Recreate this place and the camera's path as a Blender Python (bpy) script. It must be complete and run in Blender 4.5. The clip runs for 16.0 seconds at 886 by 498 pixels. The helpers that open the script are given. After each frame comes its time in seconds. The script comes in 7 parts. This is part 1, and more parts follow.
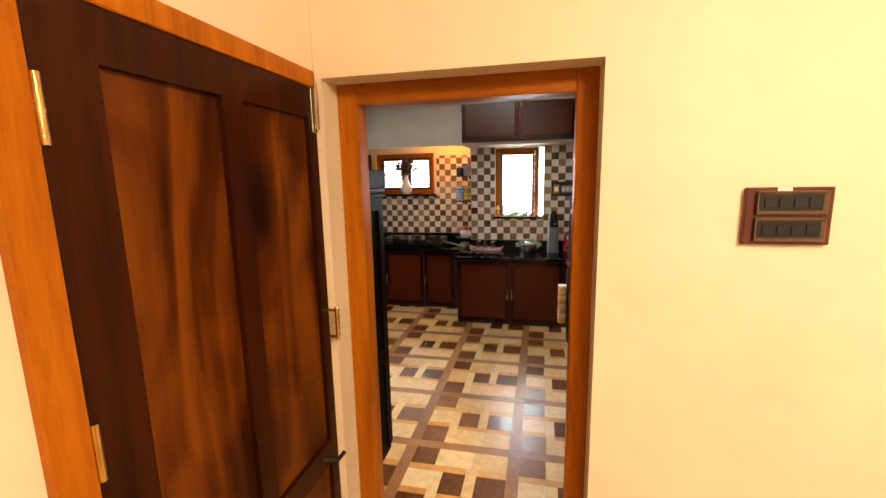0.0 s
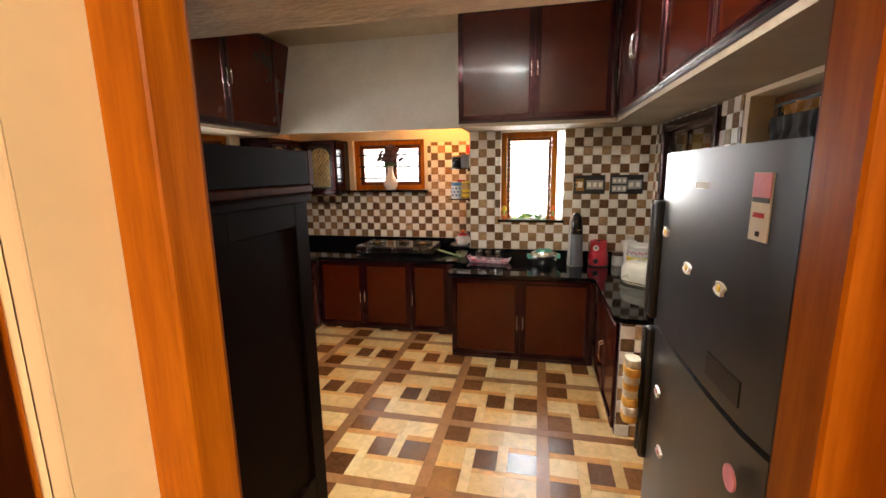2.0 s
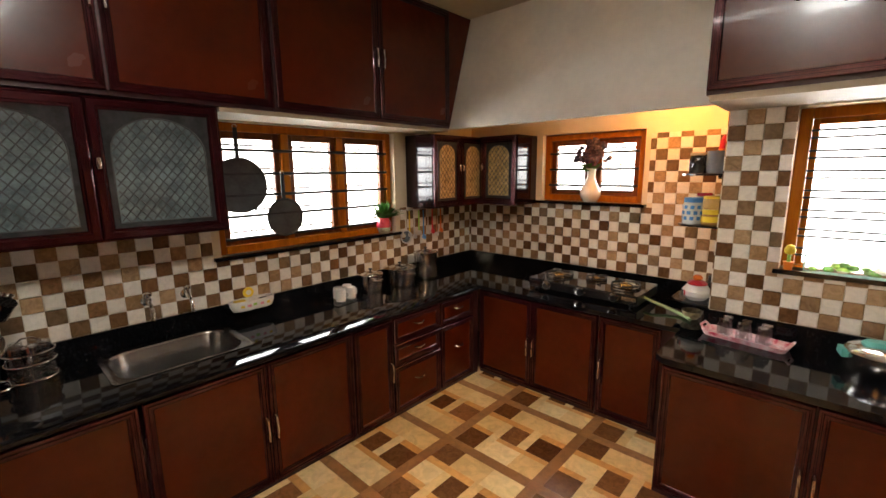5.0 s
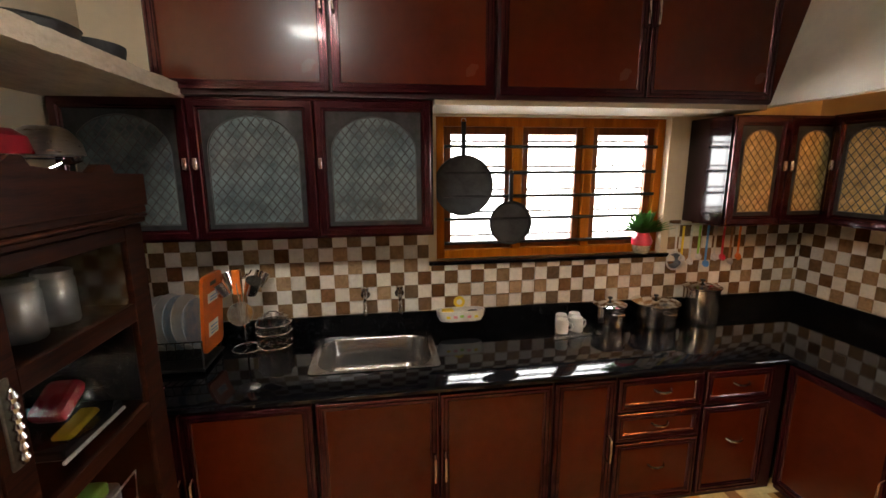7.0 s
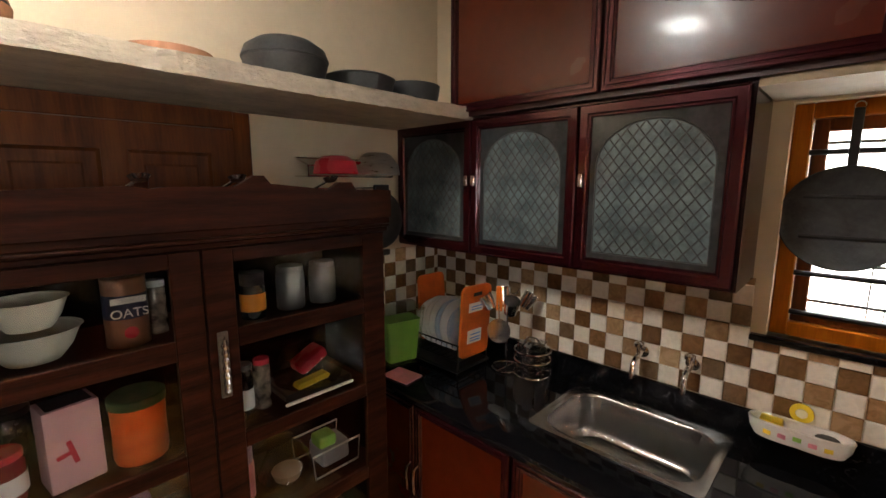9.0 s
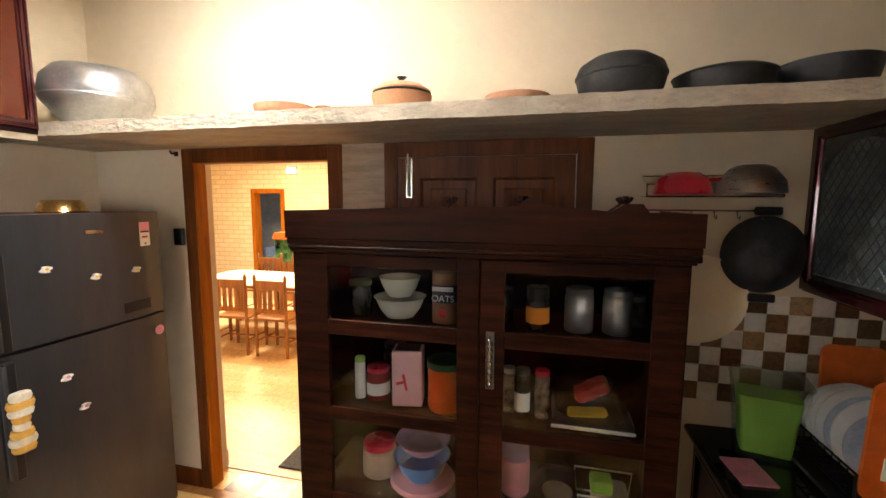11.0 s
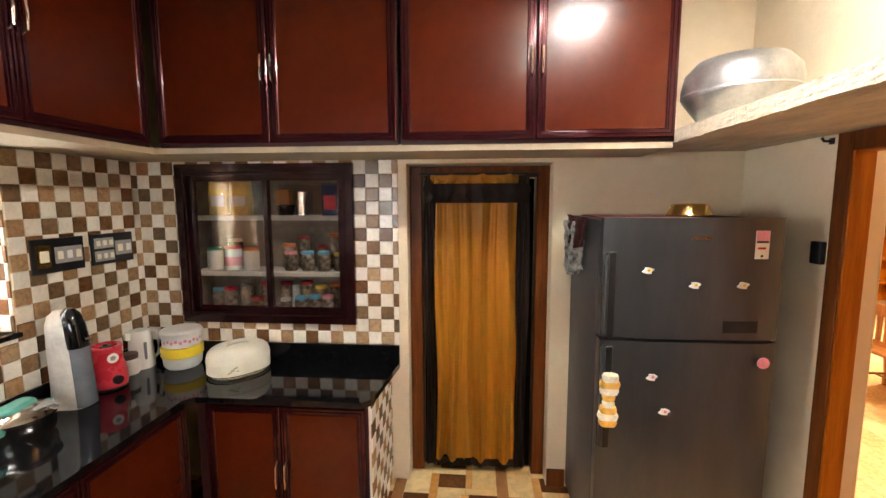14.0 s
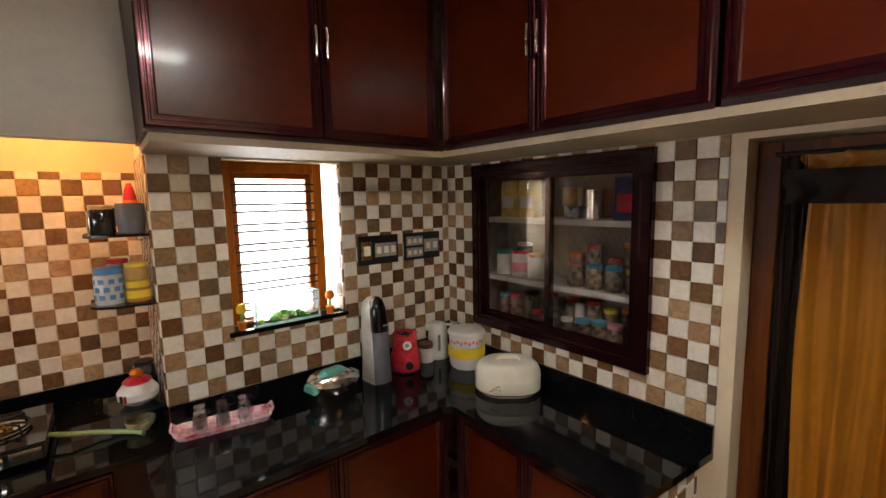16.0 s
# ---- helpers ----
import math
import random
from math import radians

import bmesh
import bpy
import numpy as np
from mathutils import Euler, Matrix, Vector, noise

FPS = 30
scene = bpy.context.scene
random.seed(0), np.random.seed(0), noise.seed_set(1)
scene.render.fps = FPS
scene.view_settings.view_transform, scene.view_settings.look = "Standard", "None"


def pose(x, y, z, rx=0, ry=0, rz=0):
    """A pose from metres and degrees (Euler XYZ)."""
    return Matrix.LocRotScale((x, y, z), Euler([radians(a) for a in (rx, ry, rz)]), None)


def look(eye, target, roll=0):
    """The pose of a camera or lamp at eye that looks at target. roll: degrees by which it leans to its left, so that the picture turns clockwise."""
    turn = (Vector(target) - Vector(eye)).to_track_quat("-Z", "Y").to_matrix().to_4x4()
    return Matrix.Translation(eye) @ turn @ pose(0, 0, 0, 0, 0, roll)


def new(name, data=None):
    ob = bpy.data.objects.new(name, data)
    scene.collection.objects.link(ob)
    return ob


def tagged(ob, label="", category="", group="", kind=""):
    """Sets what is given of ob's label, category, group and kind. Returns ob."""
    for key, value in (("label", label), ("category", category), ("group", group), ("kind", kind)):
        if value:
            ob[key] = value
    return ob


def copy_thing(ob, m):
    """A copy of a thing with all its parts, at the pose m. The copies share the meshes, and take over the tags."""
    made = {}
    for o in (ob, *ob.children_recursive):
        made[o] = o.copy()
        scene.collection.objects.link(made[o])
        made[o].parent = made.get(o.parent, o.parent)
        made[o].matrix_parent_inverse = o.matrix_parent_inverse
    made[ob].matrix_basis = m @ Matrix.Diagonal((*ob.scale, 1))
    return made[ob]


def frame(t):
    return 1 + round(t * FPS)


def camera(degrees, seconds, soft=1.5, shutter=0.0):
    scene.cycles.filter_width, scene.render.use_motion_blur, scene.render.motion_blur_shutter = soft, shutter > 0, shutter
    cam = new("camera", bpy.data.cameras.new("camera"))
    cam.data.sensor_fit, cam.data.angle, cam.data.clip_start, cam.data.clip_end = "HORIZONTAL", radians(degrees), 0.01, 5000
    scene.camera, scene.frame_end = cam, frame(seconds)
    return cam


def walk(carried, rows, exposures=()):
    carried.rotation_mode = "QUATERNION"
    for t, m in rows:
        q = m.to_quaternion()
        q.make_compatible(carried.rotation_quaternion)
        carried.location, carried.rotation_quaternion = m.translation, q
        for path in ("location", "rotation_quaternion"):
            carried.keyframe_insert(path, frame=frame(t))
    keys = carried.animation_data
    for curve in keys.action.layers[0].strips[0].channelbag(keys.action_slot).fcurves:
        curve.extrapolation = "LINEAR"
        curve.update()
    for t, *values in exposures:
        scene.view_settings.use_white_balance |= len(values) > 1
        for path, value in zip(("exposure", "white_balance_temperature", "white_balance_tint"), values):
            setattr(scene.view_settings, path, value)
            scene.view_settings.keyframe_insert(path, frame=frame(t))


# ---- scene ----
cam = camera(92.34, 16.0)
ROWS = [
    (0, 0.019, 0.019, 1.733, 12.73, -9.62, 1.15),
    (0.5, -0.027, 0.326, 1.738, 12.73, -10.21, 1.08),
    (1, -0.091, 0.611, 1.747, 12.53, -10.67, 1.05),
    (1.5, -0.160, 0.901, 1.723, 12.49, -10.51, 0.95),
    (2, -0.178, 1.182, 1.712, 12.46, -10.45, 0.87),
    (2.5, -0.185, 1.439, 1.713, 12.80, -10.22, 0.80),
    (3, -0.217, 1.690, 1.711, 14.82, -10.05, 0.79),
    (3.5, -0.241, 1.923, 1.724, 19.31, -9.89, 0.66),
    (6, -0.511, 2.911, 1.774, 61.80, -10.81, 0.48),
    (6.5, -0.616, 3.072, 1.779, 71.46, -10.95, 0.28),
    (7, -0.718, 3.227, 1.798, 81.37, -10.94, 0.29),
    (7.5, -0.809, 3.410, 1.801, 93.59, -10.68, 0.40),
    (8, -0.947, 3.553, 1.799, 106.21, -10.36, -0.01),
    (10.5, -1.722, 3.904, 1.825, 178.97, -6.66, -0.11),
    (11, -1.861, 3.879, 1.818, 193.80, -6.47, -0.19),
    (11.5, -1.924, 3.784, 1.807, 208.72, -6.43, -0.32),
    (12, -1.934, 3.668, 1.817, 223.40, -6.32, -0.30),
    (12.5, -1.930, 3.541, 1.822, 237.54, -6.27, -0.16),
    (13, -1.911, 3.451, 1.828, 250.86, -6.35, -0.04),
    (13.5, -1.835, 3.389, 1.824, 262.85, -6.34, -0.03),
    (14, -1.739, 3.312, 1.833, 274.57, -6.45, 0.15),
    (14.5, -1.606, 3.230, 1.848, 286.49, -6.56, 0.59),
    (15, -1.435, 3.177, 1.852, 298.44, -6.55, 0.86),
    (15.5, -1.227, 3.176, 1.851, 309.66, -6.62, 1.12),
    (16, -1.019, 3.200, 1.861, 321.27, -6.68, 1.14),
]
walk(cam, [(t, pose(x, y, z, 90 + pitch, roll, yaw)) for t, x, y, z, yaw, pitch, roll in ROWS], [(0.0, -0.05), (1.0, 0.0), (2.0, 0.28), (2.7, 0.45), (4.0, 0.45), (6.0, 0.25), (7.0, 0.42), (8.2, 0.22), (10.3, 0.85), (10.7, 0.7), (11.0, 0.5), (11.5, 0.45), (12.5, 0.58), (14.0, 0.78), (14.5, 0.85), (15.0, 0.66), (15.5, 0.28), (16.0, -0.18)])

# world and large lights -------------------------------------------------
def make_world():
    w = bpy.data.worlds.new("sky")
    scene.world = w
    w.use_nodes = True
    nt = w.node_tree
    bg = nt.nodes["Background"]
    sky = nt.nodes.new("ShaderNodeTexSky")
    sky.sky_type = "NISHITA"
    sky.sun_disc = False
    sky.sun_elevation, sky.sun_rotation = radians(50), radians(200)
    nt.links.new(sky.outputs[0], bg.inputs[0])
    bg.inputs[1].default_value = 0.1


def lamp(name, kind, energy, color, m, size=None, size_y=None):
    data = bpy.data.lights.new(name, kind)
    data.energy, data.color = energy, color
    if kind == "AREA":
        data.shape, data.size, data.size_y = "RECTANGLE", size, size_y or size
    elif kind == "SUN":
        data.angle = size
    else:
        data.shadow_soft_size = size
    ob = new(name, data)
    ob.matrix_basis = m
    return ob


make_world()
DAY = (0.93, 0.97, 1.0)
lamp("sun", "SUN", 2.0, (1.0, 0.95, 0.86), look((0, 0, 20), (6, 14, 0)), radians(0.5))
lamp("window_light_left", "AREA", 92, DAY, look((-3.85, 4.32, 1.95), (-1.4, 4.2, 0.9)), 1.9, 1.1)
lamp("window_light_cook", "AREA", 9, DAY, look((-1.95, 6.62, 1.95), (-1.9, 3.0, 0.6)), 1.0, 0.7)
lamp("window_light_back", "AREA", 44, DAY, look((-0.26, 6.05, 1.80), (-0.4, 3.0, 0.7)), 0.6, 0.9)
lamp("alcove_lamp_glow", "POINT", 14, (1.0, 0.41, 0.09), pose(-1.25, 5.75, 2.27), 0.05)
lamp("hall_lamp_glow", "AREA", 118, (1.0, 0.78, 0.52), look((1.3, -0.6, 2.95), (0.5, 0.6, 0.5)), 0.7, 0.7)
lamp("dining_lamp_glow", "AREA", 250, (1.0, 0.80, 0.54), look((3.2, -2.6, 2.95), (3.2, -2.6, 0.0)), 0.8, 0.8)


# materials -------------------------------------------------------------
def mat(name, color, rough=0.5, metal=0.0, var=0.12, scale=8.0, stretch=(1, 1, 1), bump=0.0, bscale=60.0, coat=0.0, rnd=0.0,
        color2=None, spec=0.5, trans=0.0, ior=1.45, rvar=0.08):
    """Principled surface with two scales of noise in colour, gloss and relief."""
    m = bpy.data.materials.new(name)
    m.use_nodes = True
    nt = m.node_tree
    N, L = nt.nodes, nt.links
    p = N["Principled BSDF"]
    tc = N.new("ShaderNodeTexCoord")
    mp = N.new("ShaderNodeMapping")
    mp.inputs["Scale"].default_value = stretch
    L.new(tc.outputs["Object"], mp.inputs["Vector"])
    n1, n2 = N.new("ShaderNodeTexNoise"), N.new("ShaderNodeTexNoise")
    n1.inputs["Scale"].default_value, n1.inputs["Detail"].default_value = scale, 6
    n2.inputs["Scale"].default_value, n2.inputs["Detail"].default_value = scale * 7, 4
    for n in (n1, n2):
        L.new(mp.outputs[0], n.inputs["Vector"])
    mix = N.new("ShaderNodeMath")
    mix.operation = "MULTIPLY_ADD"
    L.new(n2.outputs["Fac"], mix.inputs[0])
    mix.inputs[1].default_value = 0.4
    L.new(n1.outputs["Fac"], mix.inputs[2])
    ramp = N.new("ShaderNodeValToRGB")
    c2 = color2 or tuple(c * (1 - 2.2 * var) for c in color)
    c1 = tuple(min(1, c * (1 + var)) for c in color)
    ramp.color_ramp.elements[0].position, ramp.color_ramp.elements[1].position = 0.48, 0.92
    ramp.color_ramp.elements[0].color, ramp.color_ramp.elements[1].color = (*c2, 1), (*c1, 1)
    L.new(mix.outputs[0], ramp.inputs[0])
    out = ramp.outputs[0]
    if rnd:
        oi = N.new("ShaderNodeObjectInfo")
        hsv = N.new("ShaderNodeHueSaturation")
        ma = N.new("ShaderNodeMath")
        ma.operation = "MULTIPLY_ADD"
        L.new(oi.outputs["Random"], ma.inputs[0])
        ma.inputs[1].default_value, ma.inputs[2].default_value = 2 * rnd, 1 - rnd
        L.new(ma.outputs[0], hsv.inputs["Value"])
        L.new(out, hsv.inputs["Color"])
        out = hsv.outputs[0]
    L.new(out, p.inputs["Base Color"])
    p.inputs["Metallic"].default_value = metal
    p.inputs["Coat Weight"].default_value = coat
    p.inputs["Coat Roughness"].default_value = 0.06
    p.inputs["Specular IOR Level"].default_value = spec
    p.inputs["Transmission Weight"].default_value = trans
    p.inputs["IOR"].default_value = ior
    mr = N.new("ShaderNodeMath")
    mr.operation = "MULTIPLY_ADD"
    mr.use_clamp = True
    L.new(n1.outputs["Fac"], mr.inputs[0])
    mr.inputs[1].default_value, mr.inputs[2].default_value = 2 * rvar, max(0.02, rough - rvar)
    L.new(mr.outputs[0], p.inputs["Roughness"])
    if bump:
        nb = N.new("ShaderNodeTexNoise")
        nb.inputs["Scale"].default_value, nb.inputs["Detail"].default_value = bscale, 8
        L.new(mp.outputs[0], nb.inputs["Vector"])
        b = N.new("ShaderNodeBump")
        b.inputs["Strength"].default_value, b.inputs["Distance"].default_value = bump, 0.01
        L.new(nb.outputs["Fac"], b.inputs["Height"])
        L.new(b.outputs[0], p.inputs["Normal"])
    return m


def clear_glass(name, tint=(1, 1, 1), rough=0.0, base=0.045):
    """Thin glass: mostly clear, with a mirror gloss that grows at grazing angles."""
    m = bpy.data.materials.new(name)
    m.use_nodes = True
    N, L = m.node_tree.nodes, m.node_tree.links
    N.remove(N["Principled BSDF"])
    t, g, mx, fr = N.new("ShaderNodeBsdfTransparent"), N.new("ShaderNodeBsdfGlossy"), N.new("ShaderNodeMixShader"), N.new("ShaderNodeLayerWeight")
    pw = N.new("ShaderNodeMath")
    pw.operation = "POWER"
    pw.inputs[1].default_value = 4.0
    ma = N.new("ShaderNodeMath")
    ma.operation = "MULTIPLY_ADD"
    ma.inputs[1].default_value, ma.inputs[2].default_value = 0.8, base
    t.inputs[0].default_value = (*tint, 1)
    g.inputs["Roughness"].default_value = rough + 0.02
    fr.inputs["Blend"].default_value = 0.5
    L.new(fr.outputs["Facing"], pw.inputs[0])
    L.new(pw.outputs[0], ma.inputs[0])
    L.new(ma.outputs[0], mx.inputs[0])
    L.new(t.outputs[0], mx.inputs[1])
    L.new(g.outputs[0], mx.inputs[2])
    L.new(mx.outputs[0], N["Material Output"].inputs[0])
    return m


def glow(name, color, strength):
    m = bpy.data.materials.new(name)
    m.use_nodes = True
    p = m.node_tree.nodes["Principled BSDF"]
    p.inputs["Base Color"].default_value = (0.8, 0.8, 0.8, 1)
    p.inputs["Emission Color"].default_value = (*color, 1)
    p.inputs["Emission Strength"].default_value = strength
    return m


def wood(name, c1, c2, rough=0.35, axis="z", coat=0.3, scale=3.0, rnd=0.0, spec=0.5):
    st = {"z": (9, 9, 0.7), "x": (0.7, 9, 9), "y": (9, 0.7, 9)}[axis]
    return mat(name, c1, rough, 0, 0.1, scale, st, 0.06, 40, coat, rnd, c2, spec)


def teak(name, dark, mid, light, rough):
    """Old varnished teak: wandering upright bands, fine grain, dark knots and long stains."""
    m = bpy.data.materials.new(name)
    m.use_nodes = True
    N, L = m.node_tree.nodes, m.node_tree.links
    p = N["Principled BSDF"]
    tc = N.new("ShaderNodeTexCoord")

    def coords(scale):
        mp = N.new("ShaderNodeMapping")
        mp.inputs["Scale"].default_value = scale
        L.new(tc.outputs["Object"], mp.inputs["Vector"])
        return mp.outputs[0]

    def tex(scale, size, detail, dist):
        n = N.new("ShaderNodeTexNoise")
        n.inputs["Scale"].default_value, n.inputs["Detail"].default_value, n.inputs["Distortion"].default_value = size, detail, dist
        L.new(coords(scale), n.inputs["Vector"])
        return n.outputs["Fac"]

    def math_node(op, x, y, z=None):
        n = N.new("ShaderNodeMath")
        n.operation = op
        for i, v in enumerate((x, y, z)):
            if v is None:
                continue
            if isinstance(v, float):
                n.inputs[i].default_value = v
            else:
                L.new(v, n.inputs[i])
        return n.outputs[0]

    bands = tex((4.6, 1, 0.8), 1.0, 4, 2.2)
    grain = tex((60, 1, 1.6), 1.0, 5, 0.6)
    stain = tex((2.2, 1, 1.5), 1.6, 5, 1.2)
    vo = N.new("ShaderNodeTexVoronoi")
    vo.inputs["Scale"].default_value = 1.0
    L.new(coords((3.6, 0.1, 1.7)), vo.inputs["Vector"])
    knot = N.new("ShaderNodeMapRange")
    knot.inputs["From Min"].default_value, knot.inputs["From Max"].default_value = 0.02, 0.26
    L.new(math_node("MULTIPLY_ADD", grain, 0.06, math_node("MULTIPLY_ADD", bands, 0.12, math_node("SUBTRACT", vo.outputs["Distance"], 0.09))), knot.inputs["Value"])
    f = math_node("MULTIPLY_ADD", grain, 0.20, math_node("MULTIPLY_ADD", stain, 0.65, math_node("SUBTRACT", bands, 0.43)))
    f = math_node("MULTIPLY", f, math_node("MULTIPLY_ADD", knot.outputs[0], 0.62, 0.38))
    ramp = N.new("ShaderNodeValToRGB")
    el = ramp.color_ramp.elements
    el.new(0.5)
    for e, (pos, c) in zip(el, ((0.24, dark), (0.46, mid), (0.70, light))):
        e.position, e.color = pos, (*c, 1)
    L.new(f, ramp.inputs[0])
    L.new(ramp.outputs[0], p.inputs["Base Color"])
    L.new(math_node("MULTIPLY_ADD", stain, 0.2, rough - 0.1), p.inputs["Roughness"])
    p.inputs["Specular IOR Level"].default_value = 0.14
    b = N.new("ShaderNodeBump")
    b.inputs["Strength"].default_value, b.inputs["Distance"].default_value = 0.12, 0.004
    L.new(grain, b.inputs["Height"])
    L.new(b.outputs[0], p.inputs["Normal"])
    return m


PLASTER = mat("cream_plaster", (0.69, 0.58, 0.41), 0.7, 0, 0.04, 2.2, bump=0.10, bscale=38)
HALLWALL = mat("yellow_plaster", (0.78, 0.64, 0.47), 0.65, 0, 0.03, 1.6, bump=0.06, bscale=45)
WHITEPL = mat("white_plaster", (0.72, 0.68, 0.60), 0.7, 0, 0.05, 3, bump=0.12, bscale=50)
# off-white slab plaster, darkened to tan for the shade under the wall units
SLABPL = mat("shaded_slab_plaster", (0.36, 0.29, 0.20), 0.75, 0, 0.08, 3, bump=0.15, bscale=45)
CEILPL = mat("warm_ceiling_paint", (0.58, 0.49, 0.35), 0.75, 0, 0.06, 2.5, bump=0.10, bscale=50)
ROUGHPL = mat("rough_plaster", (0.58, 0.50, 0.38), 0.8, 0, 0.12, 5, (1, 2.2, 2.2), 1.0, 26)
TRAV = mat("travertine", (0.40, 0.28, 0.17), 0.35, 0, 0.16, 4, (1, 1, 9), 0.05, 60, rnd=0.1)
PANEL = mat("brown_door_panel", (0.072, 0.0095, 0.0019), 0.25, 0, 0.14, 2.4, rvar=0.05, bump=0.006, bscale=160, spec=0.34, coat=0.12)
MAROON = mat("maroon_profile", (0.052, 0.0062, 0.0095), 0.20, 0.6, 0.12, 6, coat=0.35)
CARC = mat("cabinet_carcass", (0.03, 0.006, 0.006), 0.4, 0.1, 0.15, 5)
GRANITE = mat("black_granite", (0.006, 0.006, 0.007), 0.06, 0, 0.5, 90, rvar=0.03, spec=0.32)
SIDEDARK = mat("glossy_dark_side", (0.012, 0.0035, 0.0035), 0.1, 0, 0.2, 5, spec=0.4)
CHROME = mat("chrome", (0.75, 0.74, 0.72), 0.16, 1.0, 0.05, 14)
STEEL = mat("brushed_steel", (0.68, 0.67, 0.65), 0.30, 1.0, 0.08, 20, (1, 1, 5), 0.02, 120)
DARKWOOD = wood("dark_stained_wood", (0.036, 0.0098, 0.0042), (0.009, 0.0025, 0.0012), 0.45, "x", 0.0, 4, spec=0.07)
# same stained wood, upright grain, with the shade of the cupboard sides in its colour
DARKWOODSHADE = wood("shaded_stained_wood_upright", (0.0045, 0.0016, 0.001), (0.0018, 0.0008, 0.0005), 0.5, "z", 0.0, 4, spec=0.05)
FRAMEWOOD = wood("varnished_frame_wood", (0.41, 0.125, 0.004), (0.25, 0.064, 0.002), 0.42, "z", 0.0, 2.5, spec=0.14)
FRAMEWOODX = wood("varnished_frame_wood_flat", (0.34, 0.098, 0.004), (0.19, 0.046, 0.002), 0.42, "x", 0.0, 2.5, spec=0.14)
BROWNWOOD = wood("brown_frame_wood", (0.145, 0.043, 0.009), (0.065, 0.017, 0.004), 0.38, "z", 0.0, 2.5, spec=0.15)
DOORWOOD = teak("teak_door_panel", (0.013, 0.0024, 0.0006), (0.070, 0.0145, 0.0012), (0.165, 0.043, 0.0030), 0.34)
DOORRAIL = wood("dark_door_rail", (0.040, 0.0085, 0.002), (0.014, 0.003, 0.001), 0.34, "z", 0.0, 2.0, spec=0.12)
BLACK = mat("black_plastic", (0.012, 0.012, 0.012), 0.35, 0, 0.2, 12)
IRON = mat("black_iron", (0.02, 0.019, 0.018), 0.45, 0.4, 0.2, 12)
CASTIRON = mat("cast_iron", (0.046, 0.046, 0.047), 0.55, 0.3, 0.25, 10, bump=0.1, bscale=70)
# frame wood darkened for sashes that stand in shade against bright panes
SASHWOOD = wood("shaded_sash_wood", (0.17, 0.045, 0.006), (0.085, 0.021, 0.003), 0.4, "z", 0.0, 2.5, spec=0.25)
WHITE = mat("white_plastic", (0.78, 0.76, 0.72), 0.35, 0, 0.05, 10)
CREAM = mat("cream_plastic", (0.80, 0.76, 0.62), 0.35, 0, 0.04, 10, coat=0.2)
GLASS = clear_glass("clear_glass")
DULLGLASS = clear_glass("dusty_glass", (0.90, 0.90, 0.88), 0.04)
GREYSTEEL = mat("graphite_steel", (0.10, 0.10, 0.102), 0.34, 0.75, 0.06, 10, (1, 1, 0.2), 0.01, 150)
FRIDGESIDE = mat("dark_grey_enamel", (0.045, 0.047, 0.05), 0.42, 0.1, 0.08, 6)
RED = mat("red_plastic", (0.62, 0.035, 0.06), 0.28, 0, 0.06, 8, coat=0.3)
TERRACOTTA = mat("terracotta", (0.50, 0.25, 0.14), 0.75, 0, 0.12, 10, bump=0.08)
ORANGE = mat("orange_plastic", (0.80, 0.20, 0.02), 0.35, 0, 0.06, 8)
YELLOW = mat("yellow_plastic", (0.85, 0.62, 0.04), 0.32, 0, 0.05, 8)
TEAL = mat("teal_plastic", (0.16, 0.55, 0.45), 0.35, 0, 0.05, 8)
BLUE = mat("blue_plastic", (0.10, 0.30, 0.68), 0.35, 0, 0.06, 8)
PINK = mat("pink_plastic", (0.80, 0.30, 0.38), 0.4, 0, 0.10, 14)
GREEN = mat("green_plastic", (0.33, 0.62, 0.10), 0.4, 0, 0.08, 8)
LEAF = mat("leaf_green", (0.10, 0.30, 0.05), 0.55, 0, 0.25, 20, rnd=0.2)
ALU = mat("dull_aluminium", (0.50, 0.50, 0.49), 0.34, 0.85, 0.12, 9, bump=0.02)
OLDSTEEL = mat("old_bright_steel", (0.62, 0.57, 0.46), 0.24, 1.0, 0.12, 12)
BRASS = mat("brass", (0.72, 0.50, 0.18), 0.25, 1.0, 0.12, 12)


# mesh tools ------------------------------------------------------------
def finish(bm, smooth=False):
    me = bpy.data.meshes.new("mesh")
    bmesh.ops.recalc_face_normals(bm, faces=bm.faces[:])
    bm.to_mesh(me)
    bm.free()
    if smooth:
        me.shade_smooth()
        me.set_sharp_from_angle(angle=radians(38))
    return me


def thing(name, loc, label, category, group="", kind="", rz=0.0, rx=0.0, ry=0.0):
    ob = new(name)
    ob.matrix_basis = pose(*loc, rx, ry, rz)
    ob.empty_display_size = 0.1
    return tagged(ob, label, category, group, kind)


def part(name, bm, material, parent, label="", smooth=False, loc=None):
    me = finish(bm, smooth)
    me.materials.append(material)
    ob = new(name, me)
    ob.parent = parent
    if loc is not None:
        ob.matrix_basis = loc if isinstance(loc, Matrix) else Matrix.Translation(loc)
    if label:
        ob["label"] = label
    return ob


def solo(name, bm, material, label, category, group="", kind="", smooth=False, m=None):
    """A thing that is one mesh."""
    ob = part(name, bm, material, None, "", smooth, m)
    return tagged(ob, label, category, group, kind)


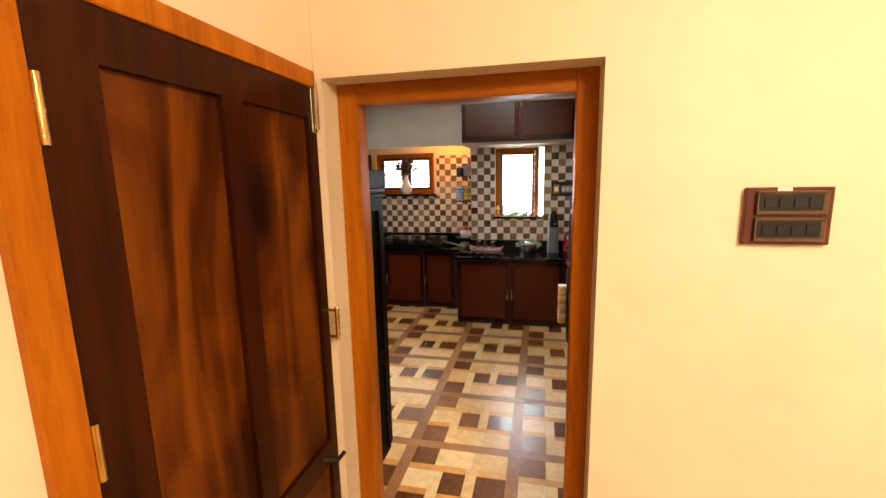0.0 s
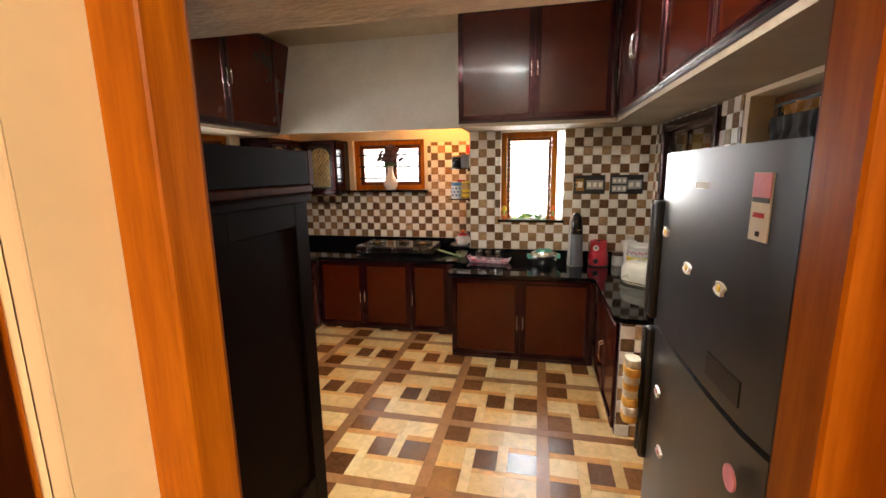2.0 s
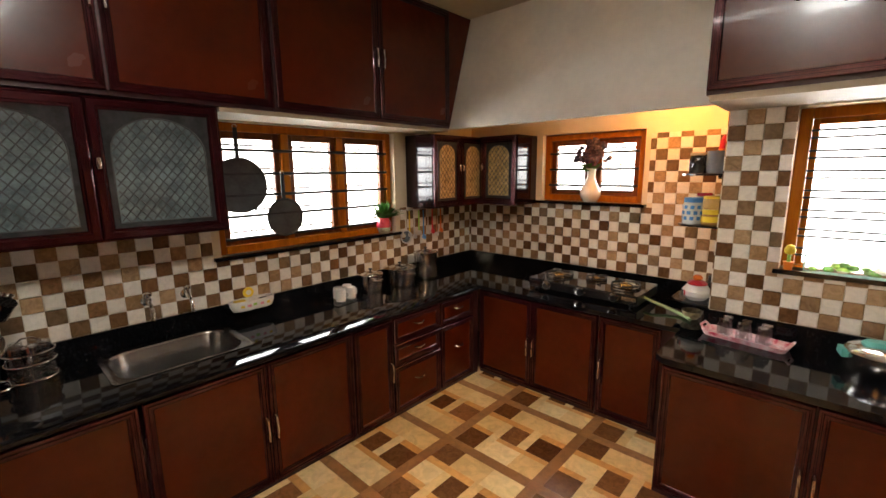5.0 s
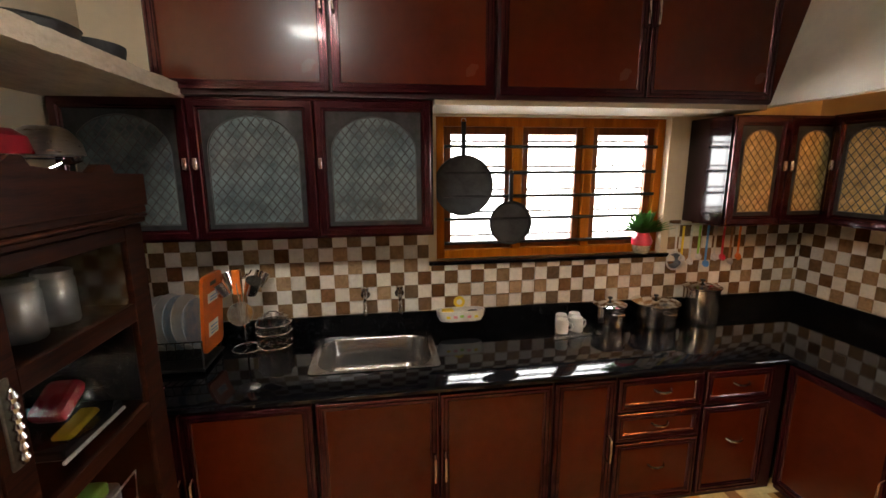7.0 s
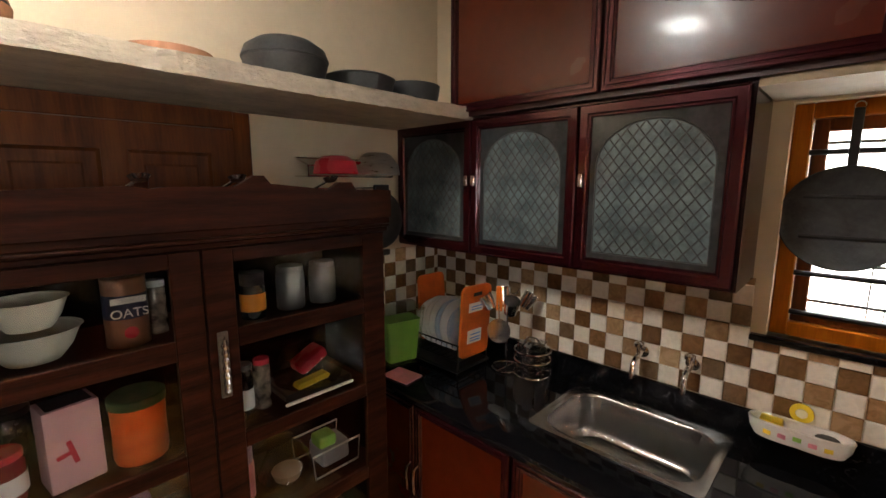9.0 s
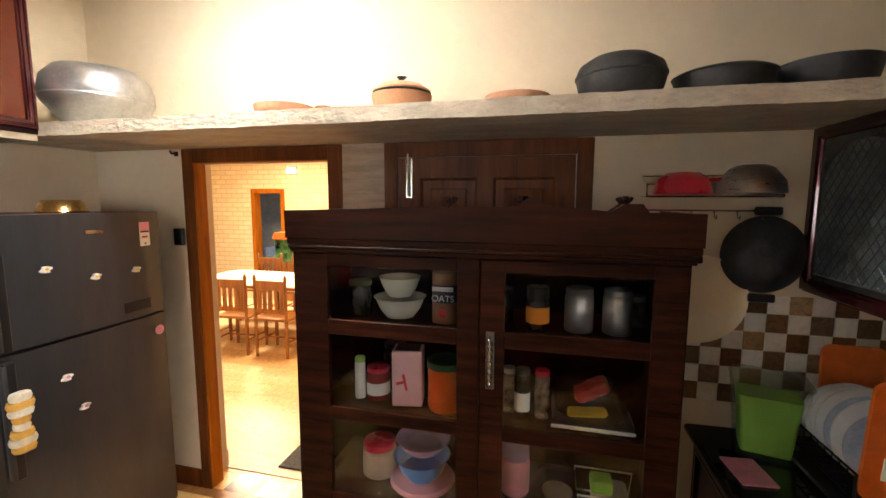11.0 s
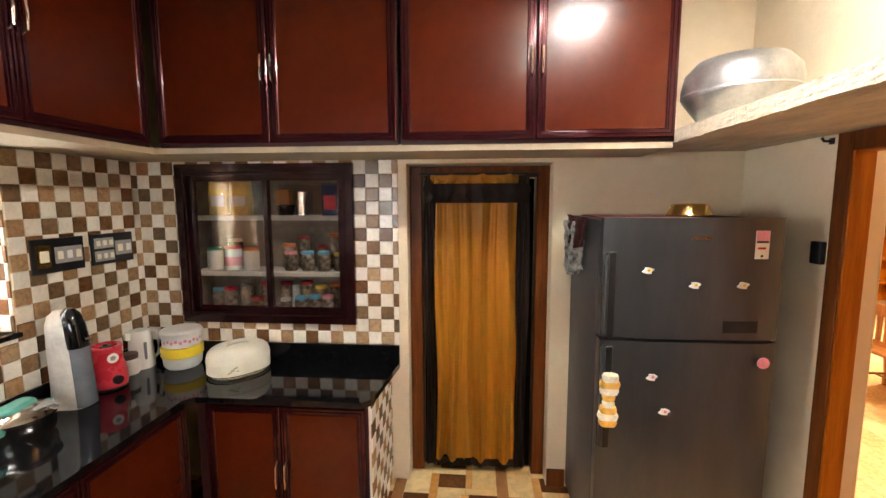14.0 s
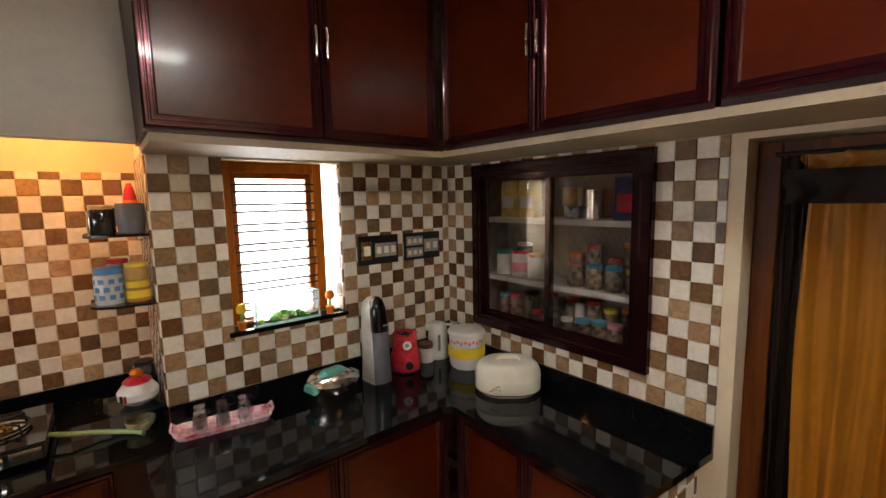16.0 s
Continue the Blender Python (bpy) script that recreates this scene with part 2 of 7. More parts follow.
def box(x0, x1, y0, y1, z0, z1, bev=0.0, seg=1, bm=None):
    own = bmesh.new()
    v = [own.verts.new((x, y, z)) for x in (x0, x1) for y in (y0, y1) for z in (z0, z1)]
    for f in ((0, 1, 3, 2), (4, 6, 7, 5), (0, 4, 5, 1), (2, 3, 7, 6), (0, 2, 6, 4), (1, 5, 7, 3)):
        own.faces.new([v[i] for i in f])
    if bev:
        bmesh.ops.bevel(own, geom=own.edges[:], offset=bev, segments=seg, affect="EDGES", profile=0.5)
    if bm is None:
        return own
    return join(bm, own)


def join(bm, other, m=None):
    if m is not None:
        other.transform(m)
    me = bpy.data.meshes.new("tmp")
    other.to_mesh(me)
    other.free()
    bm.from_mesh(me)
    bpy.data.meshes.remove(me)
    return bm


def boxes(*specs, bev=0.0):
    bm = bmesh.new()
    for s in specs:
        box(*s, bev=bev, bm=bm)
    return bm


def lathe(profile, seg=28, cap=True):
    """Turn (radius, height) pairs about z."""
    bm = bmesh.new()
    rings = []
    for r, z in profile:
        if r < 1e-5:
            rings.append([bm.verts.new((0, 0, z))])
        else:
            rings.append([bm.verts.new((r * math.cos(2 * math.pi * i / seg), r * math.sin(2 * math.pi * i / seg), z)) for i in range(seg)])
    for a, b in zip(rings, rings[1:]):
        for i in range(seg):
            j = (i + 1) % seg
            q = [a[i % len(a)], a[j % len(a)], b[j % len(b)], b[i % len(b)]]
            q = list(dict.fromkeys(q))
            if len(q) > 2:
                bm.faces.new(q)
    if cap:
        for r in (rings[0], rings[-1]):
            if len(r) > 2:
                bm.faces.new(r)
    return bm


def pipe(points, r, seg=8, bm=None, closed=False):
    """A round rod through the points."""
    own = bmesh.new()
    pts = [Vector(p) for p in points]
    n = len(pts)
    rings = []
    up = Vector((0, 0, 1))
    for i, p in enumerate(pts):
        a = pts[i - 1] if (i or closed) else pts[i]
        b = pts[(i + 1) % n] if (i + 1 < n or closed) else pts[i]
        d = (b - a).normalized()
        s = d.cross(up)
        if s.length < 1e-3:
            s = d.cross(Vector((1, 0, 0)))
        s.normalize()
        t = s.cross(d)
        rr = r[i] if isinstance(r, (list, tuple)) else r
        rings.append([own.verts.new(p + rr * (math.cos(2 * math.pi * k / seg) * s + math.sin(2 * math.pi * k / seg) * t)) for k in range(seg)])
    pairs = list(zip(rings, rings[1:])) + ([(rings[-1], rings[0])] if closed else [])
    for a, b in pairs:
        for k in range(seg):
            own.faces.new([a[k], a[(k + 1) % seg], b[(k + 1) % seg], b[k]])
    if not closed:
        own.faces.new(rings[0])
        own.faces.new(rings[-1])
    return own if bm is None else join(bm, own)


def arc(c, r, a0, a1, n, plane="xz"):
    out = []
    for i in range(n + 1):
        a = radians(a0 + (a1 - a0) * i / n)
        u, v = r * math.cos(a), r * math.sin(a)
        out.append({"xz": (c[0] + u, c[1], c[2] + v), "xy": (c[0] + u, c[1] + v, c[2]), "yz": (c[0], c[1] + u, c[2] + v)}[plane])
    return out


def rings_rect(w, h, steps, bm=None):
    """Mitred moulding round a w x h opening in the xz plane, from (inset, depth) steps; -y is the front."""
    own = bmesh.new()
    loops = []
    for i, y in steps:
        loops.append([own.verts.new(p) for p in ((i, y, i), (w - i, y, i), (w - i, y, h - i), (i, y, h - i))])
    for a, b in zip(loops, loops[1:]):
        for k in range(4):
            own.faces.new([a[k], a[(k + 1) % 4], b[(k + 1) % 4], b[k]])
    return own if bm is None else join(bm, own)


def prism(poly, z0, z1, bm=None):
    """A flat outline (x, y) pulled up from z0 to z1."""
    own = bmesh.new()
    lo = [own.verts.new((x, y, z0)) for x, y in poly]
    hi = [own.verts.new((x, y, z1)) for x, y in poly]
    own.faces.new(lo)
    own.faces.new(hi)
    n = len(poly)
    for i in range(n):
        own.faces.new([lo[i], lo[(i + 1) % n], hi[(i + 1) % n], hi[i]])
    return own if bm is None else join(bm, own)


def loft(sections):
    """Closed loops of points joined one to the next, capped at the ends."""
    bm = bmesh.new()
    rings = [[bm.verts.new(p) for p in s] for s in sections]
    n = len(rings[0])
    for a, b in zip(rings, rings[1:]):
        for i in range(n):
            bm.faces.new([a[i], a[(i + 1) % n], b[(i + 1) % n], b[i]])
    bm.faces.new(rings[0])
    bm.faces.new(rings[-1])
    return bm


def rrect(w, d, r, n=5):
    """Outline of a rounded rectangle round the origin."""
    out = []
    for cx, cy, a in ((w / 2 - r, d / 2 - r, 0), (-w / 2 + r, d / 2 - r, 90), (-w / 2 + r, -d / 2 + r, 180), (w / 2 - r, -d / 2 + r, 270)):
        for i in range(n + 1):
            t = radians(a + 90 * i / n)
            out.append((cx + r * math.cos(t), cy + r * math.sin(t)))
    return out


# the room in numbers ----------------------------------------------------
XL, XR = -3.25, 0.87          # left and right wall faces
YN, YH = 1.785, 1.58           # near wall: kitchen face, hall face
YB, YA = 5.50, 6.15           # back wall beside and behind the cooker
XS = -0.85                    # the step between the two
ZC, ZU, ZT = 3.075, 2.115, 0.80   # ceiling, wall units' underside, worktop


def wall(name, axis, pos, thick, a0, a1, z0, z1, holes, material, label):
    """A wall along x or y with rectangular holes (a0, a1, z0, z1); pos is the visible face, thick goes away from it (signed)."""
    cuts_a = sorted({a0, a1, *[h[i] for h in holes for i in (0, 1)]})
    cuts_z = sorted({z0, z1, *[h[i] for h in holes for i in (2, 3)]})
    bm = bmesh.new()
    lo, hi = sorted((pos, pos + thick))
    for p, q in zip(cuts_a, cuts_a[1:]):
        run = None
        for r, s in zip(cuts_z, cuts_z[1:]):
            solid = not any(h[0] <= p and q <= h[1] and h[2] <= r and s <= h[3] for h in holes)
            if solid:
                run = (run[0], s) if run else (r, s)
            if run and (not solid or s == cuts_z[-1]):
                if axis == "x":
                    box(p, q, lo, hi, *run, bm=bm)
                else:
                    box(lo, hi, p, q, *run, bm=bm)
                run = None
    return solo(name, bm, material, label, "wall", kind="structure")


wall_near = wall("wall_near", "x", YN, YH - YN, -3.5, 4.6, 0, ZC, [(-0.80, 0.22, 0, 2.11), (-2.06, -1.04, 0, 2.11)], PLASTER, "cream plastered wall with two doorways")
wall_left = wall("wall_left", "y", XL, -0.25, YH, 6.4, 0, ZC, [(3.57, 5.07, 1.23, 2.09)], PLASTER, "cream plastered wall with a barred window over the sink")
wall_alcove = wall("wall_alcove", "x", YA, 0.25, XL, XS + 0.25, 0, ZC, [(-2.40, -1.50, 1.49, 2.08)], PLASTER, "cream plastered wall behind the cooker")
wall_step = solo("wall_step", box(XS, XS + 0.25, YB + 0.25, YA, 0, ZC), PLASTER, "short cream plastered return wall beside the cooker", "wall", kind="structure")
wall_back = wall("wall_back", "x", YB, 0.25, XS, XR + 0.35, 0, ZC, [(-0.545, 0.065, 1.215, 2.075)], PLASTER, "cream plastered wall with a narrow barred window")
wall_right = wall("wall_right", "y", XR, 0.30, YN, YB, 0, ZC, [(2.86, 3.745, 0, 2.06), (4.10, 5.20, 1.08, 2.045)], PLASTER, "cream plastered wall with a curtained doorway and a glazed niche")
floor_slab = solo("floor", box(-3.5, 1.9, YH, 6.4, -0.12, -0.006), mat("floor_grout", (0.16, 0.09, 0.045), 0.6, 0, 0.1, 8), "wood-patterned ceramic tile floor", "floor", kind="structure")
solo("floor_hall", box(-0.83, 8.0, -7.0, YH, -0.12, -0.006), mat("hall_grout", (0.30, 0.20, 0.10), 0.5, 0, 0.1, 8), "honey-coloured wood plank tile floor of the hall", "floor", kind="structure")
solo("ceiling", box(-3.5, 1.2, YH, 6.4, ZC, ZC + 0.12), CEILPL, "plain warm cream plastered ceiling", "ceiling", kind="structure")
solo("ceiling_hall", box(-0.83, 8.0, -7.0, YH, ZC, ZC + 0.12), HALLWALL, "plain cream ceiling of the hall", "ceiling", kind="structure")
# hall: thin coat on the hall side of the near wall, the side wall with its door, and the far walls
wall_hall = wall("wall_hall", "x", YH - 0.006, 0.004, -0.83, 4.6, 0, ZC, [(-0.80, 0.22, 0, 2.11)], HALLWALL, "yellow plastered hall wall")
wall_side = wall("wall_side", "y", -0.83, -0.23, -2.2, YH - 0.008, 0, ZC, [(0.52, 1.56, 0, 2.13)], HALLWALL, "yellow plastered side wall of the hall")
solo("wall_hall_rear", box(-0.83, 1.2, -2.4, -2.2, 0, ZC), HALLWALL, "yellow plastered wall behind the entrance", "wall", kind="structure")

# sloping chimney hood over the cooker, with the lintel below it
bm = loft([[(x, 5.39, 2.12), (x, 5.39 + 0.32 * (ZC - 2.12), ZC), (x, 5.55 + 0.32 * (ZC - 2.12), ZC), (x, 5.47, 2.12)] for x in (XL, -0.88)])
solo("chimney_hood", bm, WHITEPL, "sloping off-white plastered chimney hood above the cooker", "hood", kind="structure")
solo("alcove_ceiling", box(XL, XS, 5.55, YA, 2.40, 2.46), WHITEPL, "plain plaster slab above the cooker alcove", "ceiling", kind="structure")
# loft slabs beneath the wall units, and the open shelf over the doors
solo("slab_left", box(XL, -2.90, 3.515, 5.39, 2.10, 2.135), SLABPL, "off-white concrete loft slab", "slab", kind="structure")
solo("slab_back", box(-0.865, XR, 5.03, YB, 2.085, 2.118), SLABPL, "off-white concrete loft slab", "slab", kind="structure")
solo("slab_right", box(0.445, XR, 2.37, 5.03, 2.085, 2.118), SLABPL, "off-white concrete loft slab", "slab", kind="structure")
bm = box(XL, XR, YN, 2.36, 2.112, 2.172)
bmesh.ops.subdivide_edges(bm, edges=[e for e in bm.edges if abs(e.verts[0].co.x - e.verts[1].co.x) > 1], cuts=260)
for v in bm.verts:
    if v.co.y > 2.3:
        v.co += Vector((0, 0.005, 0.002)) * noise.noise(v.co * 6) + Vector((0, 0.004, 0.0015)) * noise.noise(v.co * 31)
solo("loft_shelf", bm, ROUGHPL, "rough-cast plaster loft shelf over the doors", "shelf", kind="structure")

# cabinets ---------------------------------------------------------------
DOOR_STEPS = [(0.0, 0.0), (0.0, -0.018), (0.004, -0.022), (0.012, -0.022), (0.015, -0.017), (0.019, -0.017), (0.022, -0.022), (0.031, -0.022), (0.034, -0.016), (0.038, -0.016), (0.046, -0.008)]


def bar_handle(parent, x, z, length=0.145, vertical=True, name="handle"):
    """A bowed chrome pull standing off the door."""
    h = length / 2
    if vertical:
        pts = [(x, -0.02, z - h), (x, -0.045, z - h + 0.012), (x, -0.050, z), (x, -0.045, z + h - 0.012), (x, -0.02, z + h)]
    else:
        pts = [(x - h, -0.02, z), (x - h + 0.012, -0.042, z - 0.004), (x, -0.048, z - 0.008), (x + h - 0.012, -0.042, z - 0.004), (x + h, -0.02, z)]
    return part(name, pipe(pts, 0.0055, 8), CHROME, parent, "chrome bow handle", True)


def cab_door(parent, x, z, w, h, handle=None, name="door", hz=None):
    """A door or drawer front: stepped maroon profile round a brown panel. handle: 'l', 'r', 'm' or None."""
    d = part(name, rings_rect(w, h, DOOR_STEPS), MAROON, parent, "brown panel in a stepped maroon metal profile", False, (x, 0, z))
    part("panel", box(0.04, w - 0.04, -0.010, -0.002, 0.04, h - 0.04), PANEL, d)
    if handle in ("l", "r"):
        bar_handle(d, 0.022 if handle == "l" else w - 0.022, hz if hz is not None else h * 0.6)
    elif handle == "m":
        bar_handle(d, w / 2, h * 0.62, 0.09, False)
    return d


def cabinet(name, loc, rz, w, depth, h, doors, label, group, category="cabinet", body_h=None):
    """A unit facing local -y; doors: (x, z, w, h, handle, name, handle height)."""
    t = thing(name, loc, label, category, group, rz=rz)
    part("body", box(0.001, w - 0.001, 0.0, depth, 0, body_h or h), CARC, t)
    for x, z, dw, dh, hd, nm, hz in doors:
        cab_door(t, x, z, dw, dh, hd, nm, hz)
    return t


G_UP, G_BASE = "wall units under the ceiling", "base units under the worktop"
UH = ZC - ZU - 0.012
LAB_UP = "brown and maroon wall unit with two doors under the ceiling"
LAB_BASE = "brown and maroon base unit with two doors under black granite"
# left wall units (front at x = -2.86, facing the room)
for y0, y1, ym in ((2.245, 3.822, 3.025), (3.828, 5.39, 4.625)):
    w = y1 - y0
    cabinet("wall_unit", (-2.886, y0, ZU + 0.012), 90, w, 0.355, UH - 0.01, [(0.012, 0.02, ym - y0 - 0.018, UH - 0.05, "r", "door", 0.41), (ym - y0 + 0.006, 0.02, w - (ym - y0) - 0.018, UH - 0.05, "l", "door", 0.41)], LAB_UP, G_UP)
bm = loft([[(-2.886 + s, 5.392, ZU + 0.02), (-2.886 + s, 5.392, ZC - 0.01), (-2.886 + s, 5.38 + 0.32 * (ZC - 2.12), ZC - 0.01), (-2.886 + s, 5.395, ZU + 0.02)] for s in (-0.05, 0.0)])
solo("filler_panel", bm, PANEL, "dark brown tapered filler panel against the hood", "panel", kind="structure")
# back wall unit above the narrow window
cabinet("wall_unit", (-0.88, 5.026, ZU), 0, 0.880 + 0.415, 0.474, UH, [(0.004, 0.02, 0.645, UH - 0.04, "r", "door", 0.395), (0.654, 0.02, 0.615, UH - 0.04, "l", "door", 0.395)], LAB_UP, G_UP)
# right wall units
for y0, y1, ym in ((4.995, 3.712, 4.376), (3.698, 2.365, 3.029)):
    w = y0 - y1
    cabinet("wall_unit", (0.443, y0, ZU), -90, w, 0.425, UH, [(0.008, 0.02, y0 - ym - 0.012, UH - 0.04, "r", "door", 0.365), (y0 - ym + 0.004, 0.02, w - (y0 - ym) - 0.012, UH - 0.04, "l", "door", 0.365)], LAB_UP, G_UP)

# base units
BH = ZT - 0.032
DZ, DH = 0.035, BH - 0.05


def pair(w, split, hz=0.335):
    return [(0.006, DZ, split - 0.009, DH, "r", "door", hz), (split + 0.003, DZ, w - split - 0.009, DH, "l", "door", hz)]


for y0, y1, ym in ((1.88, 2.905, 2.345), (2.91, 4.045, 3.48)):
    cabinet("base_unit", (-2.542, y0, 0), 90, y1 - y0, 0.70, BH, pair(y1 - y0, ym - y0), LAB_BASE, G_BASE, "cabinet", 0.58)
cabinet("base_unit", (-2.542, 4.05, 0), 90, 0.33, 0.70, BH, [(0.006, DZ, 0.318, DH, "r", "door", 0.335)], "narrow brown and maroon base unit with one door", G_BASE)
cabinet("drawer_unit", (-2.542, 4.385, 0), 90, 0.485, 0.70, BH, [(0.006, 0.565, 0.473, 0.185, "m", "drawer", None), (0.006, 0.395, 0.473, 0.16, "m", "drawer", None), (0.006, DZ, 0.473, 0.35, "m", "drawer", None)], "brown and maroon drawer unit with chrome handles", G_BASE)
cabinet("drawer_unit", (-2.542, 4.875, 0), 90, 0.49, 0.70, BH, [(0.006, 0.565, 0.395, 0.185, "m", "drawer", None), (0.006, DZ, 0.395, 0.515, "m", "drawer", None)], "brown and maroon unit with one drawer above a deep drawer", G_BASE)
cabinet("base_unit", (-2.535, 5.392, 0), 0, 1.05, 0.75, BH, pair(1.05, 0.518), LAB_BASE, G_BASE)
cabinet("base_unit", (-1.482, 5.392, 0), 0, 0.55, 0.75, BH, [(0.006, DZ, 0.40, DH, "l", "door", 0.335)], "brown and maroon base unit with one door beside the step", G_BASE)
cabinet("base_unit", (-0.93, 4.872, 0), 0, 1.255, 0.62, BH, pair(1.22, 0.622), LAB_BASE, G_BASE)
cabinet("base_unit", (0.342, 4.82, 0), -90, 0.945, 0.52, BH, [(0.06, DZ, 0.41, DH, "r", "door", 0.335), (0.475, DZ, 0.455, DH, "l", "door", 0.335)], LAB_BASE, G_BASE)
solo("end_panel", box(0.345, XR, 3.862, 3.874, 0, BH), WHITEPL, "white rendered end of the base units", "panel", kind="structure")

# black granite worktop in one piece, with a hole for the sink, and its upstands
SX0, SX1, SY0, SY1 = -3.165, -2.735, 2.875, 3.495
wt = thing("worktop", (0, 0, ZT), "polished black granite worktop running round three walls", "worktop")
for b in ((XL + .002, SX0, YN + .01, 5.354), (SX0, SX1, YN + .01, SY0), (SX0, SX1, SY1, 5.354)):
    part("slab", box(b[0], b[1], b[2], b[3], -0.032, 0), GRANITE, wt)
nose = [(SX1, -0.032), (SX1, 0.0), (-2.522, -0.0028), (-2.512, -0.0055), (-2.505, -0.012), (-2.505, -0.026), (-2.511, -0.032)]
part("slab", loft([[(x, y, z) for x, z in nose] for y in (YN + .01, 5.354)]), GRANITE, wt, "", True)
part("slab", box(XL + .002, XS - 0.002, 5.355, YA - .002, -0.032, 0), GRANITE, wt)
edge = bmesh.new()
prism([(-0.965, 4.88), (-0.925, 4.84), (0.26, 4.84), (0.305, 4.80), (0.305, 3.90), (0.345, 3.855), (XR - .002, 3.80), (XR - .002, YB - .002), (XS - .001, YB - .002), (-0.965, YB - .002)], -0.032, 0.001, edge)
part("slab", edge, GRANITE, wt)
UPS = ((XL + .002, XL + .02, YN + .01, YA - .002), (XL + .02, XS - .002, YA - .02, YA - .002), (XS - 0.02, XS - 0.002, YB + .0, YA - .02), (XS, XR - .002, YB - .02, YB - .002), (XR - .02, XR - .002, 3.80, YB - .02))
up = thing("worktop_upstand", (0, 0, 0), "polished black granite upstand along the worktop", "upstand", kind="structure")
for u in UPS:
    part("upstand_strip", box(*u, ZT + 0.001, ZT + 0.115), GRANITE, up)

# glazed wall units with arched frosted panes
FROST = mat("frosted_glass", (0.135, 0.172, 0.178), 0.12, 0, 0.25, 9, spec=0.9, rvar=0.03)
DARKPANE = mat("dark_glass_surround", (0.038, 0.040, 0.040), 0.09, 0, 0.2, 10)
FROSTWARM = mat("gold_frosted_glass", (0.62, 0.45, 0.20), 0.25, 0, 0.2, 20)
ETCH = mat("etched_lines", (0.05, 0.055, 0.055), 0.4, 0, 0.1, 30)
ETCHGOLD = mat("etched_gold_lattice", (0.12, 0.075, 0.03), 0.35, 0.2, 0.1, 30)


def glazed_door(parent, x, w, h, handle, line=None, pane=None):
    d = part("door", rings_rect(w, h, [(0, 0), (0, -0.018), (0.006, -0.022), (0.034, -0.022), (0.040, -0.016), (0.046, -0.016), (0.052, -0.006)]), MAROON, parent, "maroon framed door with an arched frosted pane", False, (x, 0, 0.01))
    part("pane", box(0.04, w - 0.04, -0.008, -0.003, 0.04, h - 0.04), DARKPANE, d, "dark glass pane")
    # arch and lattice etched on the pane
    x0, x1, z0 = 0.075, w - 0.075, 0.075
    r = (x1 - x0) / 2
    cx, zc = w / 2, h - 0.075 - r * 0.8
    lat = bmesh.new()

    def inside(px, pz):
        if not (x0 < px < x1 and pz > z0):
            return False
        return pz < zc or ((px - cx) / r) ** 2 + ((pz - zc) / (0.8 * r)) ** 2 < 1
    st = 0.056
    for s in (1, -1):
        k = -20
        while k < 40:
            pts = []
            n = 60
            for i in range(n + 1):
                px = x0 + (x1 - x0) * i / n
                pz = z0 + k * st + s * (px - x0) * 1.25
                if inside(px, pz):
                    pts.append((px, -0.0098, pz))
            if len(pts) > 2:
                pipe([pts[0], pts[-1]], 0.0026, 4, lat)
            k += 1
    part("lattice", lat, line or ETCH, d)
    rim = bmesh.new()
    edge = [(x0, -0.0095, z0), (x0, -0.0095, zc)] + [(cx - r * math.cos(radians(a)), -0.0095, zc + 0.8 * r * math.sin(radians(a))) for a in range(0, 181, 12)] + [(x1, -0.0095, zc), (x1, -0.0095, z0)]
    pipe(edge, 0.0035, 4, rim, closed=True)
    loop = list(dict.fromkeys((round(px, 5), round(pz, 5)) for px, _, pz in edge))
    plate = loft([[(px, yy, pz) for px, pz in loop] for yy in (-0.0079, -0.0092)])
    part("arched_pane", plate, pane or FROST, d, "frosted arched glass")
    part("arch_line", rim, line or ETCH, d)
    if handle:
        hx = 0.02 if handle == "l" else w - 0.02
        part("handle", lathe([(0.0, -0.03), (0.010, -0.026), (0.014, 0), (0.010, 0.026), (0.0, 0.03)], 12), CHROME, d, "oval silver handle", True, (hx, -0.03, h * 0.55))
    return d


def glazed_unit(name, loc, rz, w, depth, h, doors, label, line=None, pane=None):
    t = thing(name, loc, label, "cabinet", "glazed wall units", rz=rz)
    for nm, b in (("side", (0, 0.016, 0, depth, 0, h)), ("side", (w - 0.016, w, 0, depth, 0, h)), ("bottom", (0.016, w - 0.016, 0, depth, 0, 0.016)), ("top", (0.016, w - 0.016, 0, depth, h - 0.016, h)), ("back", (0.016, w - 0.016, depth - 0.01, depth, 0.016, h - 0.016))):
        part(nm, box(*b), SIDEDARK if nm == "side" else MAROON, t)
    for x, dw, hd in doors:
        glazed_door(t, x, dw, h - 0.02, hd, line, pane)
    return t


glazed_unit("glazed_wall_unit", (-2.92, 1.79, 1.445), 90, 1.72, 0.325, 0.678, [(0.012, 0.560, "r"), (0.578, 0.560, "l"), (1.144, 0.563, "l")], "maroon wall unit with arched frosted glass doors above the sink")
glazed_unit("glazed_wall_unit", (-2.92, 5.205, 1.445), 90, 0.74, 0.325, 0.632, [(0.01, 0.355, "r"), (0.37, 0.355, "l")], "maroon corner wall unit with gold lattice glass doors", ETCHGOLD, FROSTWARM)
glazed_unit("glazed_wall_unit", (-2.88, 5.82, 1.455), 0, 0.42, 0.325, 0.622, [(0.03, 0.38, "l")], "small maroon wall unit with one frosted door beside the cooker window", ETCH, FROSTWARM)

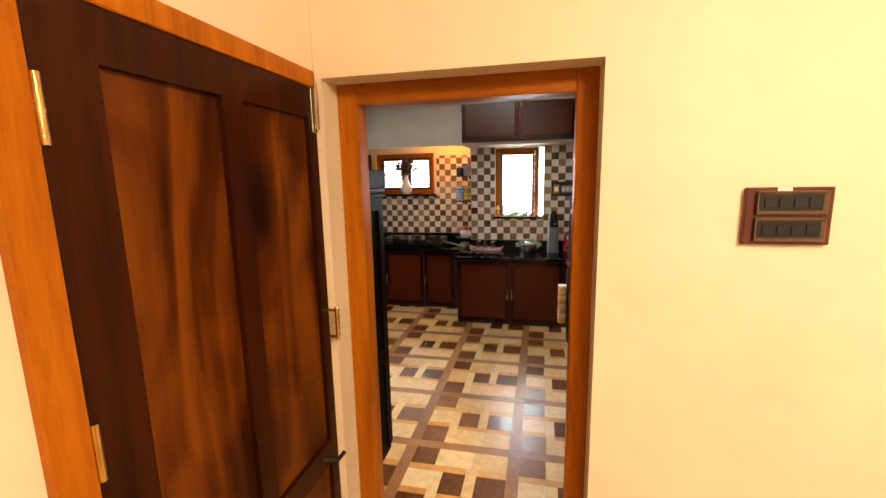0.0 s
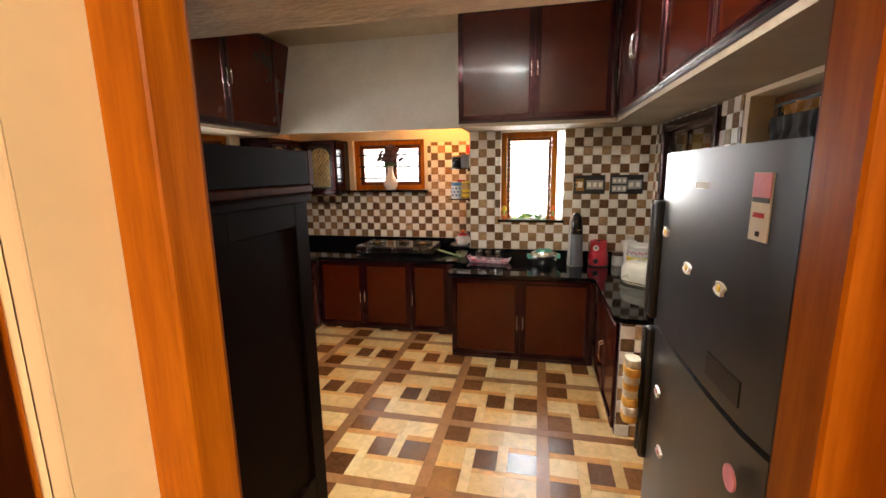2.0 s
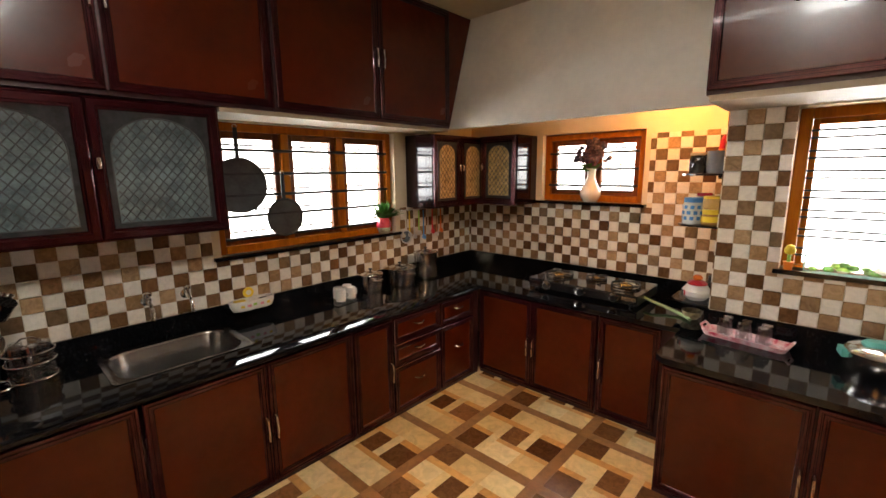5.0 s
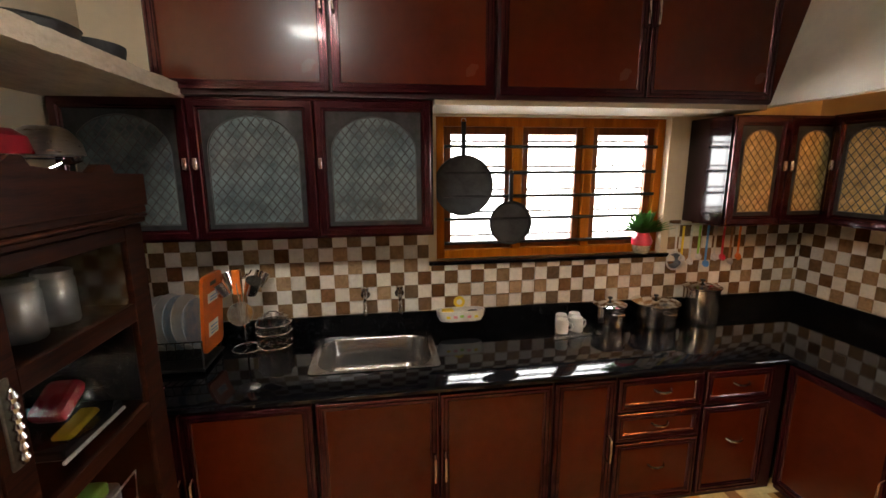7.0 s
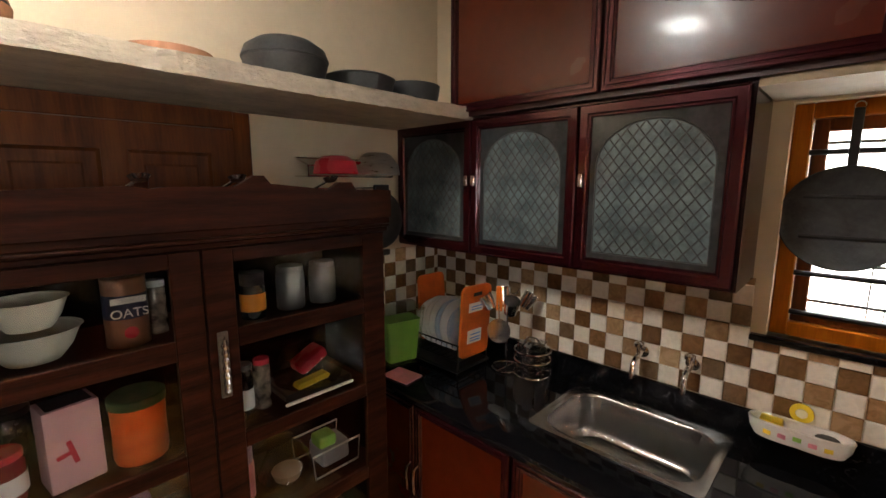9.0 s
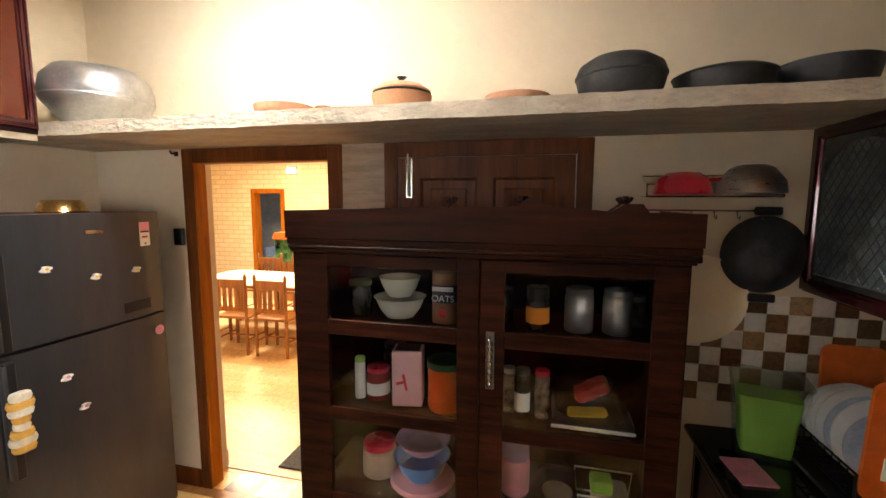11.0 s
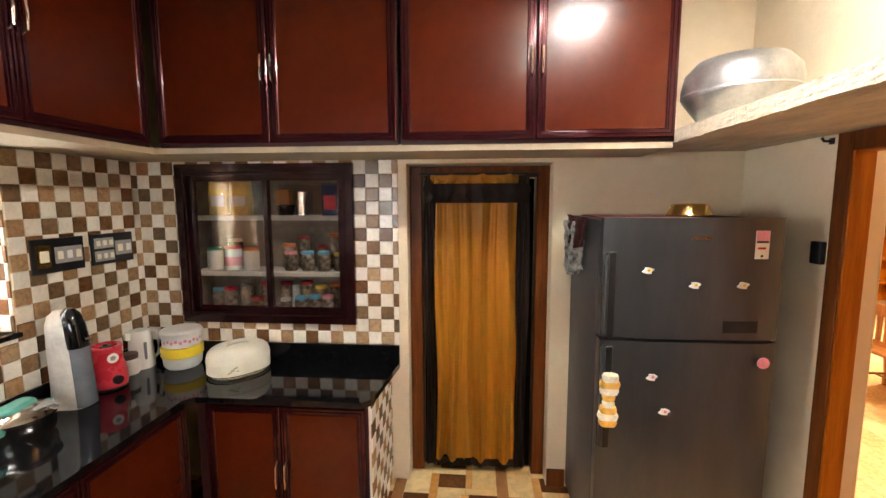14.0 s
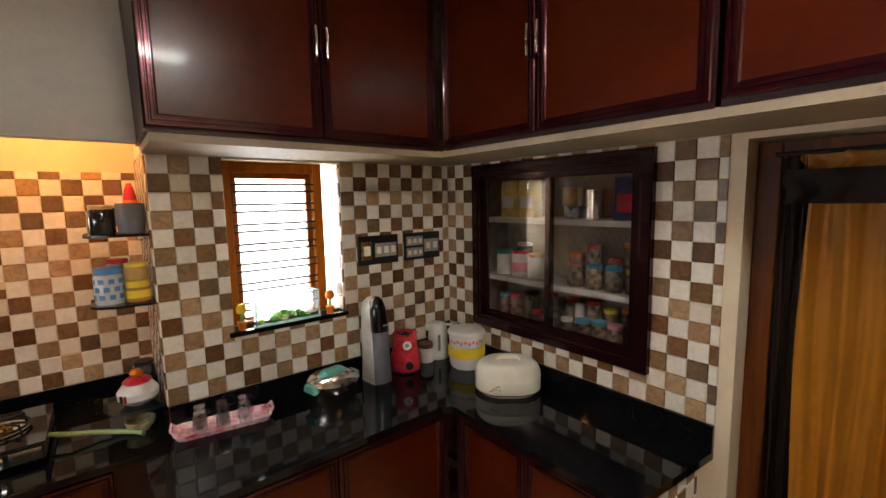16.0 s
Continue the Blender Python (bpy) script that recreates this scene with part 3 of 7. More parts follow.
# windows ----------------------------------------------------------------
def window(name, m, w, h, lights, label, bars=(), rim=0.055, depth=0.09, inner=0.045, low=None):
    """A wooden window in local xz, front towards -y, origin at its lower left; bars: heights of paired iron rods."""
    t = thing(name, (0, 0, 0), label, "window", kind="structure")
    t.matrix_basis = m
    lo, li = (rim, inner) if low is None else (low, low)
    part("window_frame", boxes((0, rim, 0, depth, 0, h), (w - rim, w, 0, depth, 0, h), (rim, w - rim, 0, depth, 0, lo), (rim, w - rim, 0, depth, h - rim, h), bev=0.004), FRAMEWOOD, t)
    lw = (w - 2 * rim) / lights
    for i in range(1, lights):
        part("mullion", box(rim + i * lw - 0.03, rim + i * lw + 0.03, 0.002, depth - 0.002, lo, h - rim, 0.004), FRAMEWOOD, t)
    for i in range(lights):
        a, b = rim + i * lw + (0.03 if i else 0.002), rim + (i + 1) * lw - (0.03 if i < lights - 1 else 0.002)
        s = part("sash", boxes((a, a + inner, 0.03, 0.07, lo, h - rim), (b - inner, b, 0.03, 0.07, lo, h - rim), (a + inner, b - inner, 0.03, 0.07, lo, lo + li), (a + inner, b - inner, 0.03, 0.07, h - rim - inner, h - rim), bev=0.003), SASHWOOD if lights > 1 else FRAMEWOOD, t)
        g = part("pane", box(a + inner, b - inner, 0.048, 0.052, lo + li, h - rim - inner), GLASS, s)
        g.visible_shadow = False
    for z in bars:
        part("bar", pipe([(rim, -0.004, z), (w - rim, -0.004, z)], 0.0105 if lights > 1 else 0.0058, 8), IRON, t, "black iron bar", True)
        if lights > 1:
            part("thin_bar", pipe([(rim, 0.075, z + 0.036), (w - rim, 0.075, z + 0.036)], 0.007, 6), IRON, t, "thin iron rod", True)
    for i in range(lights if lights > 1 else 0):
        for d in (-0.022, 0.022):
            x = rim + (i + 0.5) * lw + d
            part("upright_rod", pipe([(x, 0.082, rim), (x, 0.082, h - rim)], 0.003, 6), IRON, t, "thin iron rod", True)
    return t


HL = 2.09 - 1.23
window("window_1", pose(XL - 0.05, 3.57, 1.23, 0, 0, 90), 1.5, HL, 3, "varnished wooden window with three lights and black iron bars", (0.098, 0.248, 0.387, 0.531, 0.687))
window("window_2", pose(-2.40, YA + 0.05, 1.49), 0.90, 0.59, 2, "small varnished wooden window with two lights behind the cooker", (0.14, 0.28, 0.42))
window("window_3", pose(-0.545, YB + 0.10, 1.215), 0.545, 0.86, 1, "narrow varnished wooden window with iron bars", [0.075 + 0.105 * (k // 2) + 0.038 * (k % 2) for k in range(14)], inner=0.03, low=0.014)
solo("window_sill_left", box(XL - 0.05, XL + 0.03, 3.52, 5.12, 1.205, 1.23, 0.004), GRANITE, "black granite window sill", "sill", kind="structure")
solo("window_sill_cook", box(-2.45, -1.46, YA - 0.07, YA + 0.05, 1.465, 1.49, 0.004), GRANITE, "black granite window sill", "sill", kind="structure")
solo("window_sill_back", box(-0.57, 0.075, YB - 0.025, YB + 0.10, 1.19, 1.215, 0.004), GRANITE, "black granite window sill", "sill", kind="structure")
HAZE = glow("bright_daylight_haze", (0.95, 0.98, 1.0), 6.0)
for nm, b in (("backdrop_left", (-4.22, -4.2, 2.2, 6.6, 0.0, 4.6)), ("backdrop_cook", (-3.4, -0.9, 7.0, 7.02, 0.4, 4.4)), ("backdrop_back", (-0.85, 1.4, 6.9, 6.92, 0.0, 4.4))):
    solo(nm, box(*b), HAZE, "bright hazy daylight outside the window", "backdrop", kind="structure")

# doorway into the kitchen -------------------------------------------------
d1 = thing("door_1", (0, 0, 0), "varnished orange-brown door frame of the open kitchen doorway", "door frame", kind="structure")
part("jamb", box(-0.80, -0.712, 1.70, YN + 0.004, 0, 2.11, 0.004), FRAMEWOOD, d1)
part("jamb", box(0.143, 0.22, 1.70, YN + 0.004, 0, 2.11, 0.004), FRAMEWOOD, d1)
part("head", box(-0.712, 0.143, 1.70, YN + 0.004, 2.028, 2.11, 0.004), FRAMEWOODX, d1)

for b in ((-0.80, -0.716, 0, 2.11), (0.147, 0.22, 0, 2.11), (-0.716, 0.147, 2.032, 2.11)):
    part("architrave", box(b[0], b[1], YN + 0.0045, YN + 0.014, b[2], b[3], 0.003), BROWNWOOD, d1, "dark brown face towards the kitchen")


def panelled_door(name, m, w, h, label, frame_mat, rail, panel, panels, bolts=(), far=0.075, raised=True, head=0.075):
    """A closed panelled door in its frame; local xz, front towards -y."""
    t = thing(name, (0, 0, 0), label, "door", kind="structure")
    t.matrix_basis = m
    fw = 0.075
    part("door_frame", boxes((0, fw, -0.02, 0.06, 0, h), (w - far, w, -0.006, 0.06, 0, h), (fw, w - far, -0.02, 0.06, h - head, h), bev=0.003), frame_mat, t)
    leaf = part("door_leaf", box(fw + 0.003, w - far - 0.003, 0.004, 0.030, 0.01, h - head - 0.003), panel, t)
    bm = bmesh.new()
    xs = sorted({fw + 0.003, w - far - 0.003, *[p[i] for p in panels for i in (0, 1)]})
    zz = sorted({0.01, h - head - 0.003, *[p[i] for p in panels for i in (2, 3)]})
    for a, b in zip(xs, xs[1:]):
        for c, d in zip(zz, zz[1:]):
            if not any(p[0] <= a and b <= p[1] and p[2] <= c and d <= p[3] for p in panels):
                box(a, b, -0.014, 0.003, c, d, bm=bm)
    part("door_rail", bm, rail, leaf)
    for p in panels:
        if raised:
            part("raised_panel", rings_rect(p[1] - p[0], p[3] - p[2], [(0, 0), (0.0, -0.014), (0.012, -0.002), (0.05, -0.002), (0.062, -0.008)]), rail, leaf, loc=(p[0], 0.004, p[2]))
        if raised:
            part("panel_field", box(p[0] + 0.058, p[1] - 0.058, -0.005, 0.003, p[2] + 0.058, p[3] - 0.058), panel, leaf)
    for x, z, ln, vert in bolts:
        b = part("tower_bolt", box(x - 0.018, x + 0.018, -0.024, -0.015, z - ln / 2, z + ln / 2, 0.002), OLDSTEEL, leaf, "worn bright tower bolt")
        part("bolt_rod", pipe([(x, -0.034, z - ln / 2 + 0.01), (x, -0.034, z + ln / 2 + 0.02)], 0.008, 8), OLDSTEEL, b)
    return t


# the side door in the hall, closed, and the closed door behind the glazed cupboard
panelled_door("door_2", pose(-0.83, 0.52, 0, 0, 0, 90), 1.04, 2.13, "closed varnished teak door with dark rails and brass bolts in the hall", FRAMEWOOD, DOORRAIL, DOORWOOD, [(0.20, 0.53, 0.16, 1.96), (0.61, 0.97, 0.66, 1.96), (0.61, 0.97, 0.16, 0.56)], [(1.0, 1.985, 0.16, True)], 0.012, False, 0.06)
for z in (1.86, 1.22, 0.4):
    part("hinge", pipe([(0.078, -0.024, z - 0.06), (0.078, -0.024, z + 0.06)], 0.008, 10), BRASS, bpy.data.objects["door_2"], "worn brass hinge", True)
panelled_door("door_3", pose(-1.04, YN + 0.0, 0, 0, 0, 180), 1.02, 2.11, "closed brown panelled door behind the glazed cupboard", BROWNWOOD, BROWNWOOD, BROWNWOOD, [(0.19, 0.48, 1.30, 1.93), (0.56, 0.85, 1.30, 1.93), (0.19, 0.85, 0.2, 1.15)], [(0.135, 1.93, 0.2, True)])
solo("trim_travertine", box(-1.038, -0.802, YN, YN + 0.012, 0, 2.11), TRAV, "beige travertine strip between the two doors", "trim", kind="structure")

# fridge ------------------------------------------------------------------
fr = thing("fridge", (0.235, 2.74, 0), "tall dark graphite double-door fridge beside the doorway", "fridge", rz=-90)
FW, FD, FH = 0.775, 0.64, 1.755
part("body", box(0, FW, 0.06, FD, 0.03, FH - 0.01, 0.012, 3), FRIDGESIDE, fr, "dark grey enamelled body", True)


def door_plate(x0, x1, z0, z1, proud):
    """A thin plate that follows the bowed front of the fridge door."""
    xs = [x0 + (x1 - x0) * i / 8 for i in range(9)]
    ys = [-0.024 * math.sin(math.pi * x / FW) ** 0.5 for x in xs]
    return loft([[(x, y - proud, z) for x, y in zip(xs, ys)] + [(x, y + 0.002, z) for x, y in zip(xs[::-1], ys[::-1])] for z in (z0, z1)])


for nm, z0, z1 in (("freezer_door", 1.205, FH), ("door", 0.06, 1.19)):
    bm = loft([[(FW * i / 10, -0.024 * max(0.0, math.sin(math.pi * i / 10)) ** 0.5, z) for i in range(11)] + [(FW, 0.055, z), (0, 0.055, z)] for z in (z0, z1)])
    d = part(nm, bm, GREYSTEEL, fr, "graphite steel door", True)
    hz0, hz1 = (z0 + 0.0, z0 + 0.40) if nm == "freezer_door" else (z1 - 0.52, z1 - 0.02)
    part("handle", box(0.012, 0.055, -0.034, 0.0, hz0, hz1, 0.010, 3), BLACK, d, "black recessed handle", True)
    part("handle_grip", box(0.002, 0.020, -0.040, -0.01, hz0 + 0.01, hz1 - 0.01, 0.006, 2), FRIDGESIDE, d, "dark grey grip", True)
    if nm == "freezer_door":
        part("control_panel", door_plate(0.53, 0.68, z0 + 0.035, z0 + 0.09, 0.003), BLACK, d, "black control panel")
        part("logo_plate", door_plate(0.37, 0.45, 1.66, 1.675, 0.003), CHROME, d, "plain silver badge")
        part("energy_label", door_plate(0.645, 0.705, 1.575, 1.70, 0.0015), CREAM, d, "cream and red energy label")
        part("label_band", door_plate(0.647, 0.703, 1.655, 1.699, 0.003), PINK, d, "pink printed star dial")
        part("label_line", door_plate(0.649, 0.701, 1.646, 1.655, 0.003), BLACK, d)
        part("label_mark", door_plate(0.656, 0.690, 1.618, 1.627, 0.003), RED, d)
        part("label_mark", door_plate(0.670, 0.680, 1.584, 1.593, 0.003), BLACK, d)
for k in range(4):
    part("foot", lathe([(0.02, 0), (0.02, 0.035)], 10), BLACK, fr, "", True, ((0.07, FW - 0.07)[k % 2], (0.12, FD - 0.08)[k // 2], 0))

# dark glazed cupboard -------------------------------------------------------
cb = thing("glazed_cupboard", (-0.90, 2.40, 0), "dark-stained wooden cupboard with two glazed doors full of crockery and tins", "cupboard", rz=180)
CW, CD, CH = 1.41, 0.43, 1.65
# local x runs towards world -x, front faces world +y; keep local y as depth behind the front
# sides and back take the darker wood, which carries their shade
part("side", box(0, 0.03, 0.0, CD, 0, CH, 0.003), DARKWOODSHADE, cb)
part("side", box(CW - 0.03, CW, 0.0, CD, 0, CH, 0.003), DARKWOODSHADE, cb)
part("side_rail", boxes((-0.012, 0.0, 0, 0.07, 0.05, CH), (-0.012, 0, CD - 0.07, CD, 0.05, CH), (-0.012, 0, 0.07, CD - 0.07, CH - 0.1, CH), (-0.012, 0, 0.07, CD - 0.07, 0.6, 0.7), bev=0.002), DARKWOODSHADE, cb)
part("back", box(0.03, CW - 0.03, CD - 0.012, CD, 0.03, CH), DARKWOODSHADE, cb)
part("top", box(-0.02, CW + 0.02, -0.03, CD, CH, CH + 0.025, 0.004), DARKWOOD, cb)
bm = bmesh.new()
top = [(-0.022, 0.0)] + [(-0.022, 0.105)] + [(0.28, 0.112), (0.58, 0.125), (0.61, 0.118), (0.63, 0.116), (0.66, 0.122), (0.84, 0.122), (0.855, 0.128), (0.90, 0.155), (0.93, 0.155), (0.95, 0.13), (1.16, 0.11), (1.20, 0.135), (1.25, 0.135), (1.27, 0.108), (CW + 0.022, 0.105)] + [(CW + 0.022, 0.0)]
own = bmesh.new()
a = [own.verts.new((x, -0.035, CH + 0.025 + z)) for x, z in top]
b = [own.verts.new((x, -0.010, CH + 0.025 + z)) for x, z in top]
own.faces.new(a), own.faces.new(b)
for i in range(len(top)):
    j = (i + 1) % len(top)
    own.faces.new([a[i], a[j], b[j], b[i]])
part("cornice", own, DARKWOOD, cb, "worn carved cornice board")
part("cornice_moulding", boxes((-0.012, CW + 0.012, -0.036, 0.0, CH - 0.012, CH - 0.002), (-0.006, CW + 0.006, -0.030, 0.0, CH - 0.03, CH - 0.014), bev=0.003), DARKWOOD, cb)
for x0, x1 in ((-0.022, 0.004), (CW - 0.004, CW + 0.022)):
    part("cornice_return", box(x0, x1, -0.009, CD + 0.002, CH + 0.026, CH + 0.128, 0.003), DARKWOODSHADE, cb, "plain cornice board on the side")
    part("cornice_moulding", box(x0 - 0.008, x1 + 0.008, 0.001, CD, CH - 0.026, CH - 0.004, 0.003), DARKWOODSHADE, cb)
SHELVES = (1.335, 0.975, 0.62, 0.26)
for z in SHELVES:
    part("shelf", box(0.03, CW - 0.03, 0.02, CD - 0.012, z - 0.018, z, 0.002), DARKWOOD, cb)
part("plinth", box(0, CW, 0.0, 0.03, 0.0, 0.08, 0.003), DARKWOOD, cb)
PANES = ((1.36, 1.57), (1.005, 1.30), (0.64, 0.953), (0.20, 0.585))
for x0, x1, p0, p1 in ((0.01, 0.735, 0.145, 0.655), (0.740, CW - 0.01, 0.825, 1.30)):
    d = part("door", box(x0, p0, -0.022, 0.0, 0.085, CH - 0.035, 0.002), DARKWOOD, cb, "dark glazed door")
    part("stile", box(p1, x1, -0.022, 0.0, 0.085, CH - 0.035, 0.002), DARKWOOD, d)
    zz = [0.085] + [z for p in PANES[::-1] for z in p] + [CH - 0.035]
    for k in range(0, len(zz), 2):
        part("rail", box(p0, p1, -0.0215, -0.0005, zz[k], zz[k + 1], 0.002), DARKWOOD, d)
    for z0, z1 in PANES:
        g = part("pane", box(p0 - 0.004, p1 + 0.004, -0.012, -0.009, z0 - 0.004, z1 + 0.004), DULLGLASS, d)
        g.visible_shadow = False
part("bolt", boxes((0.762, 0.792, -0.030, -0.022, 1.15, 1.36), bev=0.002), mat("old_bolt_metal", (0.20, 0.17, 0.13), 0.4, 0.9, 0.2, 14), cb, "old dull metal bolt")
part("bolt_rod", lathe([(0.0, 0)] + [(0.007 + 0.005 * (k % 2), 0.012 * k + 0.004) for k in range(15)] + [(0.0, 0.19)], 10), CHROME, cb, "turned steel bolt rod", True, (0.777, -0.04, 1.16))

# curtained doorway ------------------------------------------------------------
d4 = thing("door_4", (0, 0, 0), "brown wooden door frame hung with a curtain", "door frame", kind="structure")
part("jamb", box(0.98, 1.09, 3.665, 3.743, 0, 2.05, 0.004), BROWNWOOD, d4)
part("jamb", box(0.98, 1.09, 2.862, 2.94, 0, 2.05, 0.004), BROWNWOOD, d4)
part("head", box(0.98, 1.09, 2.94, 3.665, 1.98, 2.05, 0.004), BROWNWOOD, d4)
part("door_leaf", box(1.06, 1.085, 2.945, 3.66, 0.01, 1.975), DARKWOODSHADE, d4, "dark closed door behind the curtain")
CURT = mat("golden_brown_curtain", (0.66, 0.27, 0.022), 0.36, 0, 0.09, 2.2, (5, 5, 0.5), 0.05, 60)
CURTD = mat("dark_curtain_border", (0.030, 0.013, 0.009), 0.6, 0, 0.2, 9)


def curtain_sheet(y0, y1, z0, z1, wob, x=0.955, sag=0.0):
    bm = bmesh.new()
    nx, nz = 130, 26
    g = []
    for j in range(nz + 1):
        s = j / nz
        row = []
        for i in range(nx + 1):
            u = i / nx
            yy = y0 + (y1 - y0) * u
            z = z0 + (z1 - z0) * s - (sag * math.sin(math.pi * u) if j == 0 else 0)
            f = u + 0.035 * noise.noise(Vector((u * 3, s * 2.2, 5.0))) + 0.05 * noise.noise(Vector((u * 9, s * 0.6, 1.0)))
            d = wob * (1.1 * math.sin(f * 38) * (0.6 + 0.8 * noise.noise(Vector((u * 4, s * 1.5, 2.0)))) + 0.8 * math.sin(f * 21 + 1.7) + 0.35 * noise.noise(Vector((u * 30, s * 3, 7.0))))
            row.append(bm.verts.new((x + d * (0.55 + 0.45 * (1 - s)), yy + 0.008 * math.sin(7 * s + 9 * u), z)))
        g.append(row)
    for j in range(nz):
        for i in range(nx):
            bm.faces.new([g[j][i], g[j][i + 1], g[j + 1][i + 1], g[j + 1][i]])
    bmesh.ops.solidify(bm, geom=bm.faces[:], thickness=0.003)
    return bm


cu = thing("curtain", (0, 0, 0), "golden brown gathered curtain with dark borders in the doorway", "curtain")
part("cloth", curtain_sheet(3.05, 3.575, 0.10, 1.835, 0.030), CURT, cu, "", True)
part("border", curtain_sheet(2.985, 3.06, 0.06, 1.99, 0.010, 0.957), CURTD, cu, "dark brown border", True)
part("border", curtain_sheet(3.57, 3.645, 0.06, 1.99, 0.010, 0.957), CURTD, cu, "dark brown border", True)
part("border", curtain_sheet(2.99, 3.64, 1.82, 1.94, 0.010, 0.925), CURTD, cu, "dark brown band", True)
part("heading", curtain_sheet(3.03, 3.60, 1.93, 2.0, 0.012, 0.955), CURT, cu, "golden gathered heading", True)
part("hem", curtain_sheet(3.05, 3.58, 0.055, 0.11, 0.013, 0.955), CURTD, cu, "dark hem", True)
part("rod", pipe([(0.955, 2.93, 2.0), (0.955, 3.68, 2.0)], 0.008), IRON, cu)
solo("wall_beyond_curtain", box(1.6, 1.7, 2.4, 4.2, 0, 2.4), PLASTER, "plain wall beyond the curtained doorway", "wall", kind="structure")

# glazed niche in the right wall --------------------------------------------------
# clear glass whose tint stands in for the shade inside the niche
NICHEGLASS = clear_glass("shade_tinted_niche_glass", (0.80, 0.77, 0.74))
ni = thing("glazed_niche", (XR, 5.225, 1.05), "dark maroon wall niche with sliding glass doors and white shelves", "cabinet", rz=-90)
NW, NH = 1.15, 1.017
NICHEM = mat("dark_maroon_profile", (0.022, 0.0040, 0.0050), 0.2, 0.5, 0.12, 6, coat=0.35)
part("frame", rings_rect(NW, NH, [(0, 0.03), (0, -0.03), (0.006, -0.034), (0.05, -0.034), (0.058, -0.026), (0.07, -0.026), (0.075, 0.0), (0.075, 0.03)]), NICHEM, ni)
part("lining", boxes((0.03, NW - 0.03, 0.27, 0.28, 0.035, NH - 0.03), (0.026, 0.032, 0.0, 0.27, 0.035, NH - 0.03), (NW - 0.032, NW - 0.026, 0.0, 0.27, 0.035, NH - 0.03), (0.032, NW - 0.032, 0, 0.27, 0.031, 0.037), (0.032, NW - 0.032, 0, 0.27, NH - 0.036, NH - 0.03)), mat("dull_niche_paint", (0.36, 0.31, 0.26), 0.7, 0, 0.1, 6), ni, "dull beige lining")
for z in (0.325, 0.69):
    part("shelf", box(0.034, NW - 0.034, 0.04, 0.268, z - 0.03, z, 0.002), WHITE, ni, "white shelf")
for nm, x0, x1, y in (("sliding_door", 0.07, 0.60, 0.012), ("sliding_door", 0.565, NW - 0.07, -0.006)):
    s = part(nm, rings_rect(x1 - x0, NH - 0.14, [(0, 0.012), (0, -0.006), (0.03, -0.006), (0.034, 0.0), (0.034, 0.012)]), NICHEM, ni, "", False, (x0, y, 0.07))
    g = part("pane", box(0.03, x1 - x0 - 0.03, 0.0, 0.003, 0.03, NH - 0.17), NICHEGLASS, s)
    g.visible_shadow = False

# things ------------------------------------------------------------------
def at(x, y, z=ZT + 0.001, rz=0.0):
    return (x, y, z), rz


def pot(name, x, y, z, r, h, material, label, lid=True, handles=True, lidmat=None, group=""):
    """A straight-sided cooking pot with a rolled rim, lid, knob and side handles."""
    t = thing(name, (x, y, z), label, "pot", group)
    part("body", lathe([(0, 0), (r * 0.93, 0), (r * 0.98, 0.008), (r, 0.02), (r, h - 0.008), (r * 1.07, h - 0.004), (r * 1.08, h), (r * 0.97, h + 0.001)], 32), material, t, "", True)
    if lid:
        part("lid", lathe([(r * 1.09, h + 0.001), (r * 1.09, h + 0.006), (r * 0.9, h + 0.012), (r * 0.5, h + 0.022), (0.02, h + 0.026), (0, h + 0.026)], 32), lidmat or material, t, "", True)
        part("knob", lathe([(0.006, h + 0.025), (0.007, h + 0.036), (0.016, h + 0.042), (0.014, h + 0.05), (0, h + 0.052)], 14), BLACK, t, "black knob", True)
    if handles:
        for s in (1, -1):
            part("handle", pipe([(s * r, -0.03, h * 0.75), (s * (r + 0.03), -0.025, h * 0.78), (s * (r + 0.03), 0.025, h * 0.78), (s * r, 0.03, h * 0.75)], 0.005), material, t, "", True)
    return t


def jar(name, x, y, z, r, h, bodymat, lidmat, label, group="", lidh=0.02, band=None, parent=None, category="jar"):
    t = thing(name, (x, y, z), label, category, group)
    part("body", lathe([(0, 0), (r * 0.92, 0), (r, 0.006), (r, h - lidh - 0.012), (r * 0.86, h - lidh)], 20), bodymat, t, "", True)
    part("lid", lathe([(r * 0.94, h - lidh), (r * 0.94, h - 0.003), (r * 0.88, h), (0, h)], 20), lidmat, t, "", True)
    if band:
        part("band", lathe([(r * 1.006, h * 0.18), (r * 1.006, h * 0.55)], 20, cap=False), band, t, "printed label band", True)
    return t


# sink and taps
sk = thing("sink", (0, 0, ZT), "brushed stainless steel sink bowl set into black granite", "sink")
cx, cy, w, d = -2.95, 3.185, 0.46, 0.645
rim = [[(cx + a, cy + b, z) for a, b in rrect(w + g, d + g, r, 8)] for g, r, z in ((0.02, 0.03, 0.001), (0.02, 0.03, 0.004), (-0.01, 0.03, 0.004), (-0.05, 0.108, -0.002), (-0.064, 0.108, -0.012), (-0.078, 0.108, -0.15), (-0.095, 0.108, -0.178), (-0.13, 0.08, -0.196), (-0.20, 0.06, -0.203), (-0.36, 0.03, -0.207))]
bm = bmesh.new()
vs = [[bm.verts.new(p) for p in s] for s in rim]
for a, b in zip(vs, vs[1:]):
    for i in range(len(a)):
        j = (i + 1) % len(a)
        bm.faces.new([a[i], a[j], b[j], b[i]])
bm.faces.new(vs[-1])
part("bowl", bm, mat("sink_steel", (0.36, 0.35, 0.335), 0.24, 1.0, 0.05, 3, rvar=0.03), sk, "", True)
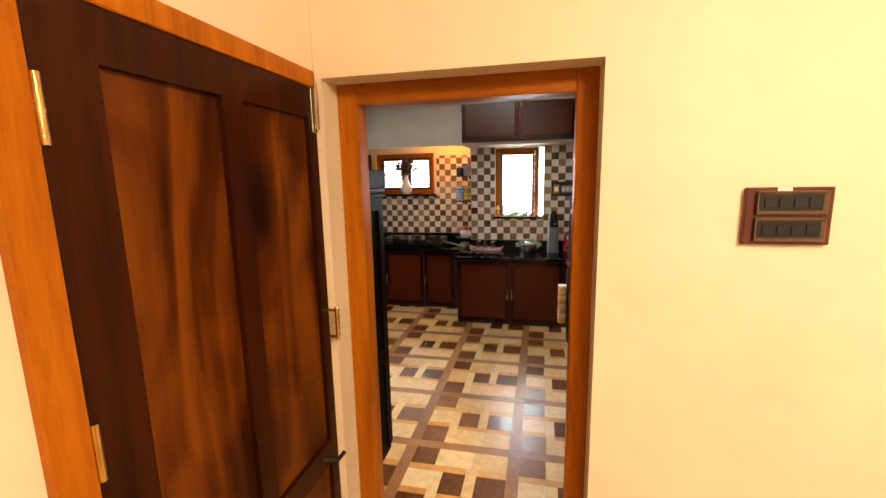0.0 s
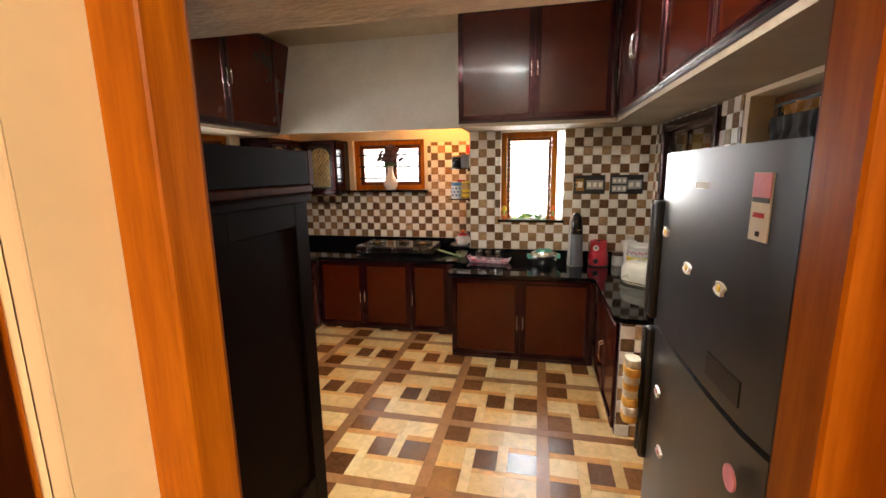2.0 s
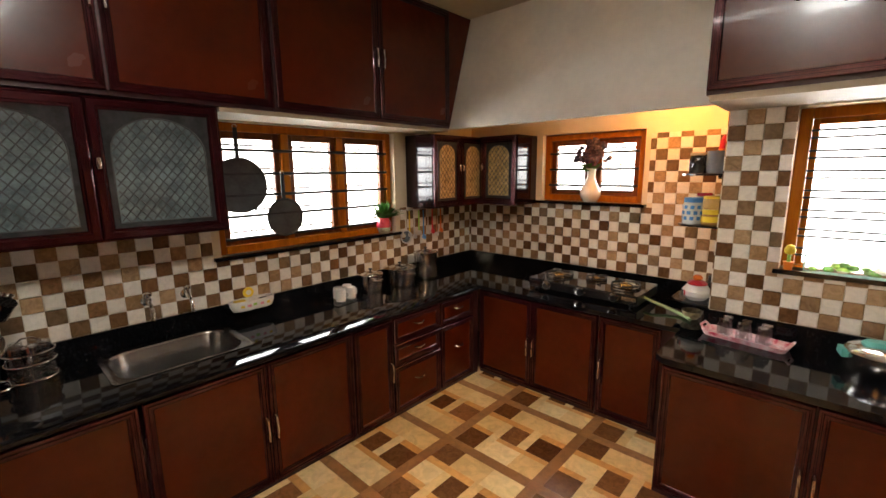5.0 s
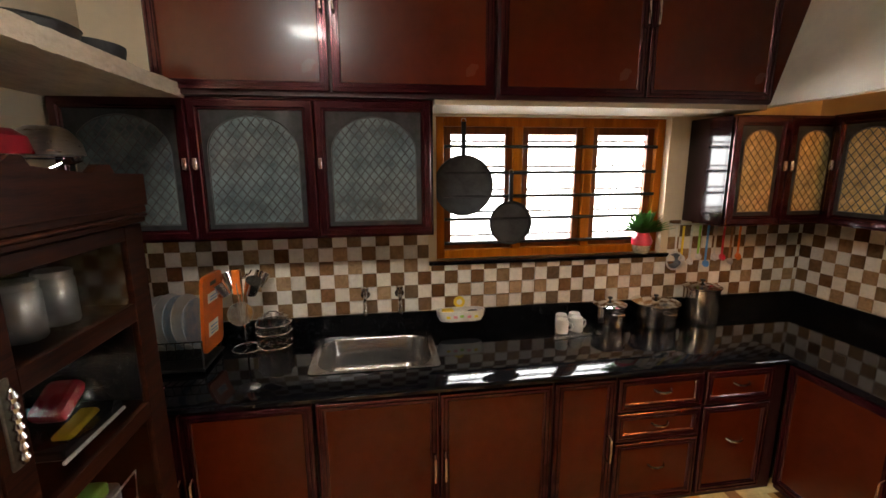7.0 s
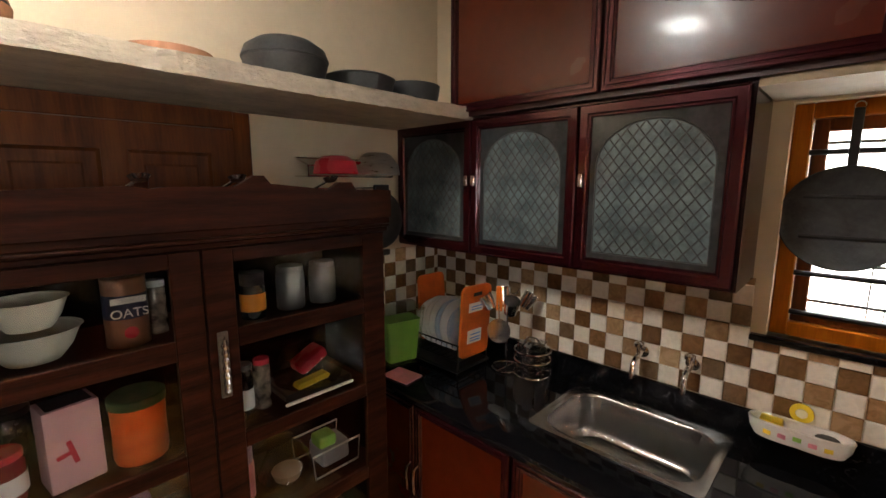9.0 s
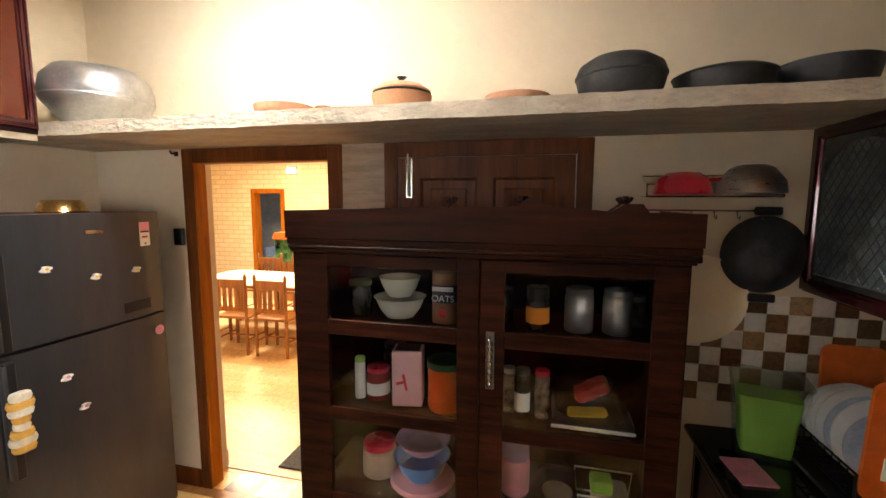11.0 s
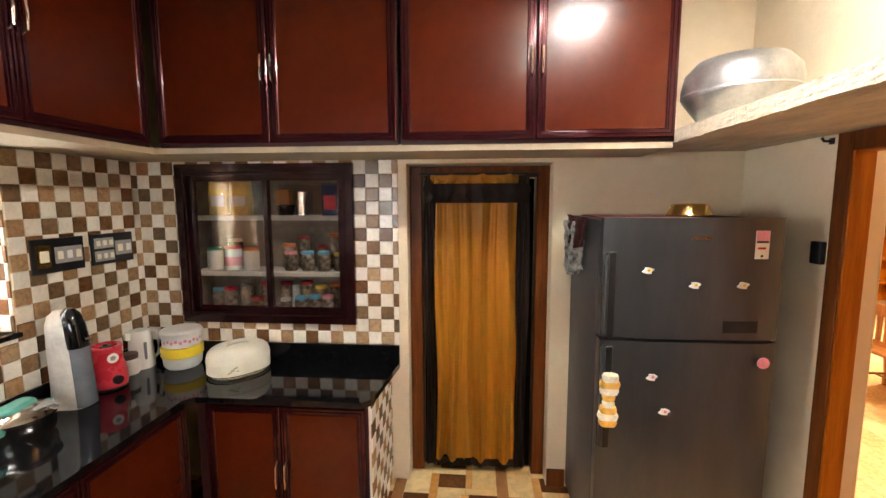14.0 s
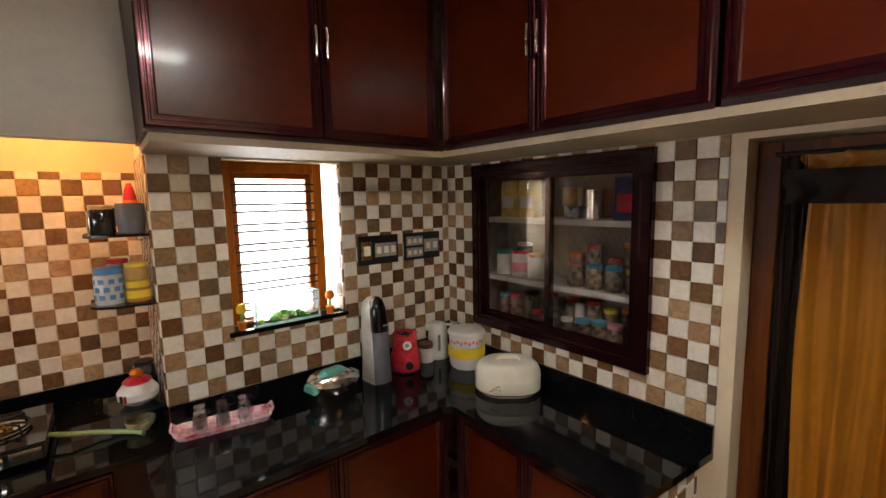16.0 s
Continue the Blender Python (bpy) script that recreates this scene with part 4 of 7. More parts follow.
part("drain", lathe([(0.03, 0), (0.035, 0.002), (0.02, 0.003), (0, 0.001)], 16), CHROME, sk, "", True, (cx, cy, -0.2065))
for y, lab in ((3.13, "chrome wall tap with a cross handle"), (3.335, "chrome wall tap with a bent spout")):
    t = thing("tap", (XL + 0.002, y, 0.98), lab, "tap", "wall taps over the sink")
    part("flange", lathe([(0.03, 0), (0.028, 0.008), (0.012, 0.012)], 16), CHROME, t, "", True, pose(0.0, 0, 0.06, 0, 90, 0))
    part("spout", pipe([(0.0, 0, 0.06), (0.06, 0, 0.06), (0.10, 0, 0.055), (0.125, 0, 0.03), (0.13, 0, -0.03)], [0.012, 0.013, 0.012, 0.011, 0.013], 12), CHROME, t, "", True)
    part("knob", lathe([(0.009, 0), (0.009, 0.03), (0.022, 0.035), (0.022, 0.05), (0.008, 0.058), (0, 0.058)], 12), CHROME, t, "", True, (0.06, 0, 0.065))

# washing-up tray
def peanut(w, d, q, n=36):
    """Outline of a dish with two round lobes and a waist."""
    out = []
    for k in range(n):
        a = 2 * math.pi * k / n
        out.append((q * d / 2 * math.sin(a) * (0.72 + 0.38 * abs(math.cos(a))), q * w / 2 * math.cos(a)))
    return out


t = thing("soap_tray", (XL + 0.080, 3.705, ZT + 0.072), "white two-lobed plastic soap tray hung on the upstand with sponges", "tray")
part("tray", loft([[(x, y, z) for x, y in peanut(0.30, 0.115, q)] for q, z in ((0.86, 0.0), (0.97, 0.03), (1.0, 0.062), (0.93, 0.064), (0.88, 0.03), (0.78, 0.008))]), WHITE, t, "", True)
part("rolled_rim", pipe([(x, y, 0.062) for x, y in peanut(0.30, 0.115, 0.975)], 0.006, 8, closed=True), WHITE, t, "thick white rim", True)
part("sponge", box(-0.03, 0.03, -0.115, -0.045, 0.012, 0.068, 0.008, 2), YELLOW, t, "yellow sponge", True)
part("scourer", lathe([(0, 0.010), (0.032, 0.014), (0.034, 0.052), (0, 0.058)], 12), BLACK, t, "dark scourer", True, (0, 0.078, 0))
part("hanger", box(-0.060, -0.054, -0.018, 0.018, 0.02, 0.125, 0.002), WHITE, t, "white back strip", True)
part("lemon_disc", lathe([(0.036, 0), (0.036, 0.006), (0.029, 0.008), (0.0, 0.008)], 24), YELLOW, t, "yellow lemon-shaped sucker", True, pose(-0.054, 0.0, 0.098, 0, 90, 0))
part("lemon_heart", lathe([(0.018, 0), (0.016, 0.003), (0.0, 0.004)], 18), CREAM, t, "pale centre", True, pose(-0.0455, 0.0, 0.098, 0, 90, 0))
for k in range(5):
    part("printed_fruit", box(-0.001, 0.001, -0.012, 0.012, -0.008, 0.008, 0.0004), (YELLOW, PINK, GREEN, PINK, YELLOW)[k], t, "", False, pose(0.0575 if k in (0, 1, 3, 4) else 0.047, -0.085 + 0.0425 * k, 0.036, 0, 0, (-14, -8, 0, 8, 14)[k]))

# mugs on a glass tray
solo("glass_tray", box(-0.11, 0.11, -0.16, 0.16, 0, 0.008, 0.003), GLASS, "clear glass tray under white mugs", "tray", m=pose(-3.06, 4.36, ZT + 0.001, 0, 0, 8))
for i, (x, y) in enumerate(((-3.02, 4.30), (-3.10, 4.33), (-3.03, 4.40), (-3.11, 4.42))):
    t = thing("mug", (x, y, ZT + 0.010), "white ceramic mug turned upside down", "mug", "white mugs on the glass tray", rz=i * 20 + 60)
    part("cup", lathe([(0.036, 0), (0.037, 0.07), (0.033, 0.085), (0.03, 0.086), (0.0, 0.084)], 20), WHITE, t, "", True)
    part("handle", pipe([(0.035, 0, 0.065), (0.058, 0, 0.060), (0.062, 0, 0.04), (0.055, 0, 0.02), (0.036, 0, 0.018)], 0.005), WHITE, t, "", True)

# steel pots
POTSTEEL = mat("polished_pot_steel", (0.66, 0.64, 0.61), 0.15, 1.0, 0.05, 6, rvar=0.03)
POTS = "steel pots along the wall"
pot("saucepan", -3.11, 4.655, ZT + 0.001, 0.095, 0.135, POTSTEEL, "small stainless steel pot with a lid", group=POTS)
pot("cooking_pot", -3.08, 4.95, ZT + 0.001, 0.132, 0.145, POTSTEEL, "wide stainless steel pot with a lid", group=POTS)
pot("stock_pot", -3.07, 5.26, ZT + 0.001, 0.105, 0.235, POTSTEEL, "tall stainless steel pot with a lid", handles=False, group=POTS)

# pans hung before the window
for y, z, r, top, lab in ((3.742, 1.685, 0.184, 2.06, "large black iron griddle hung at the window bars"), (4.042, 1.450, 0.138, 1.76, "small black frying pan hung at the window bars")):
    t = thing("frying_pan", (XL - 0.046, y, z), lab, "pan", "pans hung at the window")
    part("dish", lathe([(0, 0.0), (r * 0.86, 0.0), (r * 0.9, 0.004), (r, 0.022), (r * 0.985, 0.024), (r * 0.87, 0.008), (0, 0.006)], 40), CASTIRON, t, "", True, pose(0, 0, 0, 0, 90, 0))
    part("handle", box(0.006, 0.018, -0.014, 0.014, r * 0.95, top - z, 0.005, 2), BLACK, t, "black handle", True)
    part("hook", pipe(arc((0.01, 0, top - z + 0.006), 0.014, -60, 240, 8, "yz"), 0.002, 6), STEEL, t)

# pot plant on the sill
t = thing("potted_plant", (XL - 0.0, 4.93, 1.231), "small green plant in a red and glass pot", "plant")
part("pot", lathe([(0, 0), (0.045, 0), (0.058, 0.03), (0.062, 0.06)], 20, cap=False), GLASS, t, "clear lower glass", True)
part("pot_soil", lathe([(0, 0.004), (0.04, 0.004), (0.054, 0.03), (0.057, 0.058), (0, 0.06)], 16), mat("pebbles", (0.5, 0.45, 0.32), 0.7, 0, 0.3, 60), t)
part("pot_rim", lathe([(0.063, 0.058), (0.066, 0.09), (0.045, 0.13), (0.040, 0.14), (0.036, 0.13), (0.05, 0.09), (0.056, 0.06)], 20), RED, t, "red glazed rim", True)
rng = random.Random(4)
bm = bmesh.new()
for i in range(170):
    a, e = rng.uniform(0, 6.28), rng.uniform(0.2, 1.45)
    ln = rng.uniform(0.08, 0.17)
    dx, dy, dz = math.cos(a) * math.cos(e), math.sin(a) * math.cos(e), math.sin(e)
    base = Vector((0.02 * math.cos(a), 0.02 * math.sin(a), 0.135))
    tip = base + Vector((dx, dy * 1.2, dz)) * ln
    side = Vector((-math.sin(a), math.cos(a), 0)) * 0.011
    mid = base.lerp(tip, 0.6) + Vector((0, 0, 0.006))
    v = [bm.verts.new(p) for p in (base, mid + side, tip, mid - side)]
    bm.faces.new(v)
bmesh.ops.solidify(bm, geom=bm.faces[:], thickness=0.0008)
tagged(part("leaves", bm, LEAF, t, "fine green leaves"), kind="stuff")

# utensils on a rail under the corner unit
t = thing("utensil_rail", (XL + 0.03, 5.1, 1.42), "steel utensil rail on the tiled wall", "rail")
part("rail", pipe([(0, 0, 0), (0, 0.62, 0)], 0.005), STEEL, t)
for k in (0.02, 0.60):
    part("bracket", box(-0.03, 0.004, k - 0.006, k + 0.006, -0.006, 0.006), STEEL, t)
t = thing("strainer", (XL + 0.045, 5.15, 1.18), "steel tea strainer hung from the rail", "strainer", "hanging utensils")
part("ring", pipe(arc((0, 0, 0), 0.058, 0, 342, 18, "yz"), 0.006, 8, closed=True), STEEL, t, "", True)
part("mesh", lathe([(0.056, 0), (0.05, 0.02), (0.03, 0.038), (0, 0.045)], 20, cap=False), mat("wire_mesh", (0.16, 0.19, 0.24), 0.5, 0.5, 0.2, 200), t, "fine wire mesh", True, pose(0, 0, 0, 0, -90, 0))
part("handle", pipe([(0, 0, 0.058), (0, -0.005, 0.235)], 0.006), WHITE, t, "white handle", True)
for k, (m_, ln) in enumerate(((YELLOW, 0.20), (STEEL, 0.22), (GREEN, 0.19), (BLUE, 0.24), (STEEL, 0.2), (RED, 0.2), (mat("wooden_spoon", (0.4, 0.2, 0.08), 0.6), 0.23), (ORANGE, 0.2))):
    t = thing("ladle", (XL + 0.04, 5.20 + 0.06 * k, 1.41), "kitchen ladle with a coloured handle on the rail", "ladle", "hanging utensils")
    part("handle", box(-0.003, 0.003, -0.008, 0.008, -ln, 0, 0.002), m_, t, "", True)
    part("bowl", lathe([(0, -0.012), (0.018, -0.008), (0.025, 0.004), (0.022, 0.004), (0.015, -0.004), (0, -0.008)], 14), m_ if k % 2 else STEEL, t, "", True, pose(0.004, 0, -ln - 0.018, 0, 70, 0))

# dish rack with plates, boards, cup tree, glasses
t = thing("dish_rack", (-2.955, 2.165, ZT + 0.001), "black wire dish rack on short legs beside the sink", "dish rack")
for x in (-0.12, 0.12):
    for z in (0.075, 0.16):
        part("rail", pipe([(x, -0.185, z), (x, 0.185, z)], 0.004, 6), IRON, t, "", True)
    for y in (-0.18, 0.18):
        part("leg", pipe([(x, y, 0.0), (x, y, 0.16)], 0.0045, 6), IRON, t, "", True)
for k in range(10):
    y = -0.18 + 0.04 * k
    part("wire", pipe([(-0.12, y, 0.16), (-0.12, y, 0.075), (0.12, y, 0.075), (0.12, y, 0.16)], 0.003, 6), IRON, t, "", True)
part("drip_tray", box(-0.14, 0.14, -0.19, 0.19, 0.012, 0.028, 0.005), BLACK, t)
PLATE = mat("glazed_plate", (0.80, 0.81, 0.81), 0.2, 0, 0.06, 12, rnd=0.12, coat=0.3)
PLATEB = mat("blue_plate", (0.26, 0.36, 0.48), 0.2, 0, 0.3, 16, coat=0.3, color2=(0.6, 0.64, 0.68))
for k in range(7):
    r = (0.128, 0.138, 0.142, 0.145, 0.14, 0.143, 0.13)[k]
    solo("plate", lathe([(0, 0), (r * 0.6, 0.0), (r * 0.66, 0.004), (r, 0.018), (r * 0.99, 0.021), (r * 0.64, 0.008), (0, 0.005)], 36), PLATEB if k in (4, 6) else PLATE, "blue patterned plate standing in the rack" if k in (4, 6) else "white glazed plate standing in the rack", "plate", "plates in the rack", smooth=True, m=pose(-2.965, 2.035 + 0.04 * k, ZT + 0.080 + r, -80, 0, -11))
board = lambda h: loft([[(a, y, b) for a, b in rrect(0.215, h, 0.035)] for y in (-0.008, 0.008)])
BOARDM = mat("orange_cutting_board", (0.66, 0.13, 0.012), 0.42, 0, 0.10, 10)
t = thing("cutting_board", (-2.945, 2.368, ZT + 0.282), "orange plastic cutting board standing against the dish rack", "cutting board", "orange boards", rx=-4, rz=-4)
part("board", board(0.395), BOARDM, t, "", True)
part("label", box(-0.045, 0.06, 0.0085, 0.010, 0.055, 0.105), WHITE, t, "white printed label")
part("label", box(-0.045, 0.06, 0.0085, 0.010, -0.12, -0.045), WHITE, t, "white printed label")
for z in (0.085, 0.07, -0.07, -0.09, -0.105):
    part("printed_bar", box(-0.035, 0.04, 0.0101, 0.0106, z - 0.003, z + 0.003), BLUE, t, "dark printed line")
part("grip_hole", box(-0.035, 0.03, 0.0082, 0.0095, 0.140, 0.160, 0.0005), BLACK, t)
t = thing("cutting_board", (-3.04, 1.945, ZT + 0.262), "orange plastic cutting board leaning behind the plates", "cutting board", "orange boards", rx=3)
part("board", board(0.395), BOARDM, t, "", True)
t = thing("cup_tree", (-3.09, 2.475, ZT + 0.001), "chrome cup tree hung with steel cups and a strainer", "cup tree")
part("base", pipe(arc((0, 0, 0.006), 0.075, 0, 345, 20, "xy"), 0.005, 8, closed=True), CHROME, t, "", True)
part("pole", pipe([(0, 0, 0.006), (0, 0, 0.46)], 0.006), CHROME, t, "", True)
part("foot_bar", pipe([(-0.075, 0, 0.006), (0.075, 0, 0.006)], 0.004), CHROME, t)
for k in range(4):
    a = radians(45 + 90 * k)
    part("arm", pipe([(0, 0, 0.41), (0.05 * math.cos(a), 0.05 * math.sin(a), 0.425), (0.065 * math.cos(a), 0.065 * math.sin(a), 0.445)], 0.004), CHROME, t, "", True)
    part("cup", lathe([(0, 0), (0.034, 0), (0.042, 0.085), (0.040, 0.085), (0.032, 0.004), (0, 0.004)], 20), POTSTEEL, t, "steel cup", True, pose(0.088 * math.cos(a), 0.088 * math.sin(a), 0.345, 0, 32, 90 * k + 45))
part("orange_tag", box(0.066, 0.080, -0.022, 0.018, 0.34, 0.475, 0.006), ORANGE, t, "orange scissor handle")
part("strainer", lathe([(0.0, -0.02), (0.045, -0.012), (0.060, 0.0), (0.064, 0.003), (0.058, 0.003), (0, -0.012)], 22), POTSTEEL, t, "round steel strainer", True, pose(0.088, 0.01, 0.238, 0, 78, 20))
part("strainer_handle", pipe([(0.086, 0.01, 0.30), (0.078, 0.0, 0.40)], 0.004), POTSTEEL, t, "", True)
t = thing("glass_stand", (-3.13, 2.615, ZT + 0.001), "chrome glass stand with upturned tumblers", "glass stand")
for z in (0.006, 0.085, 0.135):
    part("ring", pipe(arc((0, 0, z), 0.095, 0, 345, 22, "xy"), 0.004, 8, closed=True), CHROME, t, "", True)
for k in range(6):
    a = radians(60 * k)
    part("upright", pipe([(0.095 * math.cos(a), 0.095 * math.sin(a), 0.006), (0.095 * math.cos(a), 0.095 * math.sin(a), 0.135)], 0.003), CHROME, t)
part("lifting_loop", pipe([(0, -0.095, 0.135), (0, -0.02, 0.20), (0, 0.02, 0.20), (0, 0.095, 0.135)], 0.004), CHROME, t, "", True)
TUMBLER = clear_glass("tumbler_glass", (0.98, 0.985, 0.985), 0.06, 0.16)


def tumbler(x, y, z, label, group, r=0.03, h=0.1):
    ob = solo("tumbler", lathe([(r, 0), (r * 0.98, h * 0.5), (r * 0.82, h), (0, h), (0, h - 0.006), (r * 0.76, h - 0.006), (r * 0.92, h * 0.5), (r * 0.93, 0)], 16), TUMBLER, label, "glass", group, smooth=True, m=pose(x, y, z))
    ob.visible_shadow = False
    return ob


for k in range(5):
    a = radians(72 * k + 10)
    tumbler(-3.13 + 0.058 * math.cos(a), 2.615 + 0.058 * math.sin(a), ZT + 0.012, "clear glass tumbler upside down in a chrome stand", "tumblers in the stand", 0.031, 0.165)

# green box and pink cloth at the near end
t = thing("storage_box", (-2.74, 1.985, ZT + 0.001), "green plastic box in a clear outer bin with a lid", "box", rz=-14)
part("bin", loft([[(a * s, b * s, z) for a, b in rrect(0.24, 0.17, 0.03)] for s, z in ((0.82, 0.0), (1.06, 0.31), (1.03, 0.31), (0.80, 0.006))]), clear_glass("cloudy_plastic", (0.95, 0.97, 0.94), 0.25), t, "cloudy clear plastic", True)
part("inner_box", loft([[(a * s, b * s, z) for a, b in rrect(0.21, 0.14, 0.02)] for s, z in ((0.8, 0.02), (1.0, 0.255))]), GREEN, t, "bright green box", True)
part("lid", loft([[(a * s, b * s, z) for a, b in rrect(0.25, 0.18, 0.03)] for s, z in ((1.05, 0.312), (1.05, 0.322), (0.95, 0.33))]), clear_glass("cloudy_lid", (0.9, 0.94, 0.88), 0.25), t, "cloudy lid", True)
solo("cleaning_cloth", box(-0.062, 0.062, -0.085, 0.085, 0, 0.008, 0.002), PINK, "pink cleaning cloth folded on the worktop", "cloth", m=pose(-2.625, 2.145, ZT + 0.001, 0, 0, 6))

# rack, wok and tray on the near wall
t = thing("wall_rack", (-2.515, YN, 1.84), "chrome wire wall rack with hooks", "rack")
bm = bmesh.new()
for y, z in ((0.005, 0), (0.13, 0), (0.13, 0.05), (0.005, 0.09)):
    pipe([(-0.25, y, z), (0.25, y, z)], 0.004, 6, bm)
for k in range(8):
    x = -0.25 + 0.5 * k / 7
    pipe([(x, 0.005, 0), (x, 0.13, 0)], 0.0025, 6, bm)
for x in (-0.25, 0.25):
    pipe([(x, 0.005, 0.09), (x, 0.13, 0.05), (x, 0.13, 0), (x, 0.005, 0)], 0.004, 6, bm)
part("wire_shelf", bm, CHROME, t)
part("hook_rail", pipe([(-0.25, 0.02, -0.06), (0.25, 0.02, -0.06)], 0.004), CHROME, t)
for k in range(6):
    x = -0.22 + 0.088 * k
    part("hook", pipe([(x, 0.02, -0.06), (x, 0.03, -0.09), (x, 0.05, -0.095), (x, 0.055, -0.08)], 0.003), CHROME, t, "", True)
t = thing("red_pan", (-2.39, 1.95, 1.848), "red enamelled pan upside down on the wire rack", "pan")
part("dish", lathe([(0.105, 0), (0.108, 0.004), (0.095, 0.06), (0.06, 0.085), (0, 0.09)], 28), RED, t, "", True)
part("handle", box(-0.22, -0.09, -0.015, 0.015, 0.05, 0.065, 0.006), RED, t, "", True)
t = thing("steel_bowl", (-2.63, 1.955, 1.848), "steel bowl upside down on the wire rack", "bowl")
part("bowl", lathe([(0.115, 0), (0.12, 0.003), (0.112, 0.05), (0.075, 0.10), (0.05, 0.112), (0, 0.114)], 28), STEEL, t, "", True)
t = thing("wok", (-2.755, YN + 0.10, 1.595), "black iron wok hung on the wall by its loop", "wok")
part("dish", lathe([(0, 0), (0.08, 0.008), (0.13, 0.03), (0.165, 0.07), (0.162, 0.074), (0.12, 0.036), (0, 0.01)], 36), CASTIRON, t, "", True, pose(0, 0.0, 0, 90, 0, 0))
for s in (1, -1):
    part("handle", box(-0.05, 0.05, -0.07, -0.045, s * 0.185 - 0.018, s * 0.185 + 0.018, 0.008, 2), BLACK, t, "black grip", True)
solo("cream_tray", lathe([(0, 0), (0.17, 0), (0.2, 0.02), (0.198, 0.024), (0.165, 0.006), (0, 0.005)], 40), mat("beige_plastic", (0.86, 0.71, 0.47), 0.3, 0, 0.04, 8), "round cream plastic tray hung on the wall", "tray", smooth=True, m=pose(-2.515, YN + 0.012, 1.39, -90, 0, 0))

# cooker -----------------------------------------------------------------
t = thing("gas_cooker", (-1.72, 5.775, ZT + 0.001), "three-burner chrome gas cooker with a black glass top", "cooker")
CW2, CD2 = 0.86, 0.44
part("body", loft([[(-CW2 / 2, -CD2 / 2, z0), (CW2 / 2, -CD2 / 2, z0), (CW2 / 2, CD2 / 2, z0), (-CW2 / 2, CD2 / 2, z0)] for z0 in (0.02, 0.085)]), BLACK, t, "black enamelled body")
part("front_panel", box(-CW2 / 2 + 0.01, CW2 / 2 - 0.01, -CD2 / 2 - 0.012, -CD2 / 2 - 0.001, 0.025, 0.082, 0.003), mat("dark_mirror_steel", (0.10, 0.10, 0.10), 0.12, 0.9, 0.1, 10), t, "dark polished front")
for sx in (-1, 1):
    part("end_cap", box(sx * (CW2 / 2 - 0.055) - 0.05, sx * (CW2 / 2 - 0.055) + 0.05, -CD2 / 2 - 0.016, -CD2 / 2 - 0.0125, 0.027, 0.080, 0.001), CHROME, t, "bright chrome end of the front")
part("glass_top", box(-CW2 / 2 - 0.005, CW2 / 2 + 0.005, -CD2 / 2 - 0.005, CD2 / 2 + 0.005, 0.086, 0.093, 0.003), mat("black_hob_glass", (0.012, 0.012, 0.013), 0.06, 0, 0.1, 20, coat=0.5), t, "black glass top")
for bx, by, r in ((-0.27, 0.0, 0.075), (0.02, 0.06, 0.055), (0.27, 0.0, 0.075)):
    b = part("burner", lathe([(r * 0.62, 0.093), (r * 0.62, 0.108), (r * 0.5, 0.116), (r * 0.2, 0.116), (r * 0.18, 0.105), (0, 0.105)], 24), BRASS, t, "brass burner cap", True, (bx, by, 0))
    part("drip_ring", lathe([(r * 0.9, 0.0935), (r * 1.3, 0.0945), (r * 1.32, 0.098), (r * 0.9, 0.0965)], 28), CHROME, b, "", True)
    s = bmesh.new()
    pipe(arc((0, 0, 0.112), r * 1.35, 0, 345, 24, "xy"), 0.005, 6, s, closed=True)
    for k in range(4):
        a = radians(45 + 90 * k)
        c, q = math.cos(a), math.sin(a)
        pipe([(c * r * 1.5, q * r * 1.5, 0.094), (c * r * 1.42, q * r * 1.42, 0.128), (c * r * 0.45, q * r * 0.45, 0.130)], 0.005, 6, s)
    part("pan_support", s, IRON, b, "black pan support", True)
for kx in (-0.27, 0.02, 0.27):
    part("knob_ring", lathe([(0.040, 0), (0.040, 0.003), (0.027, 0.006), (0.026, 0.0)], 24), CHROME, t, "chrome ring", True, pose(kx, -CD2 / 2 - 0.0125, 0.053, 90, 0, 0))
    part("knob", lathe([(0.024, 0), (0.024, 0.014), (0.02, 0.02), (0, 0.02)], 18), BLACK, t, "black knob", True, pose(kx, -CD2 / 2 - 0.012, 0.053, 90, 0, 0))
for sx in (-1, 1):
    for sy in (-1, 1):
        part("foot", lathe([(0.018, 0), (0.018, 0.02)], 10), BLACK, t, "", True, (sx * 0.38, sy * 0.18, 0))
hose = [(-1.285, 5.70, ZT + 0.055), (-1.22, 5.66, ZT + 0.05), (-1.12, 5.645, ZT + 0.03), (-1.03, 5.61, ZT + 0.014), (-0.975, 5.56, ZT + 0.013), (-0.955, 5.53, ZT + 0.012)]
solo("gas_hose", pipe(hose, 0.011, 10), mat("green_rubber", (0.30, 0.42, 0.20), 0.6), "pale green rubber gas hose on the worktop", "hose", smooth=True)

# corner shelves and what stands on them
BGLASS = mat("black_shelf_glass", (0.015, 0.016, 0.017), 0.08, 0, 0.1, 10)
SHX, SHY = XS, 5.66
for z in (1.735, 1.42, 0.925):
    t = thing("corner_shelf", (XS - 0.002, SHY, z), "small black glass shelf on the tiled return wall", "shelf", "black glass shelves")
    part("glass", prism([(-0.24, 0.13), (-0.24, -0.05), (-0.21, -0.10), (-0.15, -0.13), (0, -0.14), (0, 0.13)], -0.012, 0), BGLASS, t)
    part("bracket", box(-0.05, 0, -0.01, 0.01, -0.035, -0.0125, 0.003), CHROME, t)
